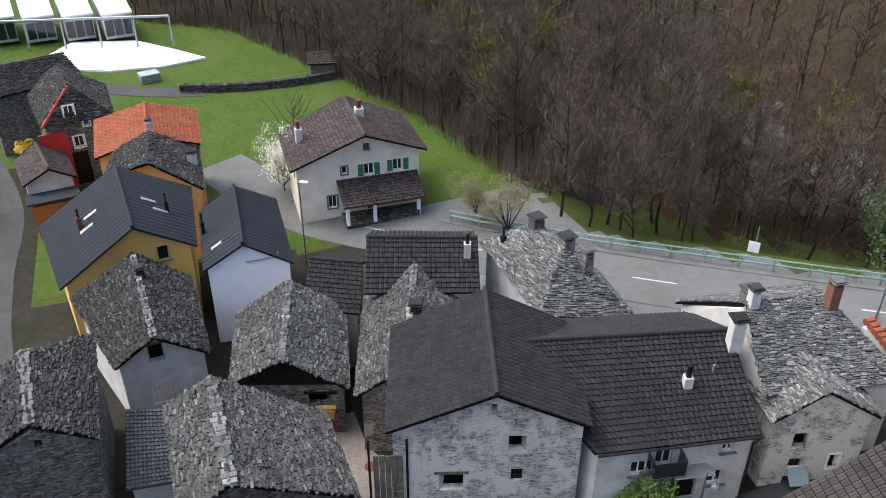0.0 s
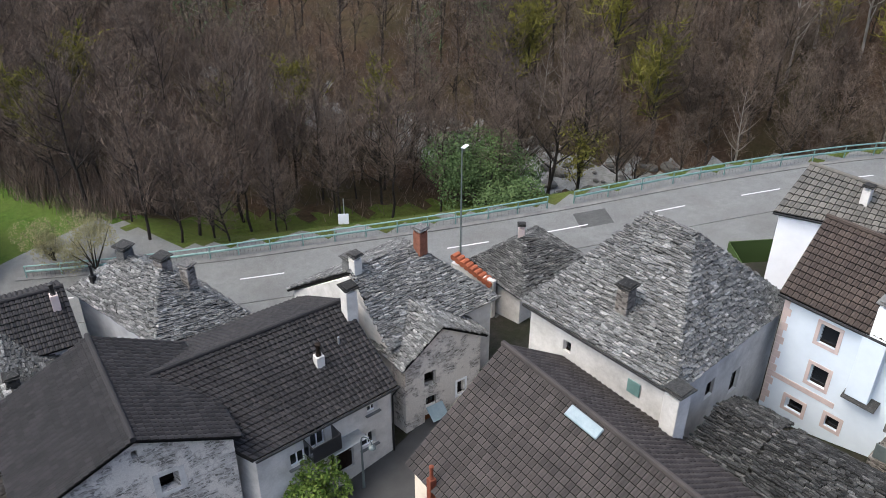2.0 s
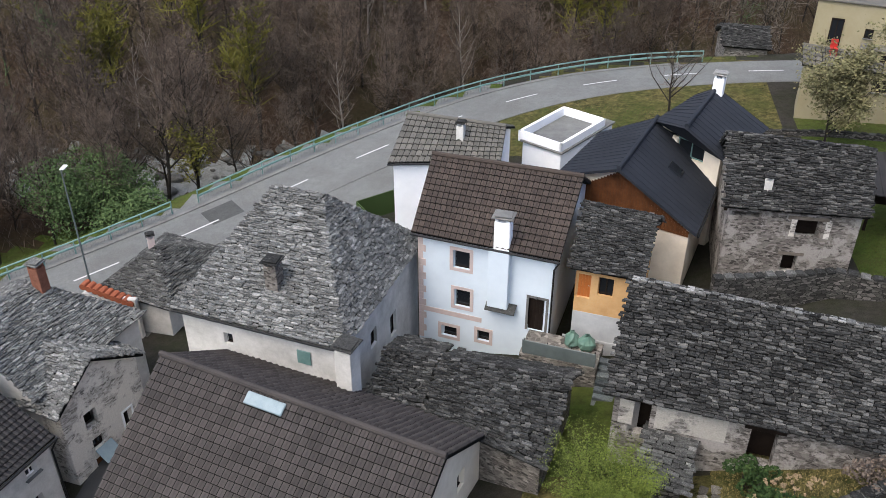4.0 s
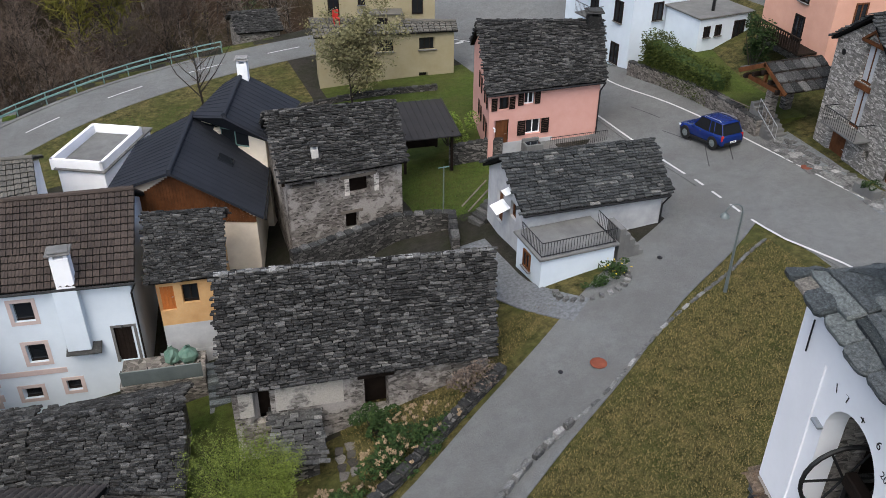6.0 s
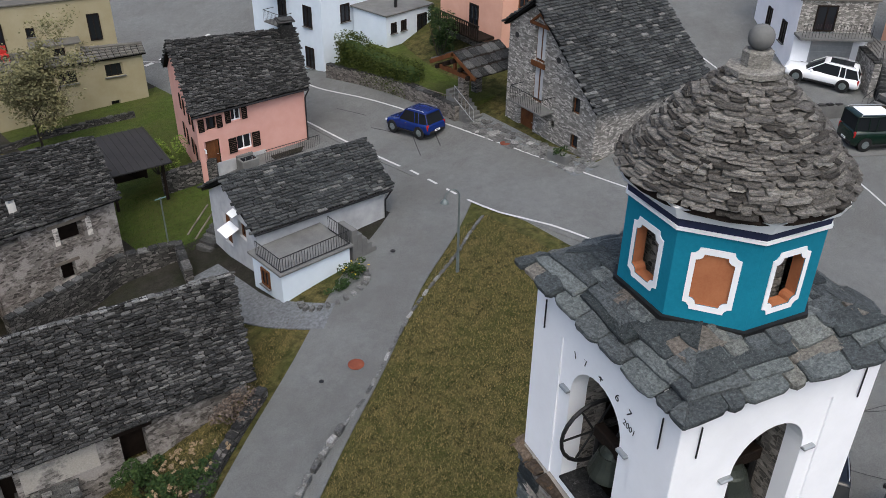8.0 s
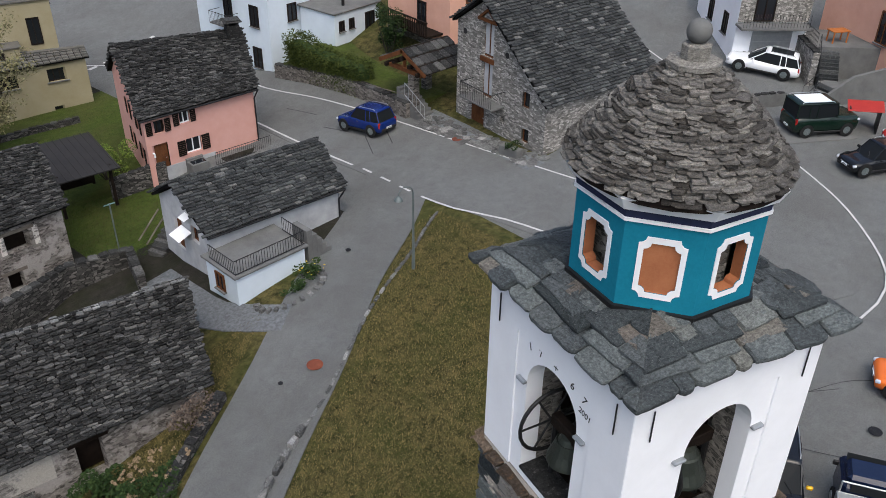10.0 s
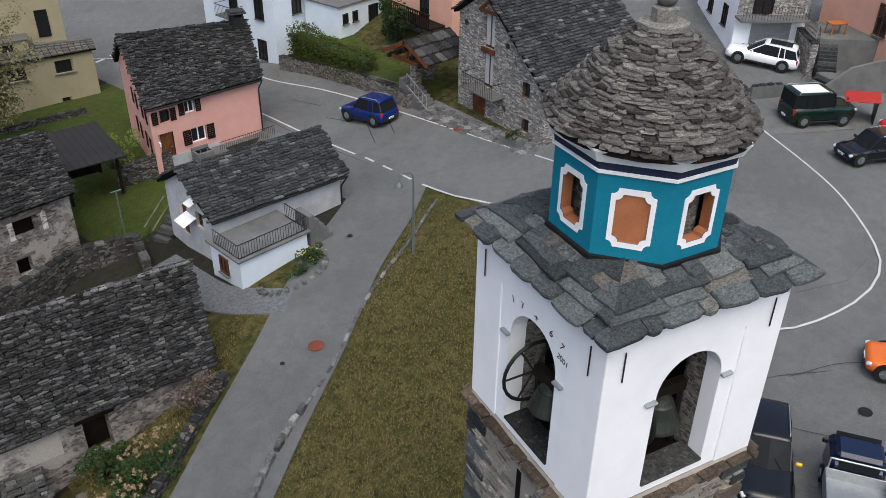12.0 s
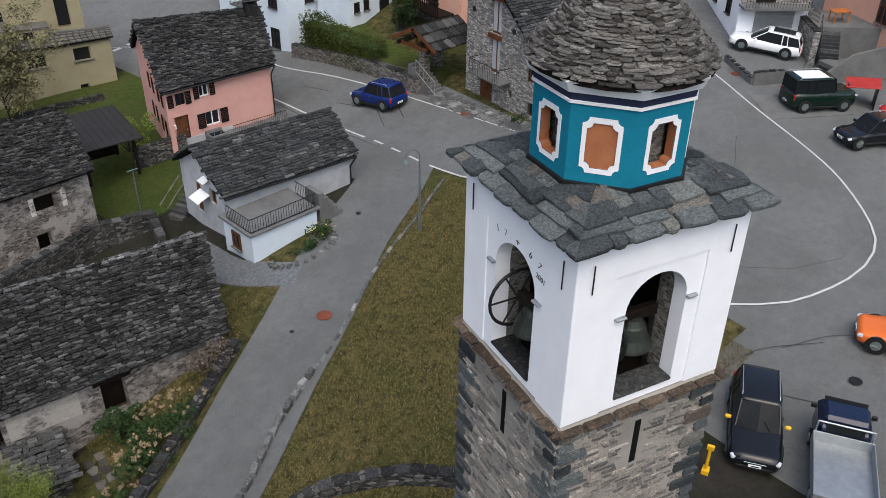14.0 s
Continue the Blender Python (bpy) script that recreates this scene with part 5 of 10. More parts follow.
h = House("villa", "cream plastered villa with green shutters", ((-59.0, 14.5), (-67.4, 14.8), (-59.5, 19.7), (-67.2, 19.9), (-59.9, 8.6), (-67.4, 9.0)), -4.8, -7.0, -7.4, -12.5, plaster_cream, "villa", over=0.6, gable=0.5)
h.window("0", 0.58, -8.8, 0.85, 1.02, trim_white, shutters=paint_green)
h.window("0", 0.82, -8.72, 0.85, 1.0, trim_white, shutters=paint_green)
h.window("0", 0.38, -8.45, 0.45, 0.65, trim_white, trim=concrete, bars=0)
h.window("0", 0.27, -11.35, 0.72, 1.08, trim_white, trim=concrete)
h.window("0", 0.57, -6.68, 0.6, 0.7, concrete, bars=4)
h.door("0", 0.6, -11.9, 0.9, 1.9, wood_brown)
for u in (0.3, 0.7):
    h.window("b", u, -8.8, 0.8, 1.0, trim_white, shutters=paint_green)
h.walls().roof("tile", mat=tile_purple, exposure=0.32, width=0.26)
h.chimney(1, 0.45, 0.76, 1.1, 0.55, plaster_old, "flue", rust)
h.chimney(0, 0.52, 0.1, 0.7, 0.7, plaster_old, "flue", rust)
_m = h.place("0", 0.645, -12.5)
bm = bmesh.new()
add_box(bm, _m @ pose(0, -1.15, 0.28), 6.2, 2.3, 0.6, 0.02)
_porch = part("porch", bm, wall_dry, h.top, "porch with white pillars and a tiled lean-to roof")
for x in (-2.95, -0.75, 2.85):
    box_part("pillar", _m @ pose(x, -2.1, 1.45), (0.26, 0.26, 1.9), plaster_white, _porch)
box_part("parapet", _m @ pose(1.6, -2.15, 0.85), (2.6, 0.22, 0.55), wall_dry, _porch)
bm = bmesh.new()
add_box(bm, _m @ pose(0, -1.28, 2.93, 24, 0, 0), 6.7, 2.9, 0.1, 0.02)
_pr = part("porch_roof", bm, tile_purple, _porch)
_a, _b = _m @ Vector((-3.35, 0.05, 3.6)), _m @ Vector((3.35, 0.05, 3.6))
_c, _d = _m @ Vector((-3.35, -2.6, 2.42)), _m @ Vector((3.35, -2.6, 2.42))
lay_tiles(_pr, [(_a, _b, _c, _d)], tile_purple, exposure=0.3, width=0.24)
box_part("step", _m @ pose(0.3, -2.7, 0.15), (1.3, 0.8, 0.3), concrete, _porch)
villa = h

h = House("house", "yellow house with a black metal roof", ((-48.9, -2.8), (-58.0, -3.6), (-49.7, 0.8), (-58.0, 1.2), (-48.6, -7.7), (-57.2, -9.2)), -3.9, -6.4, -7.2, -13.0, plaster_yellow, over=0.5, gable=0.4)
h.window("0", 0.78, -7.1, 0.75, 1.05, concrete, bars=0, sill=concrete)
h.walls().roof("metal", mat=tile_anthracite)
for side, u, v in ((1, 0.42, 0.42), (1, 0.56, 0.5), (0, 0.52, 0.35), (0, 0.4, 0.5)):
    _at = h.on_slope(side, u, v)
    box_part("roof_window", Matrix.Translation(_at) @ pose(0, 0, 0.05, 0, 0, h.yaw()) @ pose(0, 0, 0, -31 if side else 31, 0, 0), (0.35, 1.0, 0.08), metal_grey, h.cover)
h.chimney(1, 0.49, 0.56, 0.8, 0.3, rust, "flue")
h.chimney(0, 0.44, 0.6, 0.7, 0.25, metal_dark, "flue")
house_yellow = h

h = House("house", "white house with a steep black roof", ((-46.6, 3.4), (-54.5, 3.9), (-46.4, 6.4), (-55.1, 6.8), (-47.0, 0.8), (-54.7, 1.3)), -5.0, -6.9, -6.7, -13.0, plaster_white)
h.walls().roof("metal", mat=tile_anthracite)
_at = h.on_slope(1, 0.77, 0.62)
box_part("roof_window", Matrix.Translation(_at) @ pose(0, 0, 0.05, 0, 0, h.yaw()) @ pose(0, 0, 0, -33, 0, 0), (0.3, 0.8, 0.08), metal_grey, h.cover)
h.chimney(1, 0.43, 0.9, 0.9, 0.25, metal_dark, "flue")
_m = h.place("0", 0.75, -6.4)
tube_part("wall_pipe", [_m @ Vector((-1.4, -0.08, -0.1)), _m @ Vector((0.6, -0.08, 0)), _m @ Vector((0.6, -0.08, 0.4))], 0.04, metal_grey, h.top)
house_tall = h

h = House("house", "old stone hut with a sagging slab roof", ((-39.5, -2.4), (-48.5, -3.1), (-40.1, 0.3), (-48.1, 0.0), (-39.8, -4.7), (-47.5, -7.0)), -5.5, -7.7, -7.3, -12.0, plaster_old)
h.hole("0", 0.44, -7.6, 0.85, 1.15, wood_grey)
h.door("0", 0.42, -10.6, 1.2, 1.35, plaster_cream)
h.walls().roof("stone", "dark", (0, 1)).mortar_ridge(slab_pale)
h.chimney(0, 0.72, 0.05, 0.4, 0.5, slab_dark)
hut_q = h

h = House("house", "stone hut with a wood-clad gable", ((-35.3, 3.7), (-42.3, 5.4), (-34.5, 6.9), (-41.7, 8.5), (-36.5, 1.0), (-42.5, 2.2)), -5.5, -7.6, -7.3, -11.0, wall_rubble)
h.hole("0", 0.78, -8.9, 1.3, 0.7, wood_and_shade_dark)
h.walls().roof("stone", "mid", (0, 1)).mortar_ridge(slab_pale)
p, q = h.side("0")
for k in range(9):
    z = -7.5 + 0.19 * k
    wide = max(0.3, (q - p).length * (0.92 - 0.1 * k))
    box_part("board", h.place("0", 0.5, z) @ pose(0, -0.03, 0.09), (wide, 0.05, 0.17), wood_and_shade_dark, h.top, 0)
hut_t = h
_m = h.place("0", 0.8, -9.6)
_bd = thing("planks", "stack of yellow shuttering boards under the hut gable", "planks", _m.translation)
for k in range(4):
    box_part("plank", _m @ pose(0.05 * k, -0.35, 0.12 + 0.2 * k, 0, 3 * (k % 2), 2 * k), (1.1, 0.3, 0.14), board_yellow, _bd, 0.01)
_m = h.place("0", 0.6, -9.8)
_bx = thing("crate", "reddish brown wooden crate beside the boards", "crate", _m.translation)
for k in range(4):
    box_part("slat", _m @ pose(0, -0.35, 0.15 + 0.24 * k), (0.6, 0.5, 0.2), rust, _bx, 0.01)

h = House("house", "narrow stone hut with a slab roof", ((-31.8, 9.2), (-40.6, 12.6), (-30.8, 12.2), (-39.7, 15.6), (-32.8, 6.9), (-41.1, 9.6)), -4.8, -6.7, -6.7, -10.5, wall_rubble_plastered)
h.walls().roof("stone", "mid", (0, 1)).mortar_ridge(slab_pale)
h.chimney(0, 0.52, 0.1, 0.5, 0.6, slab_dark)
hut_u = h

h = House("house", "roadside house with a dark tiled roof", ((-43.3, 10.4), (-41.0, 16.7), (-40.0, 9.3), (-37.9, 15.7), (-46.6, 11.5), (-44.3, 17.8)), -4.0, -5.7, -5.7, -11.0, plaster_grey)
h.walls().roof("tile", mat=tile_black)
h.chimney(0, 0.9, 0.33, 0.9, 0.42, trim_pink, "flue")
house_v = h
h = House("house", "low wing with a dark tiled roof", ((-45.2, 7.2), (-43.6, 10.2), (-42.0, 6.0), (-40.4, 9.1), (-47.6, 8.2), (-46.0, 11.2)), -6.0, -7.4, -7.4, -11.4, trim_pink)
h.walls().roof("tile", mat=tile_black)

h = House("house", "stone house with a steep slab roof", ((-25.0, 0.1), (-31.6, 0.1), (-25.6, 5.2), (-31.1, 5.0), (-25.0, -2.0), (-31.8, -2.1)), -2.6, -5.8, -3.9, -10.0, wall_rubble)
h.walls().roof("stone", "mid", (0, 1)).mortar_ridge(slab_pale, 0.75)
h.gutter("a", concrete, pipe=False)
hut_x = h

h = House("house", "old rubble house with a slab roof", ((-32.2, -7.7), (-37.5, -8.2), (-31.7, -5.1), (-39.8, -5.2), (-31.9, -10.5), (-37.6, -11.0)), -3.5, -4.7, -4.9, -10.0, wall_rubble)
h.hole("0", 0.55, -4.7, 0.3, 0.4)
h.hole("a", 0.3, -7.2, 0.6, 0.9)
h.walls().roof("stone", "dark", (0, 1)).mortar_ridge(concrete, 0.6)
hut_y = h

h = House("house", "house with an orange clay tile roof", ((-64.5, -1.2), (-71.5, -1.1), (-64.5, 2.6), (-71.7, 3.0), (-64.4, -5.3), (-72.0, -5.3)), -4.9, -6.1, -6.1, -13.0, plaster_orange)
h.walls().roof("tile", mat=tile_orange)
h.chimney(0, 0.1, 0.05, 0.9, 0.4, plaster_old)
house_orange = h

h = House("house", "orange plastered house with a slab roof", ((-58.9, -1.4), (-64.3, -1.1), (-57.8, 2.0), (-65.4, 2.4), (-60.5, -4.6), (-64.8, -3.9)), -4.5, -6.6, -5.9, -13.0, plaster_orange)
h.window("0", 0.62, -6.6, 0.35, 0.4, wood_and_shade_dark, bars=0)
h.walls().roof("stone", "dark", ())
h.chimney(0, 0.5, 0.85, 0.8, 0.7, plaster_old)
house_z2 = h

h = House("house", "rubble stone house with a red gable board", ((-75.5, -7.0), (-80.8, -8.0), (-74.0, -3.8), (-81.7, -4.4), (-73.0, -9.5), (-80.5, -10.9)), -4.0, -6.7, -6.5, -13.0, wall_rubble)
for u, z in ((0.4, -6.2), (0.45, -9.0)):
    h.window("0", u, z, 0.8, 1.0, trim_white, trim=trim_white)
h.window("0", 0.62, -7.2, 0.5, 0.5, trim_white, trim=trim_white, bars=0)
h.walls().roof("stone", "dark", ())
bm = bmesh.new()
add_tube(bm, h.r0 + Vector((0.12, 0, -0.1)), h.eb0 + Vector((0.12, 0, -0.1)), 0.16, 0.16, 6)
part("barge_board", bm, paint_red, h.top, "red painted barge board")
_m = h.place("0", 0.14, -12.5)
box_part("red_wall", _m @ pose(-0.3, -0.1, 2.6), (2.2, 0.16, 5.2), paint_red, h.top)
box_part("balcony_door", _m @ pose(1.3, -0.02, 1.6), (1.6, 0.08, 3.0), wood_and_shade_dark, h.top)
house_z3 = h

h = House("shed", "small shed with a brown tiled roof", ((-67.9, -9.1), (-73.3, -10.3), (-68.4, -7.3), (-74.0, -8.3), (-67.9, -11.3), (-73.0, -12.2)), -8.0, -9.2, -9.2, -13.0, plaster_old, "shed")
h.walls().roof("tile", mat=tile_purple)
_m = h.place("0", 0.5, -13)
box_part("annex", _m @ pose(0, -1.1, 1.4), (3.4, 2.2, 2.8), wood_orange, h.top)
box_part("annex_roof", _m @ pose(0.0, -1.2, 3.0, -8, 0, 0), (4.0, 2.8, 0.14), tile_anthracite, h.top)
shed_z4 = h

h = House("house", "low house with a hipped stone tile roof", ((-25.7, 38.7), (-25.3, 39.0), (-23.2, 34.9), (-22.2, 41.2), (-27.9, 35.6), (-27.0, 42.0)), -5.1, -6.6, -6.3, -10.5, plaster_old)
h.walls().roof("stone", "mid", (0,), exposure=0.13)
h.chimney(1, 0.5, 0.3, 0.9, 0.4, trim_pink)
house_low = h

h = House("house", "low stone outbuilding with a slab roof", ((-6.0, 27.5), (-0.6, 27.4), (-6.3, 25.4), (-1.2, 23.5), (-5.7, 29.4), (-0.3, 29.1)), -1.2, -2.5, -2.2, -5.5, wall_rubble)
h.walls().roof("stone", "dark", (0,))
house_w1 = h
h = House("house", "small stone outbuilding beside the pale house", ((-8.6, 28.2), (-6.4, 28.0), (-8.9, 26.0), (-6.5, 25.8), (-8.4, 30.4), (-6.2, 30.2)), -1.6, -2.6, -2.6, -5.8, wall_rubble)
h.walls().roof("stone", "dark", (0,))

h = House("house", "pale yellow house with a slate lean-to roof", ((13.0, 66.6), (23.9, 62.6), (12.7, 63.7), (23.8, 61.9), (13.4, 68.0), (24.3, 64.4)), 0.8, 0.3, 0.3, -3.5, plaster_lemon)
h.window("a", 0.49, -1.2, 1.3, 0.95, wood_and_shade_dark, bars=2, sill=concrete)
h.window("a", 0.8, -1.18, 1.3, 0.95, wood_and_shade_dark, bars=2, sill=concrete)
h.window("a", 0.77, -3.42, 0.7, 0.35, wood_and_shade_dark)
h.walls().roof("tile", mat=tile_grey, exposure=0.5, width=0.45)
house_lemon = h

# ---- roads and edges ----
road = strip("road", MAIN_LOW, 2.75, -2.75, 0.04, asphalt_pale, "grey asphalt main road with white markings")
strip("road", HAIRPIN, 3.4, -3.6, 0.035, asphalt_pale, "grey asphalt road in a hairpin bend")
side_road = strip("road", SIDE, 1.75, -2.2, 0.05, asphalt_pale, "grey asphalt side road between stone houses")
strip("road", LANE, 1.6, -1.6, 0.04, asphalt, "narrow grey asphalt village lane")
dashes("marking", MAIN_LOW, 0.1, road_paint, road, 3.0, 4.2, 0.14, 0.056, 12.0, 128)
strip("road_widening", ((31.3, 53), (31.0, 45), (31.1, 38), (31.4, 32), (31.8, 26), (32.4, 21)), 1.75, -1.75, 0.034, asphalt_pale, "", parent=road, thick=0.01)
strip("edge_line", ((33.4, 62), (32.4, 56), (31.6, 51.6), (31.9, 45), (32.2, 38), (32.5, 32), (32.8, 27.3), (33.6, 22), (35.5, 18.5)), 0.05, -0.05, 0.066, road_paint, "", parent=road, thick=0.01)
strip("edge_line", MAIN_LOW[11:17], -2.38, -2.5, 0.056, road_paint, "", parent=road, thick=0.01)
dashes("marking", ((26.95, 34.2), (26.7, 32.0), (26.4, 29.3)), 0, road_paint, road, 0.9, 0.9, 0.14, 0.062)
strip("edge_line", ((26.4, 28.8), (26.6, 26.6), (27.6, 24.0), (28.3, 21)), 0.06, -0.06, 0.07, road_paint, "", parent=road, thick=0.01)
strip("edge_line", ((27.6, 11.4), (29.7, 9.6), (32.9, 8.6), (35.5, 8.7), (37.5, 9.8), (40.0, 12.5), (41.6, 15.2), (43.5, 19.4), (45.8, 24.1), (48.6, 31)), 0.05, -0.05, 0.065, road_paint, "", parent=road, thick=0.01)
dashes("crossing_mark", ((26.5, 69.5), (34.5, 70.8)), 0, road_paint, road, 0.8, 0.7, 0.4, 0.06)
for x, y, a, n, w in ((29.6, 40.0, 100, 2.4, 0.05), (31.0, 36.8, 60, 3.4, 0.06), (29.3, 36.5, 60, 2.8, 0.05), (30.2, 44.5, 95, 3.0, 0.05)):
    d = (math.cos(radians(a)) * n / 2, math.sin(radians(a)) * n / 2)
    strip("tar_seam", ((x - d[0], y - d[1]), (x, y), (x + d[0], y + d[1])), w / 2, -w / 2, 0.05, asphalt_patch, "", parent=road, thick=0.01, step=0.5)
for _k, _pts in enumerate((((21.5, 11.5), (23.5, 9.6), (26.2, 9.0), (28.4, 7.4)), ((24.0, 9.4), (24.6, 7.4), (25.8, 5.0)), ((27.0, 8.4), (29.6, 6.8), (31.5, 3.0)), ((33, 20), (36.0, 16.8), (40, 18.6)))):
    strip("tar_seam", _pts, 0.01, -0.012, 0.062, asphalt_patch, "", parent=road, thick=0.01, step=0.5)
strip("road_patch", ((-27.2, 47.6), (-25.6, 49.4)), 1.2, -1.0, 0.052, asphalt, "", parent=road, thick=0.01, step=0.5)
strip("road_edge", MAIN_LOW[2:10], 3.15, 2.72, 0.1, concrete, "pale concrete road edge", "kerb", 0.3)


def disc(name, x, y, r, mat, label, lift=0.056, bars=5):
    ob = thing(name, label, "manhole cover", (x, y, ground_at(x, y)))
    z = ground_at(x, y) + lift
    bm = bmesh.new()
    add_lathe(bm, (x, y, z), ((r, -0.02), (r, 0.0), (r * 0.9, 0.006)), 20)
    cover = part("cover", bm, mat, ob)
    for k in range(bars):
        box_part("rib", pose(x, y + (k - bars // 2) * r * 0.3, z + 0.008, 0, 0, 20), (r * 1.2, 0.03, 0.012), mat, cover, 0)


disc("manhole_cover", 14.65, 22.3, 0.33, rust, "round rust-red manhole cover in the side road", 0.1)
disc("manhole_cover", 13.2, 22.6, 0.1, metal_dark, "small dark valve cover in the road", 0.1)
disc("manhole_cover", 20.6, 27.6, 0.13, metal_dark, "small dark valve cover in the road", 0.1)
disc("manhole_cover", -31.5, 7.2, 0.36, rust, "round rusty manhole cover in the cobbles", 0.09)
disc("manhole_cover", 32.6, 32.4, 0.3, rust, "round manhole cover in stone paving", 0.09)
disc("manhole_cover", 27.3, 5.5, 0.25, metal_dark, "round dark manhole cover in the car park", 0.07)
disc("manhole_cover", 46.6, 22.8, 0.3, rust, "round rusty manhole cover on the road", 0.07)


# kerb stones along the lawn
kerb_stone = slab_stone("kerb_stone", PALE, (0.5, 0.5, 0.48), False, 0.5)
kerb = thing("kerb", "pale rough kerb stones beside the side road", "kerb", (14, 20.6, 0), kind="structure")
_meshes = slab_meshes("kerb_stone", kerb_stone, 51, 6)
_p, _g = line_points(((3.6, 15.4), (7.2, 17.1), (10.1, 18.9), (12.2, 19.9), (14.2, 20.8), (18.5, 23.4), (22.4, 25.2), (24.2, 26.2), (25.6, 26.9)), 0.5)
_rk = random.Random(8)
for (x, y), (gx, gy) in zip(_p, _g):
    big = x < 12.6
    ob = new("kerb_stone", _rk.choice(_meshes))
    ob.matrix_basis = pose(x, y, ground_at(x, y) - 0.05, 0, _rk.uniform(-3, 3), math.degrees(math.atan2(gy, gx)) + _rk.uniform(-6, 6)) @ Matrix.Diagonal((0.5, 0.26 if big else 0.15, 0.3 if big else 0.12, 1))
    under(ob, kerb)

# gravel and paths
strip("path", ((14.0, 34.2), (13.9, 31.0), (14.0, 28.8), (14.9, 27.0), (15.8, 25.8)), 0.8, -0.9, 0.06, gravel, "pale gravel yard beside the white house", "path")
strip("path", ((-36.5, 6.4), (-33, 6.4), (-30.5, 7.2), (-27.8, 7.2), (-24.5, 6.8)), 1.1, -1.3, 0.05, cobble, "cobbled village lane of small pale stones", "path")
strip("paving", ((33.6, 36.4), (33.4, 33.0), (33.0, 29.6), (32.6, 26.6)), 0.9, -0.4, 0.05, gravel, "irregular stone paving before the rubble house", "paving")
_rp = random.Random(15)
_pv = thing("paving", "crazy paving of large flat stones before the rubble house", "paving", (33, 31, 1), kind="structure")
for k in range(130):
    x, y = 33.0 + _rp.uniform(-0.5, 1.0), 26.8 + 9.4 * k / 130
    ob = new("paving_stone", _rp.choice(STONES["pale"][0]))
    ob.matrix_basis = pose(x, y, ground_at(x, y) + 0.045 + 0.0008 * (k % 7), 0, 0, _rp.uniform(0, 180)) @ Matrix.Diagonal((_rp.uniform(0.35, 0.75), _rp.uniform(0.3, 0.55), 0.03, 1))
    under(ob, _pv)
strip("yard", ((-21.5, 17.5), (-20.5, 22.5), (-20.6, 26)), 2.0, -2.2, 0.05, asphalt_patch, "dark asphalt yard between the houses", "yard")
strip("path", ((-98, -6), (-95, 0), (-93.5, 5)), 1.3, -1.3, 0.05, asphalt, "grey path on the meadow", "path")


# the guard rail on the river side
def rail(points, label):
    fence = thing("guard_rail", label, "guard rail", (*points[0], ground_at(*points[0])))
    p, g = line_points(points, 2.0)
    tops = [Vector((x, y, ground_at(x - gy * -0.0, y) + 0.05)) for (x, y), (gx, gy) in zip(p, g)]
    for k, t in enumerate(tops):
        tube_part("post", [t, t + Vector((0, 0, 1.0))], 0.05, metal_green, fence, 6)
    for z, r in ((0.55, 0.09), (0.98, 0.06)):
        tube_part("rail", [t + Vector((0, 0, z)) for t in tops], r, metal_green, fence, 6)
    bm = bmesh.new()
    for a, b in zip(tops, tops[1:]):
        for k in range(8):
            q = a.lerp(b, (k + 0.5) / 8)
            add_tube(bm, q + Vector((0, 0, 0.05)), q + Vector((0, 0, 0.95)), 0.008, 0.008, 3, False)
    part("wire_mesh", bm, metal_dark, fence, kind="stuff")


RAIL = ((-55.5, 20.2), (-50, 25.2), (-46.0, 29.2), (-40.3, 36.0), (-34.6, 42.8), (-30.2, 48.2))
rail(RAIL, "pale green steel guard rail along the river road")
rail(((-28.9, 49.8), (-24, 55.8), (-20.0, 60.4), (-15, 66.0), (-9.8, 70.4), (-3.2, 74.2), (2.5, 76.3), (7, 77.2)), "pale green steel guard rail round the road bend")


def street_lamp(x, y, h, arm, yaw, label, head="flat"):
    lamp = thing("street_lamp", label, "street lamp", (x, y, ground_at(x, y)))
    z = ground_at(x, y)
    bm = bmesh.new()
    add_tube(bm, (x, y, z - 0.1), (x, y, z + 1.0), 0.08, 0.07, 8)
    add_tube(bm, (x, y, z + 1.0), (x, y, z + h), 0.06, 0.04, 8)
    pole = part("pole", bm, metal_lamp, lamp)
    c, s = math.cos(radians(yaw)), math.sin(radians(yaw))
    if head == "flat":
        tube_part("arm", [(x, y, z + h), (x + c * arm, y + s * arm, z + h + 0.05)], 0.035, metal_lamp, lamp, 6)
        box_part("lamp_head", pose(x + c * (arm + 0.2), y + s * (arm + 0.2), z + h + 0.05, 0, 0, yaw), (0.6, 0.28, 0.1), trim_white, lamp, 0.03)
    else:
        pts = [(x + c * arm / 2 * (1 - math.cos(a)), y + s * arm / 2 * (1 - math.cos(a)), z + h + arm / 2 * math.sin(a)) for a in np.linspace(0, math.pi, 9)]
        tube_part("arm", pts, 0.028, metal_lamp, lamp, 6)
        bm = bmesh.new()
        q = pts[-1]
        add_lathe(bm, (q[0], q[1], q[2] - 0.22), ((0.2, 0.0), (0.17, 0.08), (0.06, 0.2)), 14)
        part("lamp_head", bm, metal_lamp, lamp)
    return lamp


street_lamp(21.6, 24.15, 3.9, 0.7, 165, "slim grey-green street lamp with a curved arm on the lawn edge", "bell")
street_lamp(-31.7, 39.8, 8.0, 0.2, 100, "tall galvanised street lamp beside the river road")
street_lamp(-54.5, 8.4, 7.0, 0.2, 60, "tall galvanised street lamp before the villa")
street_lamp(-21.9, 20.3, 3.2, 0.6, 10, "small yard lamp with a curved arm", "bell")

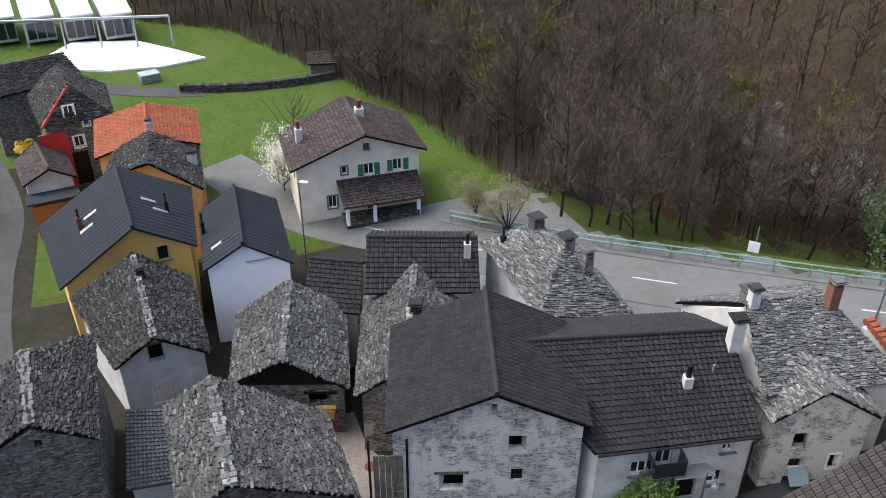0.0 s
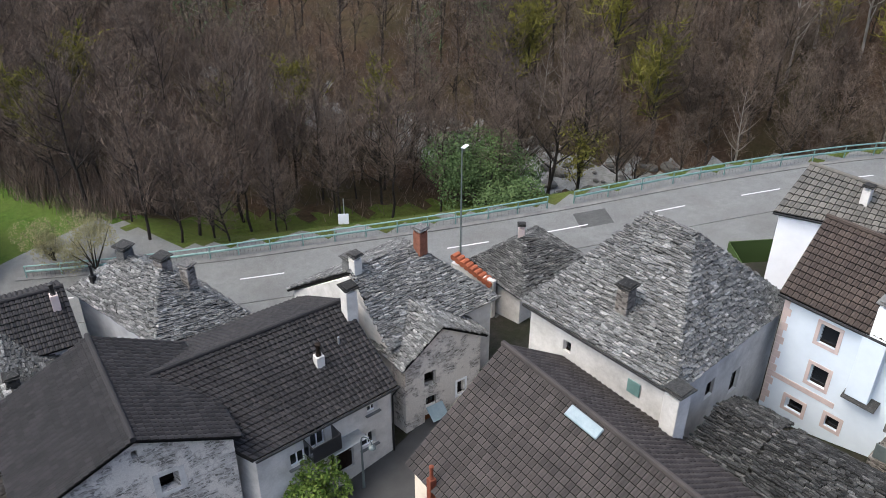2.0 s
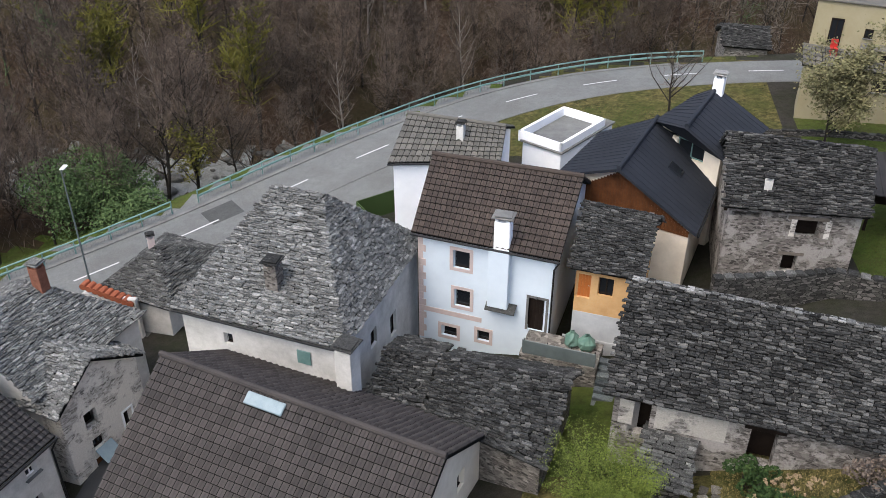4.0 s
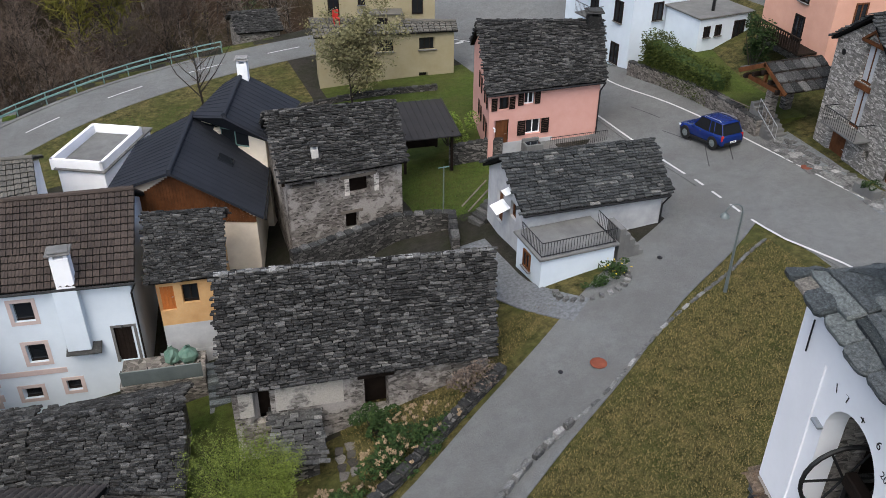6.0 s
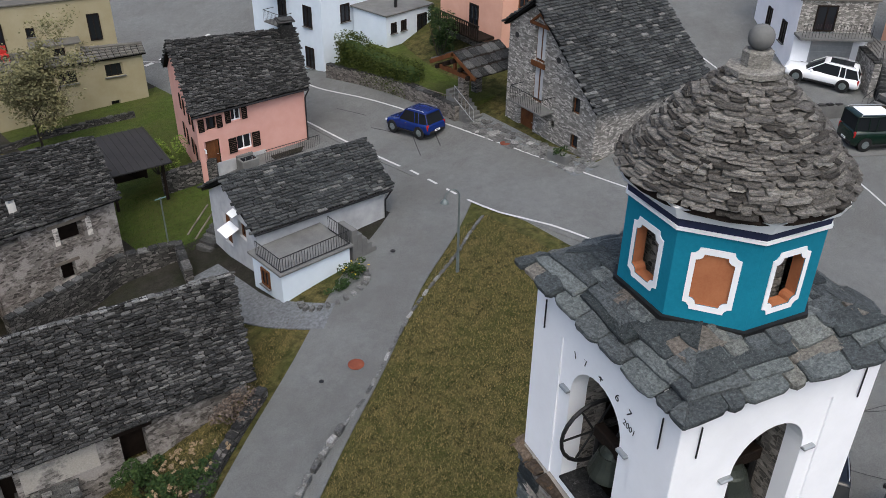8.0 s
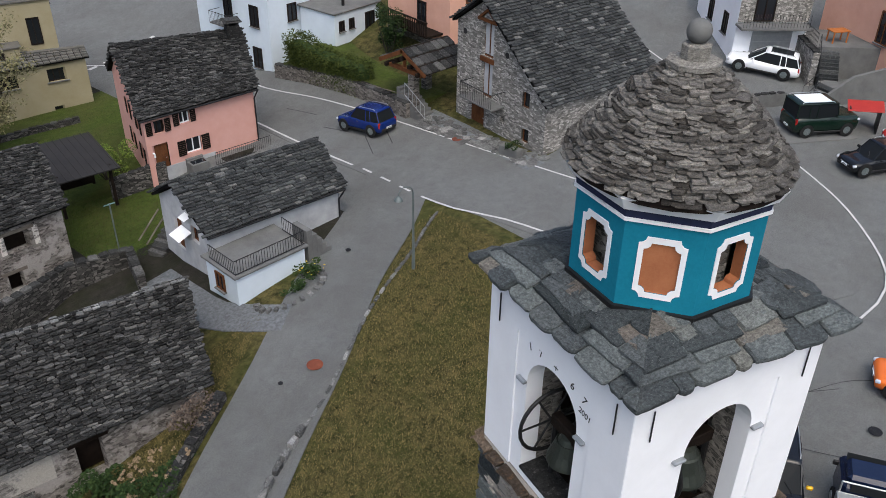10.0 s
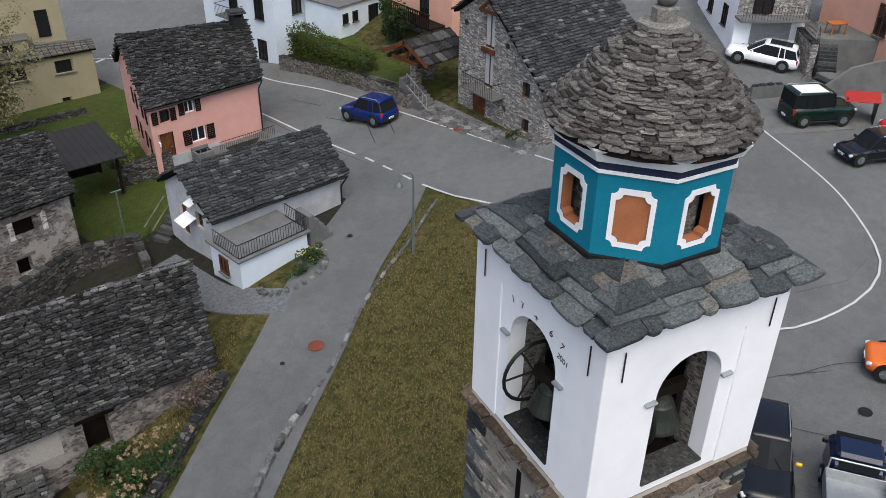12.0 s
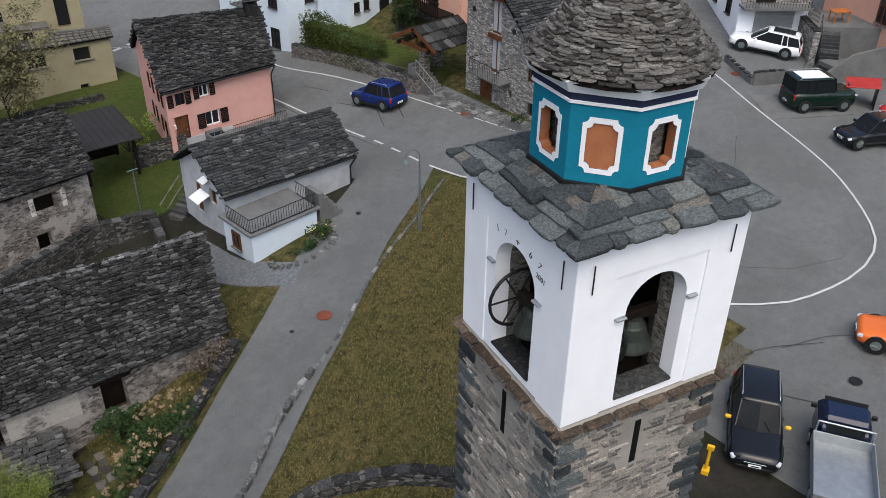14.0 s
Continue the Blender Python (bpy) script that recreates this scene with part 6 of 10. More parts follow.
# ---- walls, gardens and further buildings ----
def block_house(name, label, x0, y0, yaw, sx, sy, base, top, wall, flat=None, category="house"):
    """A plain block with a flat roof; the low corner stands at x0, y0."""
    t = thing(name, label, category, (x0, y0, base))
    m = pose(x0, y0, base, 0, 0, yaw)
    h = top - base
    bm = bmesh.new()
    add_box(bm, m @ pose(sx / 2, sy / 2, h / 2 - 0.5), sx, sy, h + 1.0, 0.02)
    part("wall", bm, wall, t)
    if flat:
        bm = bmesh.new()
        add_box(bm, m @ pose(sx / 2, sy / 2, h + 0.06), sx + 0.3, sy + 0.3, 0.12, 0.02)
        part("roof", bm, flat, t)
    return t, m


def face_window(t, m, x, z, w, h, frame_mat, side="front", depth=0.0, shutters=None, sill=True):
    """A framed window set in a wall; front looks along -y of m, end along -x."""
    f = m @ (pose(x, -depth, z) if side == "front" else pose(-depth, x, z, 0, 0, -90))
    bm = bmesh.new()
    lattice(bm, f, [-w / 2 - 0.04, -w / 2 + 0.04, -0.03, 0.03, w / 2 - 0.04, w / 2 + 0.04], [-0.04, 0.04, h - 0.04, h + 0.04], -0.07, 0.01)
    win = part("window", bm, frame_mat, t)
    box_part("pane", f @ pose(0, -0.01, h / 2), (w, 0.03, h), glass, win, 0)
    if sill:
        box_part("sill", f @ pose(0, -0.08, -0.06), (w + 0.2, 0.18, 0.06), concrete, win, 0.01)
    if shutters:
        for s in (-1, 1):
            box_part("shutter", f @ pose(s * w * 0.78, -0.04, h / 2), (w * 0.48, 0.04, h), shutters, win, 0.005)
    return win


def railing(label, points, h, mat, gap=0.14, name="railing", base=None):
    r = thing(name, label, "railing", points[0])
    pts = [Vector(p) for p in points]
    for z in (h, 0.08):
        tube_part("rail", [p + Vector((0, 0, z)) for p in pts], 0.022, mat, r, 6)
    for a, b in zip(pts, pts[1:]):
        n = max(2, int((b - a).length / gap))
        for k in range(n + 1):
            q = a.lerp(b, k / n)
            tube_part("baluster", [q + Vector((0, 0, 0.04)), q + Vector((0, 0, h))], 0.011, mat, r, 4)
    return r


def stone_wall(label, points, height, thick, mat=None, name="garden_wall", cap=None, follow=True, top=None):
    """A wall along a line, with rough cap stones."""
    w = thing(name, label, "wall", (*points[0], ground_at(*points[0])), kind="structure")
    p, g = line_points(points, 1.0)
    verts, faces = [], []
    for (x, y), (gx, gy) in zip(p, g):
        z = ground_at(x, y)
        t = top if top is not None else z + height
        for s in (-1, 1):
            u, v = x - gy * s * thick / 2, y + gx * s * thick / 2
            verts += [(u, v, z - 0.8), (u, v, t)]
    for k in range(len(p) - 1):
        a, b = 4 * k, 4 * k + 4
        faces += [(a, b, b + 1, a + 1), (a + 2, a + 3, b + 3, b + 2), (a + 1, b + 1, b + 3, a + 3)]
    faces += [(0, 1, 3, 2), tuple(4 * (len(p) - 1) + k for k in (0, 2, 3, 1))]
    joined("masonry", verts, faces, mat or wall_dry, w)
    rnd = random.Random(len(points) + int(points[0][0] * 7))
    meshes = STONES["dark"][0]
    q, h = line_points(points, 0.45)
    for (x, y), (gx, gy) in zip(q[:-1], h):
        z = top if top is not None else ground_at(x, y) + height
        ob = new("cap_stone", rnd.choice(meshes))
        ob.matrix_basis = pose(x + gx * 0.22, y + gy * 0.22, z - 0.01, rnd.uniform(-3, 3), rnd.uniform(-3, 3), math.degrees(math.atan2(gy, gx)) + rnd.uniform(-5, 5)) @ Matrix.Diagonal((0.47, thick * 1.15, rnd.uniform(0.06, 0.11), 1))
        under(ob, w)
    return w


# annex of the small white house, with a roof terrace
annex, m = block_house("annex", "whitewashed annex with a railed roof terrace", 14.95, 28.2, 1.5, 3.7, 2.4, -0.4, 1.25, plaster_blue, concrete, "annex")
face_window(annex, m, 1.3, 0.5, 0.6, 0.8, wood_brown, "end")
railing("black iron railing on the annex terrace", [(14.9, 30.2, 1.35), (14.95, 28.2, 1.35), (18.65, 28.3, 1.35), (18.65, 30.0, 1.35)], 0.75, metal_dark)
stairs = thing("steps", "concrete outdoor steps beside the annex", "steps", (19.2, 28.6, 0))
for k in range(6):
    box_part("step", pose(19.0 + 0.26 * k, 28.9, 1.0 - 0.17 * k, 0, 0, 1.5), (0.3, 1.1, 1.9 - 0.3 * k), concrete, stairs, 0.01)
bed = thing("flower_bed", "flower bed with brown mulch and stone edge", "flower bed", (17.2, 27.0, -0.2))
bm = bmesh.new()
add_lathe(bm, (17.0, 27.2, -0.35), ((1.3, 0), (1.25, 0.28), (0.9, 0.34)), 14)
part("soil", bm, litter, bed)
for a in np.linspace(-0.3, 3.6, 16):
    x, y = 17.0 - 1.35 * math.cos(a) * 1.25, 27.2 - 1.0 * math.sin(a) * 1.0
    ob = new("edge_stone", STONES["pale"][0][int(a * 5) % 10])
    ob.matrix_basis = pose(x, y, ground_at(x, y), 0, 0, a * 50) @ Matrix.Diagonal((0.32, 0.2, 0.16, 1))
    under(ob, bed)

_m = house_pink.place("a", 0.7, -1.0)
railing("dark iron railing before the pink house", [_m @ Vector((x, -1.4, 0)) for x in (-1.6, 0.3, 2.2)], 0.85, metal_dark, 0.13)
st = thing("steps", "rough stone steps in the yard with a wooden rail", "steps", (15.6, 36.6, -1.4))
for k in range(5):
    box_part("step", pose(15.2 + 0.26 * k, 36.3 + 0.1 * k, ground_at(15.2 + 0.26 * k, 36.3 + 0.1 * k) + 0.1 + 0.14 * k, 0, 0, 20), (0.34, 1.0, 0.3), slab_mid, st, 0.02)
for s in (0.0, 0.9):
    tube_part("handrail", [(14.9, 36.7 + s, ground_at(14.9, 36.7 + s) + 0.7), (16.5, 37.3 + s, ground_at(16.5, 37.3 + s) + 1.6)], 0.045, wood_grey, st, 6)
# yards between the houses
stone_wall("low rubble wall before the empty house", ((5.3, 35.6), (8.2, 36.5), (11.0, 37.4)), 1.0, 0.4, top=-0.8)
stone_wall("rubble wall round the small yard behind the barn", ((11.0, 37.4), (12.6, 37.1), (14.0, 36.8)), 1.0, 0.4, top=-0.75)
stone_wall("rubble wall beside the path to the small house", ((14.0, 36.8), (13.6, 35.4), (13.2, 34.0)), 1.0, 0.4, top=-0.7)
stone_wall("grey garden wall beside the lawn", ((16.8, 44.8), (18.8, 44.2), (19.8, 43.6)), 1.3, 0.35)
stone_wall("dry-stone wall along the side road", ((3.2, 19.4), (6.6, 21.2), (9.6, 23.0), (11.4, 24.0)), 0.45, 0.4)
stone_wall("curved low wall beside the tower lawn", ((5.6, 15.0), (8.6, 15.2), (11.2, 13.6), (13.0, 11.4)), 0.5, 0.4)
stone_wall("roadside rubble retaining wall below the hedge", ((33.1, 51.4), (33.3, 47.4), (33.35, 43.6), (33.2, 40.0), (33.0, 37.0)), 0.95, 0.5, wall_rubble)
stone_wall("garden wall beneath the yellow house", ((9.8, 60.4), (15, 60.2), (21, 58.8)), 0.4, 0.3)
stone_wall("long dry-stone terrace wall on the meadow", ((-94.5, 2.5), (-93, 8), (-92.5, 14), (-93, 20)), 0.8, 0.6)
box_part("raised_garden", pose(37.0, 43.6, 0.2, 0, 0, -4), (7.0, 13.0, 2.4), grass_green, thing("raised_garden", "raised garden terrace with grass above the road", "garden", (36.6, 43, 0), kind="structure"))
hedge = thing("hedge", "clipped dark green hedge on the retaining wall", "hedge", (33.6, 46.2, 1.8))
_hr = random.Random(12)
_v, _f = [], []
for k in range(14000):
    py_ = _hr.uniform(42.0, 50.6)
    top = 2.55 + 0.25 * math.sin(py_ * 2.1) * math.cos(py_ * 0.9) + (0.35 if py_ > 49 else 0)
    px_, pz = _hr.uniform(33.1, 34.7), _hr.uniform(-0.1, top)
    if 33.35 < px_ < 34.5 and pz < top - 0.3 and 42.3 < py_ < 50.3:
        px_ = _hr.choice((33.2, 34.6)) + _hr.uniform(-0.16, 0.16)
    u = Vector((_hr.uniform(-1, 1), _hr.uniform(-1, 1), _hr.uniform(-0.6, 0.6))).normalized()
    w = u.cross(Vector((_hr.uniform(-1, 1), _hr.uniform(-1, 1), 1))).normalized()
    p = Vector((px_, py_, pz))
    b = len(_v)
    _v += [tuple(p - u * 0.08), tuple(p + w * 0.05), tuple(p + u * 0.08), tuple(p - w * 0.05)]
    _f.append((b, b + 1, b + 2, b + 3))
joined("leaves", _v, _f, leaf_hedge, hedge)
box_part("leafy_core", pose(33.9, 46.3, 1.1, 0, 0, 0), (1.1, 8.0, 2.2), leaf_dark, hedge, 0.2)
railing("weathered wooden fence on the garden terrace", [(33.35, 41.8, 0.6), (33.25, 39.6, 0.85), (33.1, 37.4, 1.15)], 0.9, wood_grey, 1.1, "fence")

# roofed entrance beside the rubble house
porch = thing("porch", "roofed stone entrance with heavy dark beams", "porch", (34.6, 37.4, 1.2))
for x, y in ((33.4, 37.0), (36.0, 38.6)):
    box_part("pillar", pose(x, y, 2.2), (0.5, 0.5, 3.0), wall_rubble, porch)
bm = bmesh.new()
for s in (-1, 1):
    add_box(bm, pose(34.9, 37.6 + s * 1.0, 4.35, -s * 26, 0, 0), 3.9, 2.4, 0.14, 0.02)
roof = part("roof", bm, wood_and_shade_dark, porch, "dark boarded gable roof")
for s in (-1, 1):
    for k in range(7):
        for j in range(3):
            ob = new("slab", STONES["black"][0][(3 * k + j) % 12])
            ob.matrix_basis = pose(33.25 + 0.55 * k, 37.6, 0) @ pose(0, s * (0.4 + 0.72 * j), 4.72 - 0.35 * j, -s * (22 + k % 3), 0, 4 * (k % 3) - 4) @ Matrix.Diagonal((0.56, 0.78, 0.05, 1))
            under(ob, porch)
for y in (36.2, 36.9, 37.6, 38.3, 39.0):
    box_part("beam", pose(34.9, y, 4.62 - abs(y - 37.6) * 0.49 - 0.28), (4.1, 0.2, 0.24), wood_and_shade_dark, porch)
for x in (33.2, 36.4):
    box_part("cross_beam", pose(x, 37.6, 3.62), (0.24, 3.2, 0.26), wood_brown, porch)
    box_part("king_post", pose(x, 37.6, 4.1), (0.18, 0.18, 0.8), wood_brown, porch)
for s in (-1, 1):
    box_part("barge_board", pose(32.98, 37.6 + s * 1.0, 4.28, -s * 26, 0, 0), (0.07, 2.45, 0.26), wood_brown, porch)
steps = thing("steps", "grey stone steps with a steel handrail", "steps", (34.2, 36.0, 1.2))
for k in range(8):
    box_part("step", pose(33.6 + 0.02 * k, 36.2 + 0.28 * k, 0.7 + 0.09 * k), (1.2, 0.3, 0.7 + 0.18 * k), concrete, steps, 0.01)
railing("grey steel handrail at the stone steps", [(33.0, 35.6, 1.0), (33.0, 37.4, 2.0)], 0.85, metal_grey, 0.4)
planter = thing("planter", "rough stone planter with low plants", "planter", (33.2, 28.6, 1.0))
box_part("trough", pose(33.0, 28.6, ground_at(33.0, 28.6) + 0.3, 0, 0, 95), (1.3, 0.5, 0.55), concrete, planter, 0.03)

# blue-white house with balconies above the bend
blue, m = block_house("house", "tall white house with small iron balconies", 33.4, 52.4, 6, 7.0, 8.5, -1.2, 7.0, plaster_blue, tile_grey)
for z in (0.8, 3.9):
    face_window(blue, m, 2.2, z, 0.8, 1.25, wood_and_shade_dark)
    for x in (1.6, 4.6):
        face_window(blue, m, x, z - 0.3, 0.9, 1.5, wood_and_shade_dark, "end")
for z in (3.3, 5.9):
    bal = box_part("balcony", m @ pose(-0.5, 4.6, z), (1.0, 2.2, 0.12), concrete, blue)
    tube_part("balcony_rail", [m @ Vector((0, 3.5, z + 0.9)), m @ Vector((-1.0, 3.5, z + 0.9)), m @ Vector((-1.0, 5.7, z + 0.9)), m @ Vector((0, 5.7, z + 0.9))], 0.025, metal_dark, bal, 6)
    for k in range(14):
        tube_part("baluster", [m @ Vector((-1.0, 3.5 + 2.2 * k / 13, z)), m @ Vector((-1.0, 3.5 + 2.2 * k / 13, z + 0.9))], 0.012, metal_dark, bal, 4)
garage, m = block_house("annex", "low white annex with a concrete roof edge", 36.6, 48.9, 6, 4.6, 3.6, 1.0, 3.7, plaster_blue, concrete, "annex")
for x in (0.7, 1.7):
    face_window(garage, m, x, 1.4, 0.45, 0.7, wood_and_shade_dark)
face_window(garage, m, 3.6, 0.7, 0.9, 1.5, wood_and_shade_dark)
tube_part("flue", [m @ Vector((1.9, 1.0, 2.6)), m @ Vector((1.9, 1.0, 4.6))], 0.12, metal_dark, garage)
# salmon house behind the rubble house
salmon, m = block_house("house", "salmon pink house with a wooden balcony", 39.6, 40.2, -5, 8.0, 7.0, 2.2, 9.0, plaster_salmon, tile_brown)
face_window(salmon, m, 1.8, 3.4, 0.8, 1.2, wood_brown)
face_window(salmon, m, 3.0, 1.2, 0.9, 1.9, wood_and_shade_dark, "end")
face_window(salmon, m, 3.0, 4.0, 0.9, 1.9, wood_and_shade_dark, "end")
bal = box_part("balcony", m @ pose(-0.7, 3.2, 1.4), (1.4, 5.0, 0.14), wood_and_shade_dark, salmon)
for k in range(20):
    box_part("baluster", m @ pose(-1.38, 0.8 + 0.25 * k, 1.9), (0.05, 0.1, 0.9), wood_and_shade_dark, bal, 0)
box_part("handrail", m @ pose(-1.38, 3.2, 2.38), (0.1, 5.0, 0.08), wood_and_shade_dark, bal, 0)
box_part("stone_base", m @ pose(4, 3.5, -0.2), (8.1, 7.1, 2.0), wall_rubble, salmon)
logs = thing("woodpile", "stack of split orange firewood under the balcony", "woodpile", (38.2, 41.8, 2))
_lr = random.Random(6)
for k in range(60):
    x, z = _lr.uniform(0, 2.2), _lr.uniform(0, 0.9)
    tube_part("log", [(37.4 + x, 41.6, 2.0 + z), (37.5 + x, 42.0, 2.0 + z)], _lr.uniform(0.06, 0.1), wood_orange, logs, 6)

# the yellow house's upper storey
upper, m = block_house("house", "upper storey of the pale yellow house", 13.4, 66.6, -13.5, 9.6, 6.0, -3.5, 4.2, plaster_lemon, tile_grey)
for x in (1.6, 8.2):
    face_window(upper, m, x, 4.6, 0.8, 1.9, wood_and_shade_dark, sill=False)
face_window(upper, m, 3.8, 5.4, 0.5, 0.6, wood_and_shade_dark)
dorm, m2 = block_house("dormer", "low dormer with a slate roof on the yellow house", 16.6, 64.5, -13.5, 3.2, 1.6, 0.3, 1.4, plaster_lemon, tile_grey, "dormer")
face_window(dorm, m2, 1.7, 0.45, 0.8, 0.4, wood_and_shade_dark, sill=False)
chair = thing("chair", "small red chair on the lean-to roof", "chair", (14.9, 65.4, 0.9))
box_part("seat", pose(14.9, 65.2, 1.15), (0.5, 0.5, 0.06), paint_red, chair)
box_part("backrest", pose(14.9, 65.45, 1.45), (0.5, 0.06, 0.6), paint_red, chair)
for sx in (-1, 1):
    for sy in (-1, 1):
        box_part("leg", pose(14.9 + sx * 0.2, 65.2 + sy * 0.2, 0.9), (0.05, 0.05, 0.5), paint_red, chair, 0)

# small buildings behind
h = House("shed", "stone hut with a slab roof beside the upper road", ((8.6, 82.0), (12.8, 81.8), (8.8, 79.6), (13.0, 79.4), (8.4, 84.4), (12.6, 84.2)), -2.6, -3.9, -3.9, -5.0, wall_rubble, "shed")
h.walls().roof("stone", "dark", ())
canopy = thing("shed", "open timber shed with a brown metal roof", "shed", (15.4, 45.6, -1.8))
for x, y in ((13.8, 44.2), (16.6, 43.8), (13.9, 47.6), (16.8, 47.2)):
    box_part("post", pose(x, y, -0.8, 0, 0, -5), (0.16, 0.16, 2.6), wood_and_shade_dark, canopy)
bm = bmesh.new()
add_box(bm, pose(15.3, 45.7, 0.6, 6, 0, -5), 3.8, 4.6, 0.08, 0.01)
sheet = part("roof", bm, tile_black, canopy)
for k in range(10):
    box_part("seam", pose(15.3, 45.7, 0.6, 6, 0, -5) @ pose(-1.8 + 0.4 * k, 0, 0.06), (0.05, 4.6, 0.05), tile_black, sheet, 0)
box_part("back_wall", pose(15.4, 47.3, -0.8, 0, 0, -5), (3.0, 0.1, 2.4), wood_and_shade_dark, canopy)
terrace, m = block_house("terrace", "white walled roof terrace beside the metal roof", -3.2, 50.6, 62, 6.4, 3.0, -5.0, -2.3, plaster_white, concrete, "terrace")
for sx, sy, lx, ly in ((2.7, 0.1, 5.4, 0.2), (2.7, 3.3, 5.4, 0.2), (5.3, 1.7, 0.2, 3.4), (0.1, 1.7, 0.2, 3.4)):
    box_part("parapet", m @ pose(sx, sy, 3.0), (lx, ly, 0.75), plaster_white, terrace)
# netted garden by the road
net = thing("fence", "dark green netting fence round a roadside garden", "fence", (-14, 46.6, -6))
for a, b in (((-15.4, 45.4), (-12.4, 48.6)), ((-12.4, 48.6), (-11.0, 47.2)), ((-15.4, 45.4), (-13.8, 43.6))):
    d = (b[0] - a[0], b[1] - a[1])
    box_part("panel", pose((a[0] + b[0]) / 2, (a[1] + b[1]) / 2, -5.2, 0, 0, math.degrees(math.atan2(d[1], d[0]))), (math.hypot(*d), 0.06, 1.6), leaf_dark, net, 0)

# terrace before the quoined and ochre houses
ter = thing("terrace", "raised terrace with grey sheet railing before the ochre house", "terrace", (0, 32.2, -4.6), kind="structure")
bm = bmesh.new()
add_box(bm, pose(-1.3, 32.1, -4.4, 0, 0, -7), 3.6, 1.9, 2.0, 0.02)
part("slab", bm, wall_rubble, ter)
box_part("railing_sheet", pose(-1.4, 31.2, -3.0, 0, 0, -7), (3.4, 0.05, 0.75), metal_lamp, ter)
for k in range(4):
    tube_part("post", [(-3.0 + 1.08 * k, 31.42 - 0.13 * k, -3.5), (-3.0 + 1.08 * k, 31.42 - 0.13 * k, -2.55)], 0.03, metal_dark, ter, 6)
st = thing("steps", "narrow slate steps down to the garden", "steps", (1.9, 30.6, -4.6))
for k in range(9):
    box_part("step", pose(0.95 - 0.03 * k, 31.7 - 0.32 * k, -3.6 - 0.16 * k, 0, 0, -6), (0.95, 0.36, 0.3), slab_tower, st, 0.015)
for k, (x, y, s) in enumerate(((-0.9, 32.5, 0.34), (-0.2, 32.35, 0.38))):
    sack = thing("sack", "bulging green garden-waste sack on the terrace", "sack", (x, y, -3.4))
    bm = bmesh.new()
    add_lathe(bm, (x, y, -3.4), ((s * 0.75, 0.0), (s * 1.05, 0.18), (s * 1.0, 0.42), (s * 0.62, 0.62), (s * 0.22, 0.7), (s * 0.3, 0.8)), 12)
    for v in bm.verts:
        v.co += Vector((random.Random(int(v.co.x * 900)).uniform(-0.07, 0.07), random.Random(int(v.co.y * 900 + v.co.z * 70)).uniform(-0.07, 0.07), 0))
    part("bag", bm, cloth_green, sack)
# flags and a slab-roofed hen house in the barn garden
_fl = thing("path", "worn brown stone flags set in the barn garden", "path", (5.0, 23.6, -3), kind="structure")
_flags = slab_meshes("paving_stone", slab_cone, 9, 4)
for k in range(8):
    x, y = 4.75 + 0.42 * (k % 2) - 0.06 * (k // 2), 24.1 - 0.5 * (k // 2)
    ob = new("paving_stone", _flags[k % 4])
    ob.matrix_basis = pose(x, y, ground_at(x, y) - 0.01, 0, 0, 12 * (k % 3) - 12) @ Matrix.Diagonal((0.42, 0.46, 0.06, 1))
    under(ob, _fl)
h = House("shed", "mossy slab-roofed garden shed", ((2.4, 25.2), (4.2, 24.9), (2.2, 23.4), (4.0, 23.1), (2.6, 26.2), (4.4, 25.9)), -1.5, -2.2, -1.9, -3.4, wall_dry, "shed")
h.walls().roof("stone", "mid", (0,), exposure=0.16, width=(0.22, 0.5))
dish = thing("satellite_dish", "grey satellite dish on a garden post", "satellite dish", (16.6, 37.2, -1.6))
bm = bmesh.new()
add_lathe(bm, (0, 0, 0), ((0.02, 0.0), (0.2, 0.04), (0.36, 0.12), (0.37, 0.13)), 20)
for v in bm.verts:
    v.co = pose(16.6, 37.2, 0.1, 66, 0, -20) @ v.co
part("bowl", bm, metal_grey, dish)
tube_part("mast", [(16.6, 37.3, -1.9), (16.6, 37.3, 0.1)], 0.04, metal_grey, dish)
pole = thing("post", "grey steel clothes-line post on the lawn", "post", (14.2, 38.6, -2))
tube_part("mast", [(14.2, 38.6, -2.2), (14.2, 38.6, 1.0)], 0.04, metal_lamp, pole)
tube_part("cross_arm", [(13.9, 38.6, 0.95), (14.5, 38.6, 0.95)], 0.03, metal_green, pole)
fire = thing("hydrant", "red fire hydrant on the cobbled lane", "hydrant", (-35.1, 6.1, -10))
bm = bmesh.new()
add_lathe(bm, (-35.1, 6.1, ground_at(-35.1, 6.1)), ((0.13, 0.0), (0.12, 0.6), (0.16, 0.65), (0.15, 0.8), (0.04, 0.92)), 12)
part("barrel", bm, paint_red, fire)
for s in (-1, 1):
    tube_part("nozzle", [(-35.1, 6.1, ground_at(-35.1, 6.1) + 0.55), (-35.1, 6.1 + s * 0.24, ground_at(-35.1, 6.1) + 0.55)], 0.06, paint_red, fire)
sign = thing("road_sign", "small white notice board behind the guard rail", "sign", (-42.2, 38.8, -11))
tube_part("mast", [(-42.2, 38.8, -13), (-42.2, 38.8, -8.2)], 0.04, metal_grey, sign)
box_part("board", pose(-42.2, 38.7, -9.9, 0, 0, 45), (0.8, 0.05, 0.9), trim_white, sign)

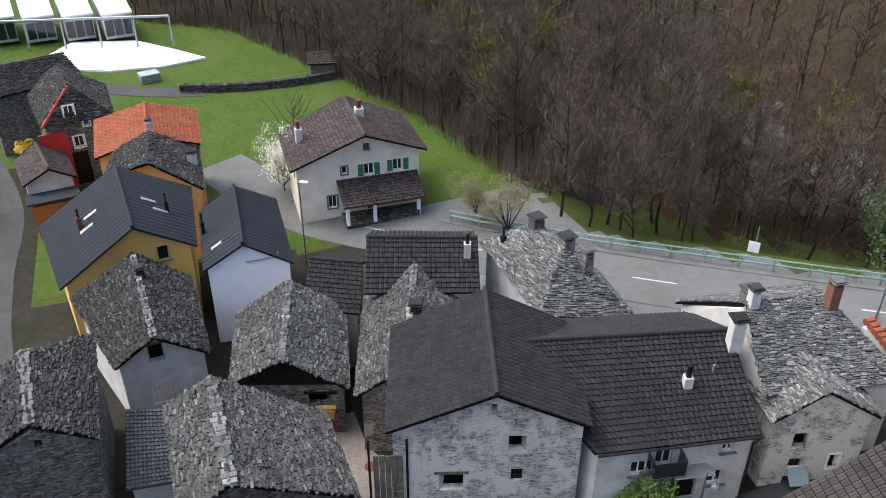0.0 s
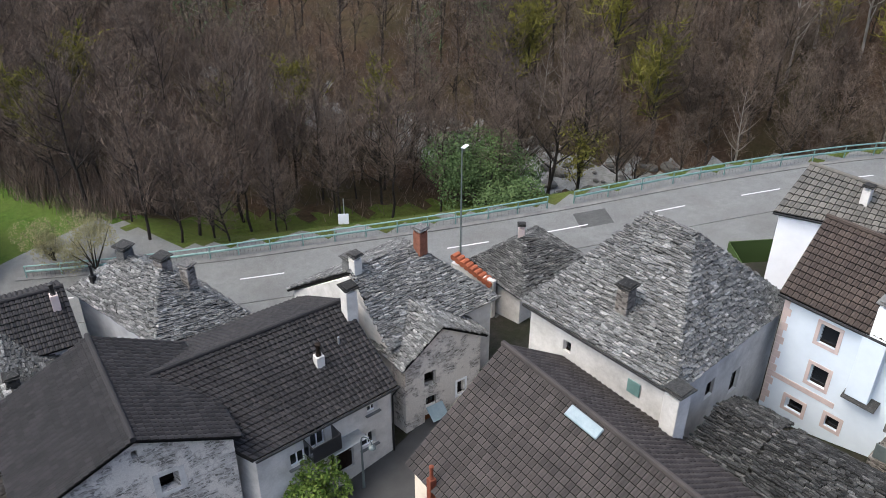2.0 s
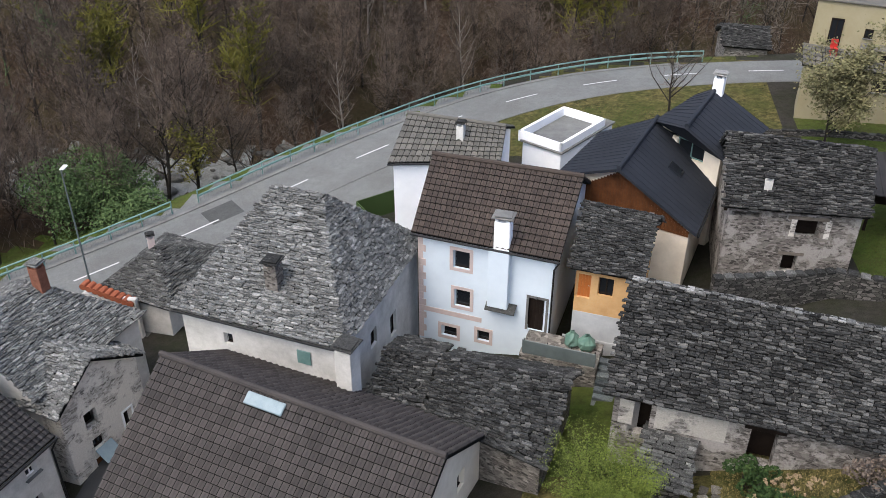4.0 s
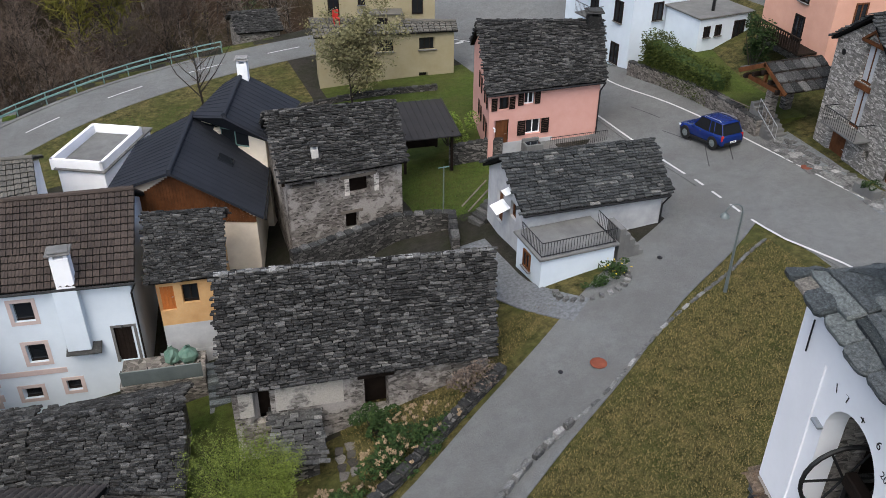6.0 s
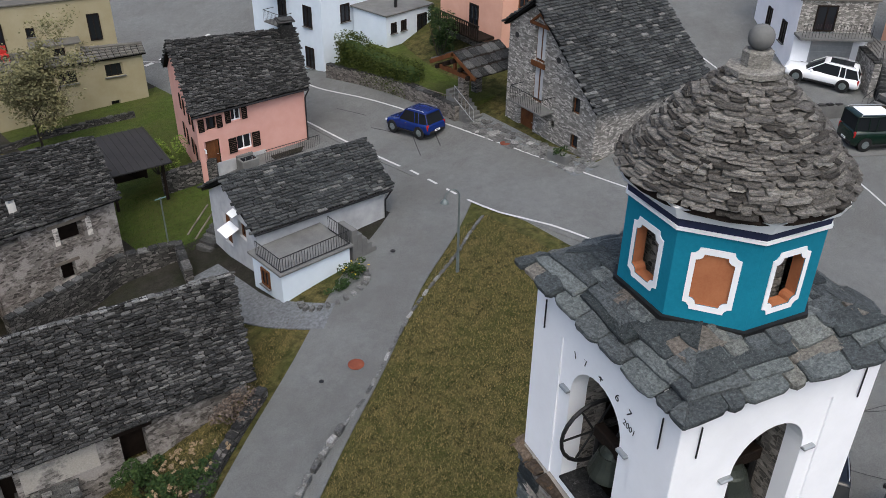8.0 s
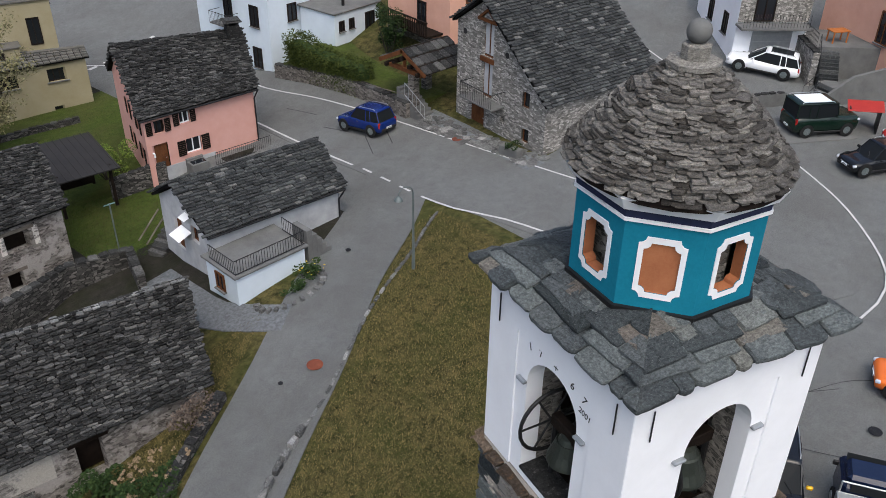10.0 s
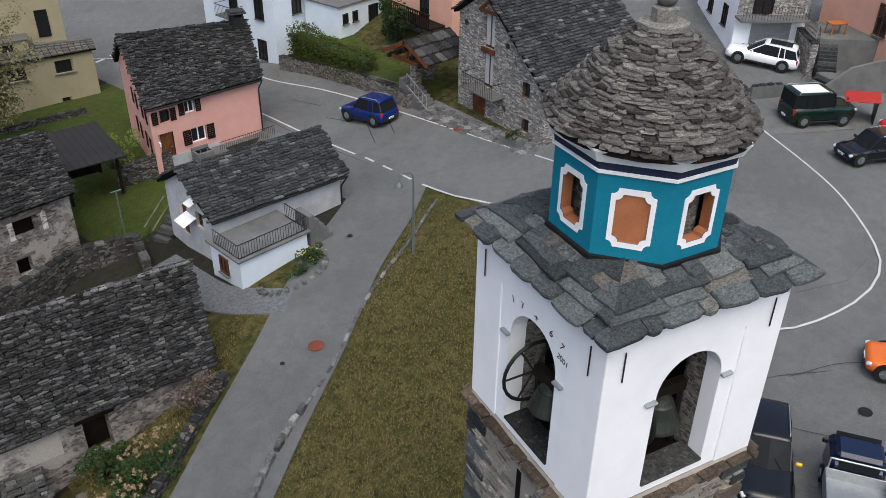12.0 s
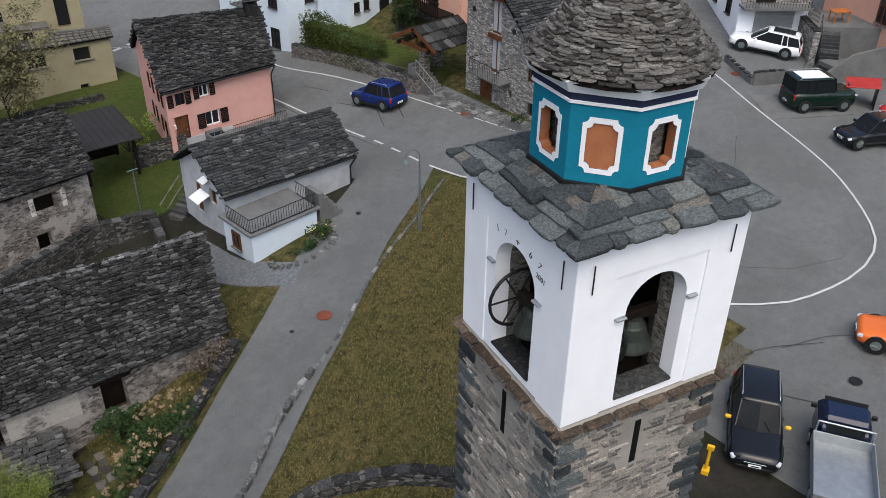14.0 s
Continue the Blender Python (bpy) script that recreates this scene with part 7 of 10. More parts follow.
# the low stone roof and lean-tos between the huts
lean = thing("lean_to", "grey tiled lean-to roof between stone huts", "lean-to", (-34.6, -3, -8))
for (a, b, c, d) in (((-36.5, -4.3, -7.4), (-34.8, 0.4, -7.2), (-31.9, -4.6, -8.4), (-31.4, -1.8, -8.2)), ((-37.6, 1.5, -8.0), (-37.0, 4.4, -8.0), (-34.4, 1.2, -8.8), (-33.8, 3.6, -8.8))):
    bm = bmesh.new()
    ring = [Vector(a), Vector(c), Vector(d), Vector(b)]
    lo, hi = [bm.verts.new(p - Vector((0, 0, 0.12))) for p in ring], [bm.verts.new(p) for p in ring]
    bm.faces.new(hi)
    bm.faces.new(lo[::-1])
    for k in range(4):
        bm.faces.new((hi[k], lo[k], lo[(k + 1) % 4], hi[(k + 1) % 4]))
    rf = part("roof", bm, tile_blue, lean)
    lay_tiles(rf, [(Vector(a), Vector(b), Vector(c), Vector(d))], tile_blue, exposure=0.22, width=0.2)
bm = bmesh.new()
add_box(bm, pose(-34.2, -2.6, -9.6), 3.6, 3.6, 2.6)
part("wall", bm, plaster_old, lean)

# the works on the far meadow
works = thing("industrial_hall", "row of white-roofed hall bays with glass fronts", "hall", (-116, -8, -13))
for k in range(4):
    y = -17.5 + 4.6 * k
    m = pose(-121.5 + 0.9 * k, y, -12.6, 0, 0, 8)
    bm = bmesh.new()
    add_box(bm, m @ pose(0, 0, 1.4), 9.0, 3.4, 3.0, 0.05)
    bay = part("bay", bm, plaster_grey, works)
    box_part("bay_roof", m @ pose(0.9, 0, 3.6, 0, 7, 0), (8.2, 3.7, 0.25), trim_white, bay)
    for j in range(3):
        box_part("glass_front", m @ pose(4.55, -1.1 + 1.1 * j, 1.3), (0.06, 0.95, 2.0), glass, bay, 0)
for k in range(6):
    tube_part("frame_post", [(-114.5 + k * 0.9, -18 + 4.2 * k, -13), (-114.5 + k * 0.9, -18 + 4.2 * k, -9.2)], 0.12, metal_grey, works, 6)
tube_part("frame_beam", [(-114.5, -18, -9.2), (-110, 3, -9.2)], 0.16, metal_grey, works, 6)
apron = thing("paving", "white covered yard in front of the works", "paving", (-108, 0, -13), kind="structure")
_ring = [Vector((x, y, ground_at(x, y))) for x, y in ((-115.3, -9), (-113.8, -1.4), (-109.5, 2.5), (-104.7, 6.4), (-102.9, 1.3), (-103, -4.7), (-107, -14))]
bm = bmesh.new()
_hi, _lo = [bm.verts.new(p + Vector((0, 0, 0.25))) for p in _ring], [bm.verts.new(p - Vector((0, 0, 0.6))) for p in _ring]
bm.faces.new(_hi)
for k in range(7):
    bm.faces.new((_hi[k], _lo[k], _lo[(k + 1) % 7], _hi[(k + 1) % 7]))
bmesh.ops.recalc_face_normals(bm, faces=bm.faces[:])
part("sheet", bm, trim_white, apron)
h = House("house", "old stone house with a mossy flat slab roof", ((-86.6, -15.5), (-89.2, -8.0), (-82.5, -14.6), (-86.0, -6.4), (-90.5, -16.5), (-92.8, -9.6)), -5.8, -7.2, -7.2, -13, wall_rubble)
h.walls().roof("stone", "dark", ())
tank = thing("tank", "small grey service box on the meadow", "box", (-99.0, -0.5, -13))
box_part("casing", pose(-99.0, -0.5, ground_at(-99.0, -0.5) + 0.5, 0, 0, 15), (1.6, 2.2, 1.0), metal_grey, tank, 0.05)
railing("pale wooden paddock fence on the meadow", [(-93.5, y, ground_at(-93.5, y)) for y in (3, 8, 13, 18)], 1.0, wood_grey, 1.6, "fence")
h = House("shed", "open timber shelter at the wood edge", ((-95.5, 17.0), (-95.0, 20.2), (-93.8, 16.8), (-93.2, 20.0), (-97.2, 17.2), (-96.6, 20.4)), -10.8, -11.5, -11.5, -13.2, wood_grey, "shed")
h.walls().roof("tile", mat=tile_purple)

# the buildings above the hairpin
gar, m = block_house("house", "white house with a grey garage below a terrace", 50.8, 25.6, -42, 4.6, 8.0, 2.8, 7.6, plaster_white, tile_grey)
door = box_part("garage_door", m @ pose(2.4, -0.03, 1.3), (2.6, 0.08, 2.2), metal_grey, gar)
for k in range(6):
    box_part("door_panel", m @ pose(2.4, -0.08, 0.4 + 0.36 * k), (2.5, 0.03, 0.33), metal_grey, door, 0)
box_part("stone_storey", m @ pose(2.3, -0.02, 3.85), (4.56, 0.1, 1.95), wall_rubble_grey, gar, 0, "upper front of dark rubble stone")
box_part("terrace_slab", m @ pose(2.2, -0.6, 2.75), (4.6, 1.2, 0.16), concrete, gar)
for k in range(22):
    tube_part("baluster", [m @ Vector((0.0 + 0.2 * k, -1.15, 2.8)), m @ Vector((0.0 + 0.2 * k, -1.15, 3.7))], 0.015, metal_dark, gar, 4)
face_window(gar, m, 2.0, 1.6, 0.8, 1.3, wood_and_shade_dark, "end")
face_window(gar, m, 5.0, 1.6, 0.8, 1.3, wood_and_shade_dark, "end")
face_window(gar, m, 1.6, 3.0, 1.2, 1.5, wood_and_shade_dark, depth=0.08, sill=False)
stone_wall("rubble terrace wall beside the garage", ((55.2, 23.8), (53.4, 22.1), (51.7, 20.5)), 2.4, 0.4, wall_rubble_grey, top=4.75)
st = thing("steps", "dark slate steps climbing to the pink house terrace", "steps", (50.0, 19.5, 2.3))
for k in range(5):
    f = (k + 0.5) / 5
    box_part("step", pose(49.9 + 1.2 * f, 19.55 - 0.45 * f, 2.1 + 0.07 * k, 0, 0, -21), (0.32, 1.15, 0.62 + 0.16 * k), concrete if k % 2 else slab_slate, st, 0.01)
box_part("landing", pose(51.5, 19.1, 2.7, 0, 0, -21), (1.1, 1.2, 1.1), concrete, st, 0.01)
for k in range(9):
    f = (k + 0.5) / 9
    box_part("step", pose(51.75 + 1.25 * f, 19.45 + 0.85 * f, 2.6 + 0.09 * k, 0, 0, 34), (0.34, 1.15, 1.2 + 0.18 * k), slab_slate, st, 0.015)
railing("dark iron handrail on the slate steps", [(51.4, 20.0, 3.2), (52.6, 20.85, 4.75)], 0.9, metal_dark, 0.35)
railing("dark iron handrail at the lower steps", [(49.75, 20.05, 2.35), (51.1, 19.65, 3.2)], 0.9, metal_dark, 0.45)
railing("dark iron railing on the terrace edge", [(55.0, 23.4, 4.8), (53.2, 21.8, 4.8), (52.3, 20.9, 4.8)], 0.95, metal_dark, 0.16)
_tf = thing("terrace", "paved terrace before the salmon house", "terrace", (55.4, 20.95, 4.6), kind="structure")
box_part("floor_slab", pose(55.4, 20.95, 3.7, 0, 0, 43), (3.6, 4.4, 2.1), concrete, _tf, 0.02)
ramp = thing("parapet", "sloping pale concrete parapet beside the steps", "wall", (49.7, 19.0, 2.2), kind="structure")
bm = bmesh.new()
_pa, _pb, _pc = Vector((49.55, 19.05, 2.0)), Vector((51.25, 17.85, 2.0)), Vector((53.6, 16.2, 2.0))
for (p, q, zp, zq) in ((_pa, _pb, 2.55, 4.1), (_pb, _pc, 4.1, 4.7)):
    side = Vector(((q - p).y, -(q - p).x, 0)).normalized() * 0.11
    ring = [bm.verts.new(c) for c in (p - side, p + side, q + side, q - side)]
    tops = [bm.verts.new(Vector((c.x, c.y, z))) for c, z in ((p - side, zp), (p + side, zp), (q + side, zq), (q - side, zq))]
    bm.faces.new(tops)
    for k in range(4):
        bm.faces.new((ring[k], ring[(k + 1) % 4], tops[(k + 1) % 4], tops[k]))
bmesh.ops.recalc_face_normals(bm, faces=bm.faces[:])
part("wall", bm, concrete, ramp)
stone_wall("low pale concrete wall beside the parked cars", ((46.1, 21.35), (47.0, 20.85), (48.0, 20.3)), 0.8, 0.22, concrete)
stone_wall("pale concrete kerb wall along the upper road", ((46.1, 21.35), (46.9, 22.8), (47.8, 24.3)), 0.45, 0.22, concrete)
strip("yard", ((43.8, 19.4), (45.6, 18.2), (48.2, 16.6)), 1.5, -1.3, 0.06, concrete, "pale concrete parking bay", "yard")
pk, m = block_house("house", "salmon house on the terrace above the car park", 54.6, 16.6, -30, 8.0, 8.0, 4.0, 10.0, plaster_salmon, tile_brown)
face_window(pk, m, 2.0, 1.0, 1.0, 1.9, wood_brown, "end")
table = thing("table", "orange wooden garden table on the terrace", "table", (54.7, 20.7, 4.75))
box_part("tabletop", pose(54.7, 20.7, 5.48, 0, 0, -30), (1.2, 0.8, 0.06), wood_orange, table)
for sx in (-1, 1):
    for sy in (-1, 1):
        box_part("leg", pose(54.7, 20.7, 5.1, 0, 0, -30) @ pose(sx * 0.5, sy * 0.3, 0), (0.07, 0.07, 0.7), wood_orange, table, 0)
sheet = thing("tarpaulin", "red tarpaulin over a trailer beside the green car", "tarpaulin", (48.4, 15.8, 2.4))
box_part("cover", pose(49.0, 16.0, ground_at(49.0, 16.0) + 1.3, 4, -5, -65), (1.9, 1.5, 0.06), paint_red, sheet)
for sx in (-0.8, 0.8):
    box_part("stand", pose(49.0, 16.0, ground_at(49.0, 16.0) + 0.6, 0, 0, -65) @ pose(sx, 0, 0), (0.08, 1.2, 1.3), metal_dark, sheet, 0)


# strip of orange tiles on the wall between the roofs
cap = thing("wall_cap", "short run of orange clay tiles on a wall top", "wall cap", (-27, 35, -6.2))
for k in range(9):
    bm = bmesh.new()
    q = Vector((-28.4, 35.0, -5.6)).lerp(Vector((-25.3, 35.0, -6.5)), (k + 0.5) / 9)
    add_tube(bm, q + Vector((0, -0.3, 0)), q + Vector((0, 0.3, 0)), 0.2, 0.18, 8)
    part("tile", bm, tile_orange, cap)
box_part("wall", pose(-26.85, 35.0, -8.4), (3.3, 0.3, 4.4), plaster_old, cap)

# ---- the bell tower ----
TOWER = pose(8.53, 4.97, 0, 0, 0, -15.5)
stone_masonry = slab_stone("masonry_block", ((0.0, (0.1, 0.1, 0.1)), (0.3, (0.17, 0.162, 0.152)), (0.6, (0.25, 0.23, 0.205)), (0.85, (0.32, 0.285, 0.25)), (1.0, (0.42, 0.39, 0.35))), (0.4, 0.37, 0.32), False, 0.4, 34.0)
stone_masonry_rest = slab_stone("masonry_block_rest", ((0.0, (0.1, 0.1, 0.1)), (0.3, (0.17, 0.162, 0.152)), (0.6, (0.25, 0.23, 0.205)), (0.85, (0.32, 0.285, 0.25)), (1.0, (0.42, 0.39, 0.35))), (0.4, 0.37, 0.32), True, 0.4, 34.0)
mortar_old = mottled("old_mortar", (0.28, 0.26, 0.235), (0.42, 0.395, 0.36), 1.5, 22, 0.95, 0.6, (0.6, 0.58, 0.55), 0.5)
tower = thing("bell_tower", "stone bell tower with a white belfry and teal lantern", "bell tower", (8.53, 4.97, -1.2))
bm = bmesh.new()
add_box(bm, TOWER @ pose(0, 0, 5.48), 3.2, 3.2, 13.4, 0.03)
shaft = part("shaft", bm, mortar_old, tower, "shaft of rough grey-brown rubble masonry")


def block_meshes(name, mat, seed, count=8):
    rnd, out = random.Random(seed), []
    for _ in range(count):
        bm = bmesh.new()
        rim = []
        for sx, sz in ((-1, -1), (1, -1), (1, 1), (-1, 1)):
            cx, cz = rnd.uniform(0.02, 0.14), rnd.uniform(0.05, 0.3)
            x, z = sx * (0.5 - rnd.uniform(0, 0.05)), sz * (0.5 - rnd.uniform(0, 0.12))
            pair = [(x - sx * cx, z), (x, z - sz * cz)]
            rim += pair if sx * sz < 0 else pair[::-1]
        back = [bm.verts.new((x, 0.5, z)) for x, z in rim]
        front = [bm.verts.new((x * 0.93, -0.5 + rnd.uniform(-0.3, 0.3), z * 0.9)) for x, z in rim]
        for k in range(8):
            bm.faces.new((back[k], front[k], front[(k + 1) % 8], back[(k + 1) % 8]))
        bm.faces.new(front[::-1])
        bm.normal_update()
        bmesh.ops.recalc_face_normals(bm, faces=bm.faces[:])
        out.append(mesh_of(name, bm, mat))
    return out


def lay_blocks(owner, m, width, z0, z1, rnd, meshes, rest_mat, limit, skip=None, height=(0.06, 0.15), length=(0.13, 0.5)):
    """Rubble courses on a wall face whose outside is -y of m."""
    made, verts, faces, z = 0, [], [], z1
    while z > z0:
        h = rnd.uniform(*height)
        x = -width / 2
        while x < width / 2 - 0.05:
            w = min(rnd.uniform(*length), width / 2 - x)
            at = (x + w / 2, z - h / 2)
            x += w
            if skip and skip(*at):
                continue
            b = m @ pose(at[0], 0.022 + rnd.uniform(-0.014, 0.014), at[1], 0, rnd.uniform(-3, 3), 0) @ Matrix.Diagonal((w * rnd.uniform(0.82, 0.99), 0.07, h * rnd.uniform(0.66, 0.98), 1))
            me = rnd.choice(meshes)
            if made < limit:
                ob = new("stone", me)
                ob.parent, ob.matrix_basis, made = owner, b, made + 1
            else:
                base = len(verts)
                verts += [tuple(b @ p.co) for p in me.vertices]
                faces += [tuple(base + i for i in f.vertices) for f in me.polygons]
        z -= h
    if verts:
        joined("stone_cover", verts, faces, rest_mat, owner, kind="stuff")


_rnd = random.Random(21)
_blocks = block_meshes("stone", stone_masonry, 5)


def slit(x, z):
    return abs(x) < 0.26 and 10.72 < z < 11.8


lay_blocks(shaft, TOWER @ pose(0, -1.6, 0), 3.22, 8.2, 12.05, _rnd, _blocks, stone_masonry_rest, 150, slit)
lay_blocks(shaft, TOWER @ pose(-1.6, 0, 0, 0, 0, -90), 3.22, 8.2, 12.05, _rnd, _blocks, stone_masonry_rest, 150, slit)
lay_blocks(shaft, TOWER @ pose(0, -1.6, 0), 3.22, 3.0, 8.2, _rnd, _blocks, stone_masonry_rest, 0)
lay_blocks(shaft, TOWER @ pose(-1.6, 0, 0, 0, 0, -90), 3.22, 3.0, 8.2, _rnd, _blocks, stone_masonry_rest, 0)
# The shaft is solid; a black bar paints the shade inside each slit
for m in (TOWER @ pose(0, -1.6, 11.25), TOWER @ pose(-1.6, 0, 11.25, 0, 0, -90)):
    box_part("slit_back", m @ pose(0, 0.02, 0), (0.12, 0.06, 0.95), tile_core, shaft, 0)
# larger slate quoins at the shaft's corners
_quoins = block_meshes("quoin", slab_tower, 6, 5)
for sx, sy in ((-1, -1), (1, -1), (-1, 1)):
    z, odd = 12.05, 0
    while z > 6.0:
        h = _rnd.uniform(0.2, 0.34)
        for turn, side in ((0, sx), (-90, -sy)):
            if (turn == 0 and sy > 0) or (turn == -90 and sx > 0):
                continue
            w = 0.62 if (odd + (turn == 0)) % 2 else 0.34
            ob = new("quoin", _rnd.choice(_quoins))
            ob.parent = shaft
            ob.matrix_basis = TOWER @ pose(0, 0, 0, 0, 0, turn) @ pose(side * (1.625 - w / 2), -1.6, z - h / 2, 0, _rnd.uniform(-1, 1)) @ Matrix.Diagonal((w, 0.09, h * 0.96, 1))
        z -= h
        odd += 1
# the ledge on which the belfry stands
ledge_stone = slab_stone("ledge_stone", ((0.0, (0.0558, 0.0434, 0.0341)), (0.6, (0.105, 0.0806, 0.062)), (1.0, (0.161, 0.124, 0.093))), (0.186, 0.105, 0.0496), False, 0.6)
_ledge = block_meshes("ledge_stone", ledge_stone, 9, 5)
for m in (TOWER @ pose(0, -1.64, 12.13), TOWER @ pose(-1.64, 0, 12.13, 0, 0, -90), TOWER @ pose(0, 1.64, 12.13, 0, 0, 180), TOWER @ pose(1.64, 0, 12.13, 0, 0, 90)):
    x = -1.68
    while x < 1.6:
        w = min(_rnd.uniform(0.3, 0.8), 1.68 - x)
        ob = new("ledge_stone", _rnd.choice(_ledge))
        ob.parent, ob.matrix_basis = shaft, m @ pose(x + w / 2, 0, _rnd.uniform(-0.02, 0.02), 0, _rnd.uniform(-2, 2)) @ Matrix.Diagonal((w * 0.98, 0.2, 0.08, 1))
        x += w

# the belfry: four walls with an arched opening each
BELL_LOW, BELL_TOP = 12.2, 15.5


def arch_wall(m, half, low, top, x0, x1, sill, spring, thick):
    """A wall with a round-headed opening; its outside is -y of m."""
    bm = bmesh.new()
    r, n = (x1 - x0) / 2, 14
    xm = (x0 + x1) / 2
    ring = [(xm - r * math.cos(math.pi * k / n), spring + r * math.sin(math.pi * k / n)) for k in range(n + 1)]

    def quad(*p):
        return bm.faces.new([bm.verts.new(m @ Vector(q)) for q in p])

    for y, flip in ((0, False), (thick, True)):
        cells = [((-half, low), (x0, low), (x0, sill), (-half, sill)), ((-half, sill), (x0, sill), (x0, spring), (-half, spring)), ((-half, spring), (x0, spring), (x0, top), (-half, top))]
        cells += [((x1, low), (half, low), (half, sill), (x1, sill)), ((x1, sill), (half, sill), (half, spring), (x1, spring)), ((x1, spring), (half, spring), (half, top), (x1, top))]
        cells += [((x0, low), (x1, low), (x1, sill), (x0, sill))]
        cells += [(p, q, (q[0], top), (p[0], top)) for p, q in zip(ring, ring[1:])]
        for c in cells:
            quad(*[(x, y, z) for x, z in (c[::-1] if flip else c)]).material_index = 1 if flip else 0
    outline = [(x0, sill)] + ring + [(x1, sill), (x0, sill)]
    for p, q in zip(outline, outline[1:]):
        quad((p[0], 0, p[1]), (p[0], thick, p[1]), (q[0], thick, q[1]), (q[0], 0, q[1]))
    edge = [(-half, low), (half, low), (half, top), (-half, top), (-half, low)]
    for p, q in zip(edge, edge[1:]):
        quad((p[0], 0, p[1]), (p[0], thick, p[1]), (q[0], thick, q[1]), (q[0], 0, q[1]))
    bmesh.ops.remove_doubles(bm, verts=bm.verts, dist=0.0005)
    bmesh.ops.recalc_face_normals(bm, faces=bm.faces[:])
    return bm


ARCH = dict(x0=-0.58, x1=0.58, sill=12.36, spring=14.03)
walls = []
for k, turn in enumerate((0, -90, 180, 90)):
    m = TOWER @ pose(0, 0, 0, 0, 0, turn) @ pose(0, -1.55, 0)
    half = 1.55 if k % 2 == 0 else 1.3
    walls.append(part("belfry_wall", arch_wall(m, half, BELL_LOW, BELL_TOP, ARCH["x0"], ARCH["x1"], ARCH["sill"], ARCH["spring"], 0.28), (plaster_white, wall_tower), tower, "white plastered belfry wall"))
    # raised pilasters and frieze round the panel
    for x in (-1.215, 1.215):
        box_part("pilaster", TOWER @ pose(0, 0, 0, 0, 0, turn) @ pose(x, -1.562, 13.49), (0.71, 0.03, 2.58), plaster_white, walls[-1], 0)
    box_part("frieze", TOWER @ pose(0, 0, 0, 0, 0, turn) @ pose(0, -1.562, 15.14), (3.14, 0.03, 0.72), plaster_white, walls[-1], 0)
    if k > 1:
        # Added dark sheet blocks the far arch so the belfry inside looks shaded
        box_part("louvre_back", TOWER @ pose(0, 0, 0, 0, 0, turn) @ pose(0, -1.29, 13.5), (1.2, 0.03, 2.4), wood_and_shade_dark, walls[-1], 0)
        for j in range(12):
            box_part("louvre", TOWER @ pose(0, 0, 0, 0, 0, turn) @ pose(0, -1.4, 12.5 + 0.19 * j, 35, 0, 0), (1.2, 0.26, 0.025), wood_and_shade_dark, walls[-1], 0)
    bm = bmesh.new()
    add_box(bm, TOWER @ pose(0, 0, 0, 0, 0, turn) @ pose(0, -1.6, 15.46), 3.26, 0.1, 0.12, 0.02)
    part("cornice", bm, plaster_white, walls[-1])
    for x in (-1.29, 1.29):
        m2 = TOWER @ pose(0, 0, 0, 0, 0, turn) @ pose(x, -1.6, 14.88)
        tube_part("tie_iron", [m2 @ Vector((0, 0, -0.24)), m2 @ Vector((0, 0, 0.24))], 0.011, metal_dark, walls[-1])
    box_part("sill", TOWER @ pose(0, 0, 0, 0, 0, turn) @ pose(0, -1.36, 12.38), (1.15, 0.44, 0.05), slab_dark, walls[-1], 0.01, "dark stone sill")
    for x in (-0.68, 0.68):
        m2 = TOWER @ pose(0, 0, 0, 0, 0, turn) @ pose(x, -1.57, 14.0)
        box_part("bracket", m2, (0.2, 0.1, 0.05), metal_grey, walls[-1])
box_part("belfry_floor", TOWER @ pose(0, 0, 12.16), (2.6, 2.6, 0.12), wood_and_shade_dark, tower, 0)
box_part("belfry_ceiling", TOWER @ pose(0, 0, 15.42), (2.6, 2.6, 0.1), wood_and_shade_dark, tower, 0)
# rough masonry inside the reveals
for k, turn in enumerate((0, -90, 180, 90)):
    bm = bmesh.new()
    for x in (-0.86, 0.86):
        add_box(bm, TOWER @ pose(0, 0, 0, 0, 0, turn) @ pose(x * 1.06, -1.1, 13.6), 0.64, 0.36, 2.7, 0.02)
    part("reveal", bm, wall_tower, walls[k], "bare rubble jamb")


def lettering(text, m, size, mat, parent):
    cu = bpy.data.curves.new("lettering", "FONT")
    cu.body, cu.size, cu.align_x, cu.align_y, cu.extrude = text, size, "CENTER", "CENTER", 0.002
    tmp = new("lettering", cu)
    me = bpy.data.meshes.new_from_object(tmp)
    bpy.data.objects.remove(tmp)
    me.materials.clear()
    me.materials.append(mat)
    ob = new("lettering", me)
    ob.matrix_basis = m
    return under(ob, parent)


for text, x, z, size, lean in (("1", -0.56, 14.66, 0.17, -20), ("7", -0.32, 14.7, 0.17, -10), ("+", 0.03, 14.71, 0.2, 0), ("6", 0.4, 14.69, 0.17, 10), ("7", 0.66, 14.64, 0.17, 20), ("2001", 0.7, 14.44, 0.13, 8)):
    lettering(text, TOWER @ pose(0, 0, 0, 0, 0, -90) @ pose(x, -1.554, z, 90, 0, 0) @ pose(0, 0, 0, 0, 0, -lean), size, metal_dark, walls[1])


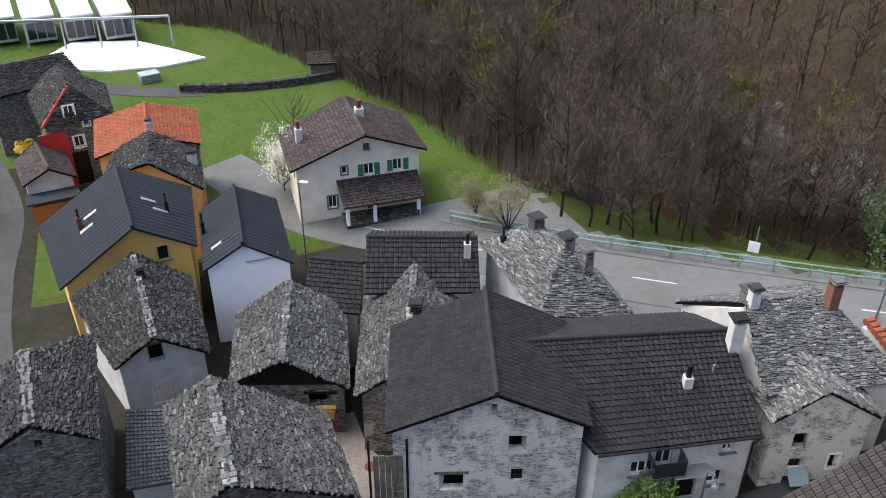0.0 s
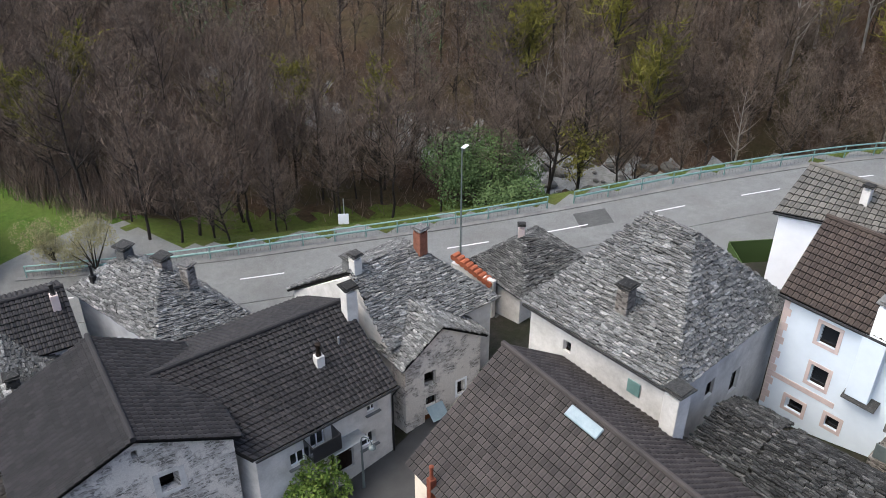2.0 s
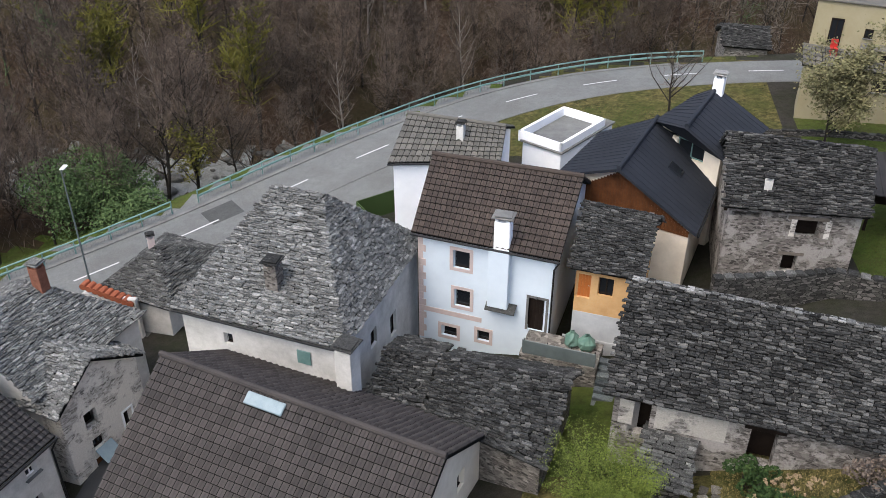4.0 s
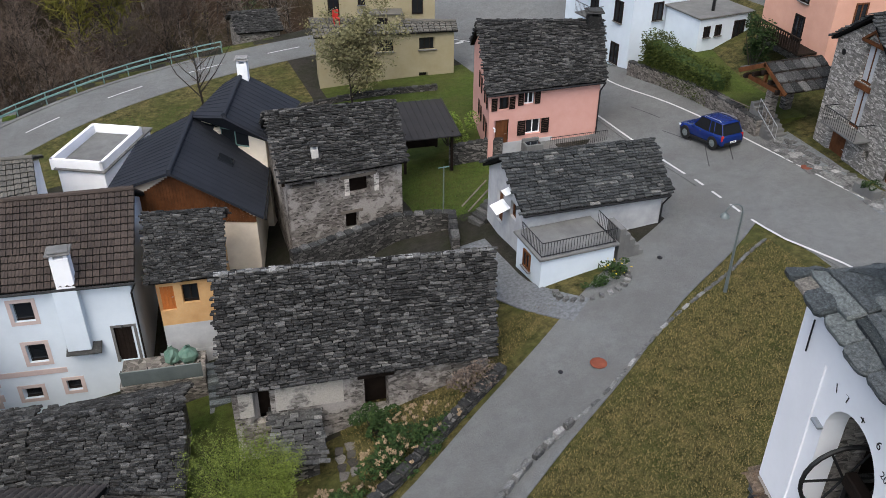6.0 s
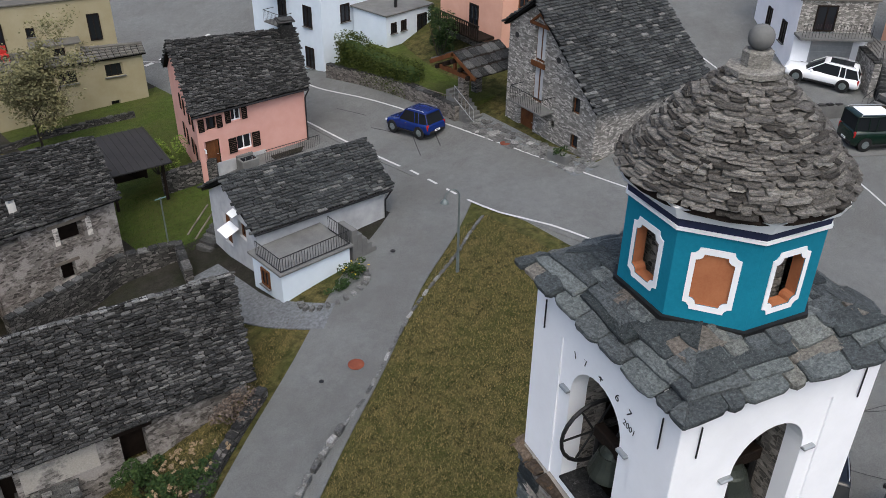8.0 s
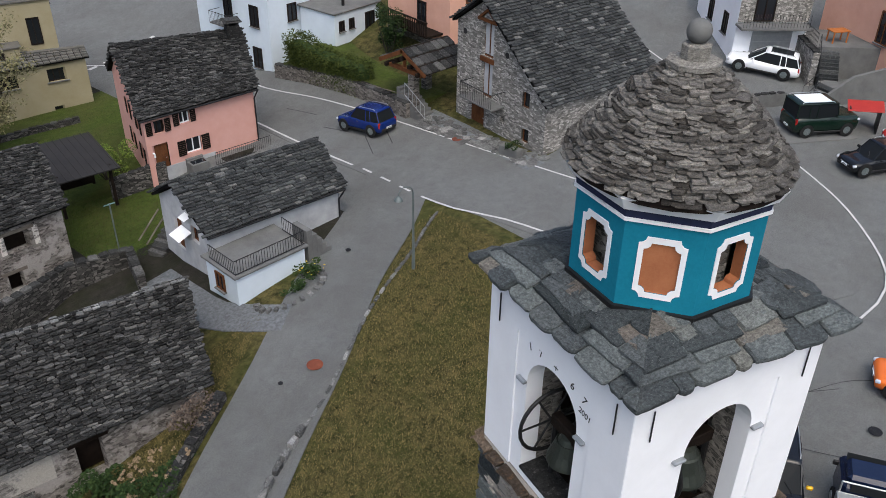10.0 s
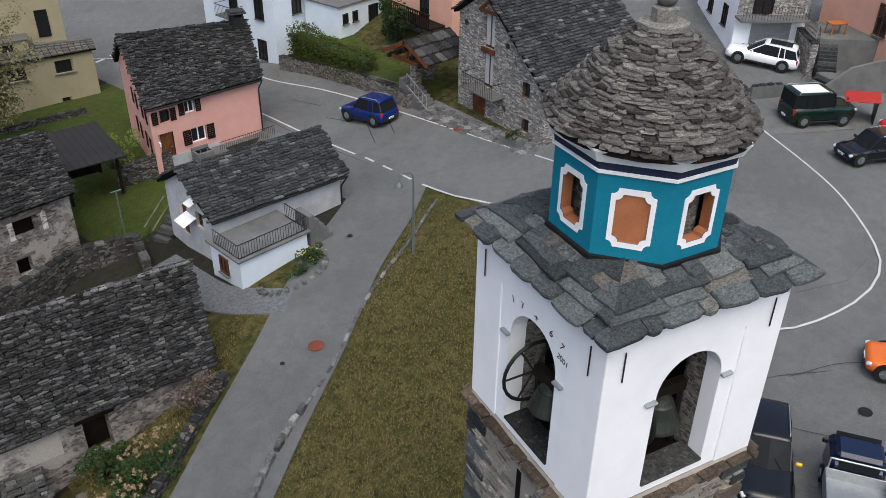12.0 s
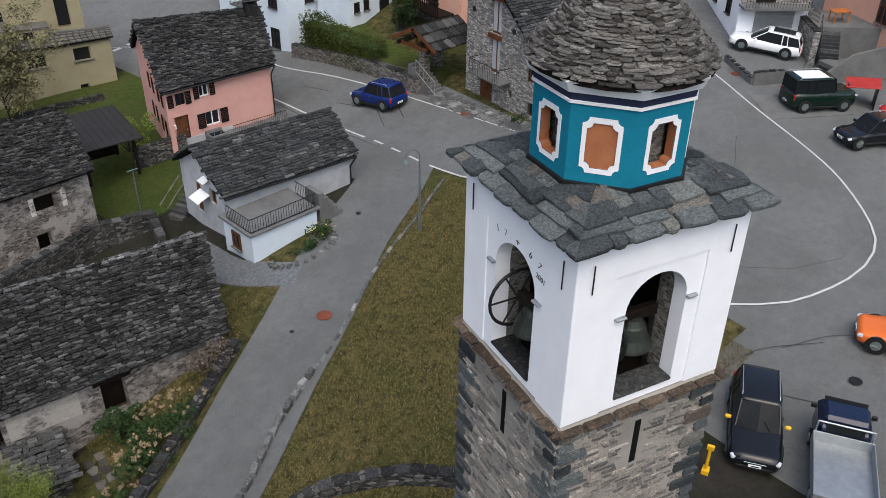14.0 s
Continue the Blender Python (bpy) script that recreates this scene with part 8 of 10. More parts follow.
def bell(at, r, name_label, yaw, side=1):
    b = thing("bell", name_label, "bell", at)
    x, y, z = at
    bm = bmesh.new()
    add_lathe(bm, (x, y, z), ((r, 0.0), (r * 0.97, 0.05), (r * 0.78, 0.2), (r * 0.62, 0.5 * r + 0.2), (r * 0.55, r * 1.1), (r * 0.42, r * 1.35), (r * 0.12, r * 1.45)), 20)
    part("bell_body", bm, bronze, b)
    tube_part("clapper", [(x, y, z + 0.3), (x, y, z - 0.1)], 0.03, metal_dark, b)
    m = pose(x, y, z + r * 1.5, 0, 0, yaw)
    box_part("yoke", m, (r * 2.4, 0.16, 0.2), wood_and_shade_dark, b)
    rim = [m @ pose(side * r * 1.45, 0, 0) @ Vector((0, 0.54 * math.cos(a), 0.54 * math.sin(a) - 0.12)) for a in np.linspace(0, math.tau, 25)]
    wheel = tube_part("wheel", rim, 0.03, metal_dark, b, 6)
    for a in (0, math.pi / 3, 2 * math.pi / 3):
        tube_part("spoke", [m @ pose(side * r * 1.45, 0, 0) @ Vector((0, s * 0.54 * math.cos(a), s * 0.54 * math.sin(a) - 0.12)) for s in (-1, 1)], 0.018, metal_dark, wheel, 5)
    for sgn in (-1, 1):
        tube_part("frame_post", [m @ Vector((sgn * r * 1.1, 0, 0)), m @ Vector((sgn * r * 1.1, 0.0, -(z + r * 1.5 - 12.2)))], 0.05, metal_dark, b, 6)
    return b


_p = TOWER @ Vector((-1.22, -0.1, 0))
bell((_p.x, _p.y, 12.98), 0.32, "green-patinated bronze bell hanging in the belfry arch", 74.5)
_p = TOWER @ Vector((0.12, -0.95, 0))
bell((_p.x, _p.y, 12.85), 0.38, "dark bronze bell with an iron wheel", -15.5, -1)

# the slab roof under the lantern
bm = bmesh.new()
add_box(bm, TOWER @ pose(0, 0, 15.47), 3.5, 3.5, 0.08, 0.02)
_lo, _hi = [], []
for a in range(4):
    sx, sy = ((-1, -1), (1, -1), (1, 1), (-1, 1))[a]
    _lo.append(bm.verts.new(TOWER @ Vector((sx * 1.72, sy * 1.72, 15.44))))
    _hi.append(bm.verts.new(TOWER @ Vector((sx * 0.85, sy * 0.85, 15.86))))
for a in range(4):
    bm.faces.new((_lo[a], _lo[(a + 1) % 4], _hi[(a + 1) % 4], _hi[a]))
bm.faces.new(_hi)
tower_roof = part("roof", bm, slab_tower, tower, "roof of large grey gneiss slabs")


def tongue_meshes(name, mat, seed, count, round_end):
    """Thick split slabs one metre square whose lower end (-y) is rounded, chipped along the edge."""
    rnd, out = random.Random(seed), []
    for _ in range(count):
        bm = bmesh.new()
        rim = [(0.5, 0.5), (-0.5, 0.5)]
        depth = rnd.uniform(*round_end)
        steps = 9
        for k in range(steps + 1):
            a = math.pi * k / steps
            x = -0.5 * math.copysign(abs(math.cos(a)) ** 0.55, math.cos(a))
            rim.append((x + rnd.uniform(-0.012, 0.012), -0.5 + depth * (1 - math.sin(a) ** 0.7) + rnd.uniform(-0.02, 0.02)))
        n = len(rim)
        low = [bm.verts.new((x, y, 0)) for x, y in rim]
        mid = [bm.verts.new((x * 1.015 + rnd.uniform(-0.012, 0.012), y * 1.01 - 0.006, 0.55 + rnd.uniform(-0.15, 0.15))) for x, y in rim]
        top = [bm.verts.new((x * 0.97, y * 0.965, 1 + rnd.uniform(-0.16, 0.16))) for x, y in rim]
        heart = bm.verts.new((rnd.uniform(-0.15, 0.15), rnd.uniform(-0.1, 0.2), 1.12))
        for k in range(n):
            j = (k + 1) % n
            bm.faces.new((low[k], low[j], mid[j], mid[k]))
            bm.faces.new((mid[k], mid[j], top[j], top[k]))
            bm.faces.new((top[k], top[j], heart))
        bmesh.ops.recalc_face_normals(bm, faces=bm.faces[:])
        out.append(mesh_of(name, bm, mat))
    return out


_tongues = tongue_meshes("slab", slab_tower, 31, 12, (0.06, 0.32))
_long = tongue_meshes("slab", slab_tower, 32, 8, (0.03, 0.1))


def roof_slab(face, meshes, x, d, z, w, length, thick, pitch, spin=0.0):
    local = pose(x, -d + length / 2, z, pitch, _rnd.uniform(-2, 2), spin) @ Matrix.Diagonal((w, length, thick, 1))
    me, place = _rnd.choice(meshes), face @ local
    if abs(x) + w / 2 > d - length - 0.08:
        bm = bmesh.new()
        bm.from_mesh(me)
        bm.transform(local)
        for sx in (-1, 1):
            bmesh.ops.bisect_plane(bm, geom=bm.verts[:] + bm.edges[:] + bm.faces[:], plane_co=(0, 0, 0), plane_no=(sx, 1, 0), clear_outer=True)
            bmesh.ops.holes_fill(bm, edges=[e for e in bm.edges if e.is_boundary], sides=0)
        if not bm.faces:
            bm.free()
            return
        bmesh.ops.recalc_face_normals(bm, faces=bm.faces[:])
        me, place = mesh_of("slab", bm, slab_tower), face
    ob = new("slab", me)
    ob.parent = tower_roof
    ob.matrix_basis = place


# courses from the eaves up: outer edge, height, width range, length, thickness, pitch, rounded ends
TOWER_COURSES = ((1.84, 15.54, (0.22, 0.7), 0.5, 0.075, 18, True), (1.63, 15.645, (0.5, 1.2), 0.34, 0.06, 18, False), (1.49, 15.725, (0.45, 0.95), 0.36, 0.065, 18, False), (1.35, 15.78, (0.26, 0.66), 0.46, 0.07, 14, True), (1.12, 15.83, (0.4, 0.85), 0.46, 0.06, 7, True))
for turn in (0, -90, 180, 90):
    face = TOWER @ pose(0, 0, 0, 0, 0, turn)
    for d, z, wide, length, thick, pitch, rounded in TOWER_COURSES:
        x, edge = -d - 0.02, d + 0.02
        while x < edge - 0.06:
            w = min(_rnd.uniform(*wide), edge - x)
            if edge - x - w < 0.16:
                w = edge - x
            roof_slab(face, _tongues if rounded else _long, x + w / 2, d + _rnd.uniform(-0.03, 0.04), z + _rnd.uniform(-0.012, 0.014), w * 0.95, length * _rnd.uniform(0.9, 1.1), thick * _rnd.uniform(0.75, 1.2), pitch + _rnd.uniform(-4, 3), _rnd.uniform(-5, 5))
            x += w


# the octagonal lantern
R8 = 1.22
OCT_LOW, OCT_TOP = 15.85, 17.08
FLAT = R8 * math.cos(math.pi / 8)
SIDE8 = 2 * R8 * math.sin(math.pi / 8)


def badge(w, h, notch, n=4):
    """The outline of a panel whose corners are cut by inward quarter circles."""
    pts = []
    for sx, sz, order in ((-1, -1, 1), (1, -1, -1), (1, 1, 1), (-1, 1, -1)):
        arc = [(sx * (w / 2 - notch * math.sin(a)), sz * (h / 2 - notch * math.cos(a))) for a in np.linspace(0, math.pi / 2, n)]
        pts.append(arc if order > 0 else arc[::-1])
    out = []
    for arc in pts:
        out += arc
    return out


def ring_faces(bm, m, outer, inner, y):
    a = [bm.verts.new(m @ Vector((x, y, z))) for x, z in outer]
    b = [bm.verts.new(m @ Vector((x, y, z))) for x, z in inner]
    for k in range(len(a)):
        bm.faces.new((a[k], a[(k + 1) % len(a)], b[(k + 1) % len(b)], b[k]))


for k in range(8):
    m = TOWER @ pose(0, 0, 0, 0, 0, -90 + 45 * k) @ pose(0, -FLAT, (OCT_LOW + OCT_TOP) / 2 + 0.02)
    blind = k % 2 == 1
    shape = badge(0.43, 0.68, 0.085)
    hh, hw = (OCT_TOP - OCT_LOW) / 2 + 0.02, SIDE8 / 2
    # match the outline's points on the face's edge
    edge = []
    for x, z in shape:
        f = min(hw / max(abs(x), 1e-6), hh / max(abs(z), 1e-6))
        edge.append((x * f, z * f))
    bm = bmesh.new()
    ring_faces(bm, m, edge, shape, 0)
    for sx, sz in ((-1, -1), (1, -1), (1, 1), (-1, 1)):
        near = sorted(range(len(edge)), key=lambda i: (edge[i][0] - sx * hw) ** 2 + (edge[i][1] - sz * hh) ** 2)[:2]
        i, j = sorted(near)
        if (i, j) == (0, len(edge) - 1):
            i, j = j, i
        bm.faces.new([bm.verts.new(m @ Vector((x, 0, z))) for x, z in ((edge[i][0], edge[i][1]), (sx * hw, sz * hh), (edge[j][0], edge[j][1]))])
    bmesh.ops.remove_doubles(bm, verts=bm.verts, dist=0.0005)
    bmesh.ops.recalc_face_normals(bm, faces=bm.faces[:])
    face = part("lantern_face", bm, paint_teal, tower, "teal painted lantern face")
    # depth of the opening, or a painted field
    bm = bmesh.new()
    n = len(shape)
    a = [bm.verts.new(m @ Vector((x, 0.0, z))) for x, z in shape]
    b = [bm.verts.new(m @ Vector((x, 0.02 if blind else 0.16, z))) for x, z in shape]
    for i in range(n):
        bm.faces.new((a[i], a[(i + 1) % n], b[(i + 1) % n], b[i]))
    if blind:
        bm.faces.new(b)
    part("field" if blind else "reveal", bm, paint_terracotta, face, "terracotta painted field" if blind else "terracotta reveal")
    bm = bmesh.new()
    outer = badge(0.56, 0.84, 0.09)
    for y in (-0.012,):
        ring_faces(bm, m, outer, shape, y)
        ring_faces(bm, m, outer, [(x * 1.0, z * 1.0) for x, z in outer], 0)
    va = [bm.verts.new(m @ Vector((x, -0.012, z))) for x, z in outer]
    vb = [bm.verts.new(m @ Vector((x, 0.0, z))) for x, z in outer]
    for i in range(n):
        bm.faces.new((va[i], va[(i + 1) % n], vb[(i + 1) % n], vb[i]))
    bmesh.ops.remove_doubles(bm, verts=bm.verts, dist=0.0002)
    part("surround", bm, trim_white, face, "white notched surround")


def octagon(name, profile, mat, label):
    bm = bmesh.new()
    rings = [[bm.verts.new(TOWER @ Vector((r * math.cos(math.pi / 8 + k * math.pi / 4), r * math.sin(math.pi / 8 + k * math.pi / 4), z))) for k in range(8)] for r, z in profile]
    for a, b in zip(rings, rings[1:]):
        for k in range(8):
            bm.faces.new((a[k], a[(k + 1) % 8], b[(k + 1) % 8], b[k]))
    return part(name, bm, mat, tower, label)


octagon("plinth", ((1.27, 15.6), (1.27, 15.9), (1.2, 15.91)), metal_dark, "dark painted plinth")
octagon("white_band", ((1.2, OCT_TOP), (1.26, OCT_TOP + 0.005), (1.26, OCT_TOP + 0.045), (1.2, OCT_TOP + 0.05)), trim_white, "white painted band")
octagon("navy_band", ((1.235, OCT_TOP + 0.046), (1.25, OCT_TOP + 0.17)), paint_navy, "navy blue painted band")
octagon("eaves_cornice", ((1.25, OCT_TOP + 0.165), (1.3, OCT_TOP + 0.172), (1.39, OCT_TOP + 0.34), (0.4, OCT_TOP + 0.36)), trim_white, "white cornice under the stone cone")
bm = bmesh.new()
add_lathe(bm, TOWER @ Vector((0, 0, 0)), ((0.9, 15.9), (0.9, 17.2)), 8)
part("lantern_core", bm, wall_tower, tower, "rough masonry inside the lantern")

# the stone cone
CONE = ((1.45, 17.42), (1.33, 17.58), (1.13, 17.8), (0.92, 18.06), (0.68, 18.3), (0.44, 18.5), (0.22, 18.66))
# Core is near black: its colour supplies the shade between the stones
bm = bmesh.new()
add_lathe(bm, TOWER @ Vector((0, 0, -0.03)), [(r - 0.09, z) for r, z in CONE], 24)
cone = part("cone", bm, wood_and_shade_dark, tower, "domed cone of layered split stones")
_meshes = slab_meshes("stone", slab_cone, 41, 16, (0.03, 0.2))
_rs, _zs = np.array([c[0] for c in CONE]), np.array([c[1] for c in CONE])
_verts, _faces, _made = [], [], 0
COURSES = 36
for row in range(COURSES):
    f = row / COURSES
    z = 17.5 + (18.64 - 17.5) * f**0.95
    r = float(np.interp(z, _zs, _rs))
    a = _rnd.uniform(0, 1)
    stop = a + math.tau
    while a < stop:
        w = _rnd.choice((_rnd.uniform(0.1, 0.2), _rnd.uniform(0.18, 0.42))) * (1 if r > 0.5 else 0.7)
        t = a + w / r / 2
        rad = r - 0.12 + _rnd.uniform(-0.035, 0.025)
        m = TOWER @ pose(rad * math.cos(t), rad * math.sin(t), z + _rnd.uniform(-0.01, 0.01), 0, 0, math.degrees(t) + 90) @ pose(0, 0, 0, 9 + _rnd.uniform(-4, 4), _rnd.uniform(-3, 3), _rnd.uniform(-7, 7)) @ Matrix.Diagonal((w * 0.97, 0.3, _rnd.uniform(0.011, 0.023), 1))
        a += w / r
        me = _rnd.choice(_meshes)
        world = math.degrees(t) % 360
        if 135 < world < 330 and _made < 295:
            ob = new("stone", me)
            ob.parent, ob.matrix_basis, _made = cone, m, _made + 1
        else:
            base = len(_verts)
            _verts += [tuple(m @ p.co) for p in me.vertices]
            _faces += [tuple(base + i for i in p.vertices) for p in me.polygons]
joined("stone_cover", _verts, _faces, slab_cone_rest, cone, kind="stuff")
bm = bmesh.new()
add_lathe(bm, TOWER @ Vector((0, 0, 0)), ((0.33, 18.6), (0.33, 18.66), (0.17, 18.68), (0.175, 18.84), (0.14, 18.86)), 8)
part("finial_block", bm, slab_cone, tower, "octagonal stone finial block")
bm = bmesh.new()
bmesh.ops.create_uvsphere(bm, u_segments=20, v_segments=12, radius=0.145, matrix=Matrix.Translation(TOWER @ Vector((0, 0, 18.99))))
part("finial_ball", bm, concrete, tower, "grey stone ball").data.shade_smooth()

# ---- woods ----
def tree_mesh(seed, height, spread, twigs, lean=0.0, thick=0.16, first=0.35, fine=0.022, limbs=14, sub=4, sides=6):
    """A bare tree: vertices and faces of trunk and limbs, and of twigs."""
    rnd = random.Random(seed)
    wood_v, wood_f, twig_v, twig_f = [], [], [], []

    def limb(a, b, r0, r1, n):
        q = (b - a).to_track_quat("Z", "Y")
        base = len(wood_v)
        for p, r in ((a, r0), (b, r1)):
            for k in range(n):
                wood_v.append(tuple(p + q @ Vector((r * math.cos(k * math.tau / n), r * math.sin(k * math.tau / n), 0))))
        for k in range(n):
            wood_f.append((base + k, base + (k + 1) % n, base + n + (k + 1) % n, base + n + k))

    def ribbon(a, b, r):
        d = (b - a).normalized()
        s = d.cross(Vector((rnd.uniform(-1, 1), rnd.uniform(-1, 1), rnd.uniform(-1, 1)))).normalized() * r
        base = len(twig_v)
        twig_v.extend((tuple(a - s), tuple(a + s), tuple(b)))
        twig_f.append((base, base + 1, base + 2))

    trunk, p = [], Vector((0, 0, -0.3))
    steps = 7 if sides > 4 else 4
    for k in range(steps + 1):
        trunk.append(p.copy())
        p = p + Vector((rnd.uniform(-0.12, 0.12) + lean, rnd.uniform(-0.12, 0.12), 1)) * (height / steps)
    for k in range(steps):
        limb(trunk[k], trunk[k + 1], thick * (1 - k / (steps + 0.5)), thick * (1 - (k + 1) / (steps + 0.5)) + 0.012, sides)

    for j in range(limbs):
        f = first + (0.97 - first) * (j + rnd.random()) / limbs
        k = min(int(f * steps), steps - 1)
        a = trunk[k].lerp(trunk[k + 1], f * steps - k)
        turn = rnd.uniform(0, math.tau)
        reach = spread * (1.2 - f) * rnd.uniform(0.7, 1.2) + 0.5
        way = Vector((math.cos(turn), math.sin(turn), rnd.uniform(0.7, 1.5)))
        b = a + way * reach * 0.5
        c = b + (way + Vector((rnd.uniform(-0.3, 0.3), rnd.uniform(-0.3, 0.3), 0.7))) * reach * 0.45
        r = thick * (1 - f) * 0.5 + 0.02
        limb(a, b, r, r * 0.6, 4 if sides > 4 else 3)
        if sides > 4:
            limb(b, c, r * 0.6, 0.012, 3)
        for i in range(twigs):
            g = rnd.random()
            s = a.lerp(b, g * 2) if g < 0.5 else b.lerp(c, g * 2 - 1)
            w = Vector((rnd.uniform(-1, 1), rnd.uniform(-1, 1), rnd.uniform(-0.1, 1.3))).normalized()
            e = s + w * reach * rnd.uniform(0.25, 0.6)
            ribbon(s, e, fine)
            for _ in range(sub):
                m = s.lerp(e, rnd.uniform(0.3, 1.0))
                ribbon(m, m + (w + Vector((rnd.uniform(-1, 1), rnd.uniform(-1, 1), rnd.uniform(-0.2, 1.0)))) * reach * rnd.uniform(0.1, 0.28), fine * 0.75)
    return wood_v, wood_f, twig_v, twig_f


def make_tree(label, seed, height, spread, twigs, wood=None, twig=None, group="trees of the riverside wood", **more):
    wv, wf, tv, tf = tree_mesh(seed, height, spread, twigs, **more)
    t = thing("tree", label, "tree", group=group)
    joined("trunk", wv, wf, wood or bark, t)
    joined("crown", tv, tf, twig or twig_brown, t)
    return t


KINDS = [make_tree("bare brown deciduous tree in the riverside wood", s, hgt, spr, 26, thick=th, first=fi, limbs=18, fine=0.02, sub=5) for s, hgt, spr, th, fi in ((1, 11, 2.8, 0.12, 0.22), (2, 12.5, 2.6, 0.13, 0.3), (3, 9, 2.8, 0.1, 0.2), (4, 12, 3.4, 0.15, 0.28), (5, 7.5, 2.6, 0.08, 0.15))]
BUDDING = [make_tree("slender tree with a few yellow-green buds", s, hgt, 3.0, 26, twig=leaf_budding, fine=0.055, first=0.35, limbs=16) for s, hgt in ((6, 13), (7, 10))]
PALE_TREES = [make_tree("slim pale-barked bare tree", 8, 12, 2.0, 22, bark_pale, fine=0.02, first=0.3)]
_rng = random.Random(11)
GRID = {}


def free_spot(x, y, gap):
    i, j = int(x // 3), int(y // 3)
    for a in range(i - 1, i + 2):
        for b in range(j - 1, j + 2):
            for u, v in GRID.get((a, b), ()):
                if (u - x) ** 2 + (v - y) ** 2 < gap * gap:
                    return False
    GRID.setdefault((i, j), []).append((x, y))
    return True


_cand = [(_rng.uniform(-175, 75), _rng.uniform(-40, 190)) for _ in range(19000)]
_cs = beyond(np.array([c[0] for c in _cand]), np.array([c[1] for c in _cand]))
_near, _far = [], []
for (x, y), s in zip(_cand, _cs):
    reach = math.hypot(x, y)
    edge = 7.5 if x > -46 else 0.5
    if s < edge or (abs(s - river_line(x)) < 2.6 and x > -80) or (x > -37 and s < river_line(x) and _rng.random() < 0.35) or reach > 190 or (x > 10 and s < 16):
        continue
    if free_spot(x, y, 2.2 if s < 30 else 2.9 + 1.1 * math.sin(x * 0.11 + 1.0) * math.cos(y * 0.13)):
        (_near if s < 30 and -100 < x < 5 else _far).append((x, y))
_near.sort(key=lambda c: math.hypot(*c))
_far += _near[285:]
for x, y in _near[:285]:
    v = _rng.random()
    src = _rng.choice(BUDDING) if v < 0.06 else PALE_TREES[0] if v < 0.1 else _rng.choice(KINDS)
    m = pose(x, y, ground_at(x, y) - 0.1, _rng.uniform(-4, 4), _rng.uniform(-4, 4), _rng.uniform(0, 360))
    copy_thing(src, m).scale = [_rng.uniform(0.65, 1.2)] * 3
for src in KINDS + BUDDING + PALE_TREES:
    x, y = _rng.uniform(-60, -30), _rng.uniform(62, 74)
    src.matrix_basis = pose(x, y, ground_at(x, y))

# the far woods, too many to count
_plain = [tree_mesh(60 + k, 11 + k % 3, 2.8, 10, thick=0.11, first=0.22, fine=0.036, limbs=12, sub=4, sides=4) for k in range(4)]
_groups = {"brown": ([], [], 0), "wood": ([], [], 0), "bud": ([], [], 0), "green": ([], [], 0), "grey": ([], [], 0)}
_store = {k: [[], [], 0] for k in _groups}
_hz = land(np.array([c[0] for c in _far]), np.array([c[1] for c in _far]))
for (x, y), z in zip(_far, _hz):
    wv, wf, tv, tf = _rng.choice(_plain)
    turn, size = _rng.uniform(0, math.tau), _rng.uniform(0.7, 1.2)
    c, s = math.cos(turn) * size, math.sin(turn) * size
    v = _rng.random()
    patch = math.sin(x * 0.07 + 2.0) * math.cos(y * 0.09 - 1.0)
    crown = "bud" if v < 0.09 + 0.12 * max(patch, 0) else "green" if v > 0.96 else "grey" if v > 0.72 - 0.2 * patch else "brown"
    for key, vs, fs in (("wood", wv, wf), (crown, tv, tf)):
        st = _store[key]
        a = np.array(vs)
        st[0].append(np.stack([a[:, 0] * c - a[:, 1] * s + x, a[:, 0] * s + a[:, 1] * c + y, a[:, 2] * size + z - 0.2], 1))
        st[1].append(np.array(fs) + st[2])
        st[2] += len(a)
WOODS = thing("woods", "dense bare brown woods on the valley side", "woods", (-60, 90, -13), kind="stuff")
for key, mat in (("wood", bark), ("brown", twig_brown), ("bud", leaf_budding), ("green", leaf_olive), ("grey", twig_grey)):
    if _store[key][0]:
        joined("trunks" if key == "wood" else "crowns", np.concatenate(_store[key][0]).tolist(), np.concatenate(_store[key][1]).tolist(), mat, WOODS, kind="stuff")

# undergrowth and dead brush on the wood floor
_bv, _bf = [], []
_nr = np.random.default_rng(5)
_bx, _by = _nr.uniform(-150, 60, 9000), _nr.uniform(22, 170, 9000)
_bs = beyond(_bx, _by)
_bz = land(_bx, _by)
for x, y, z, s in zip(_bx, _by, _bz, _bs):
    if s < (3 if x < -57 else 10) or abs(s - river_line(x)) < 3.2:
        continue
    for _ in range(6):
        a, l, r = _nr.uniform(0, math.tau), _nr.uniform(0.4, 1.5), _nr.uniform(0.02, 0.06)
        px_, py_ = x + _nr.normal(0, 0.5), y + _nr.normal(0, 0.5)
        dx, dy = math.cos(a), math.sin(a)
        base = len(_bv)
        _bv += [(px_ - dy * r, py_ + dx * r, z), (px_ + dy * r, py_ - dx * r, z), (px_ + dx * l * 0.6, py_ + dy * l * 0.6, z + l)]
        _bf.append((base, base + 1, base + 2))
_ex, _ey = _nr.uniform(-125, -30, 26000), _nr.uniform(-2, 62, 26000)
_es, _ez = beyond(_ex, _ey), land(_ex, _ey)
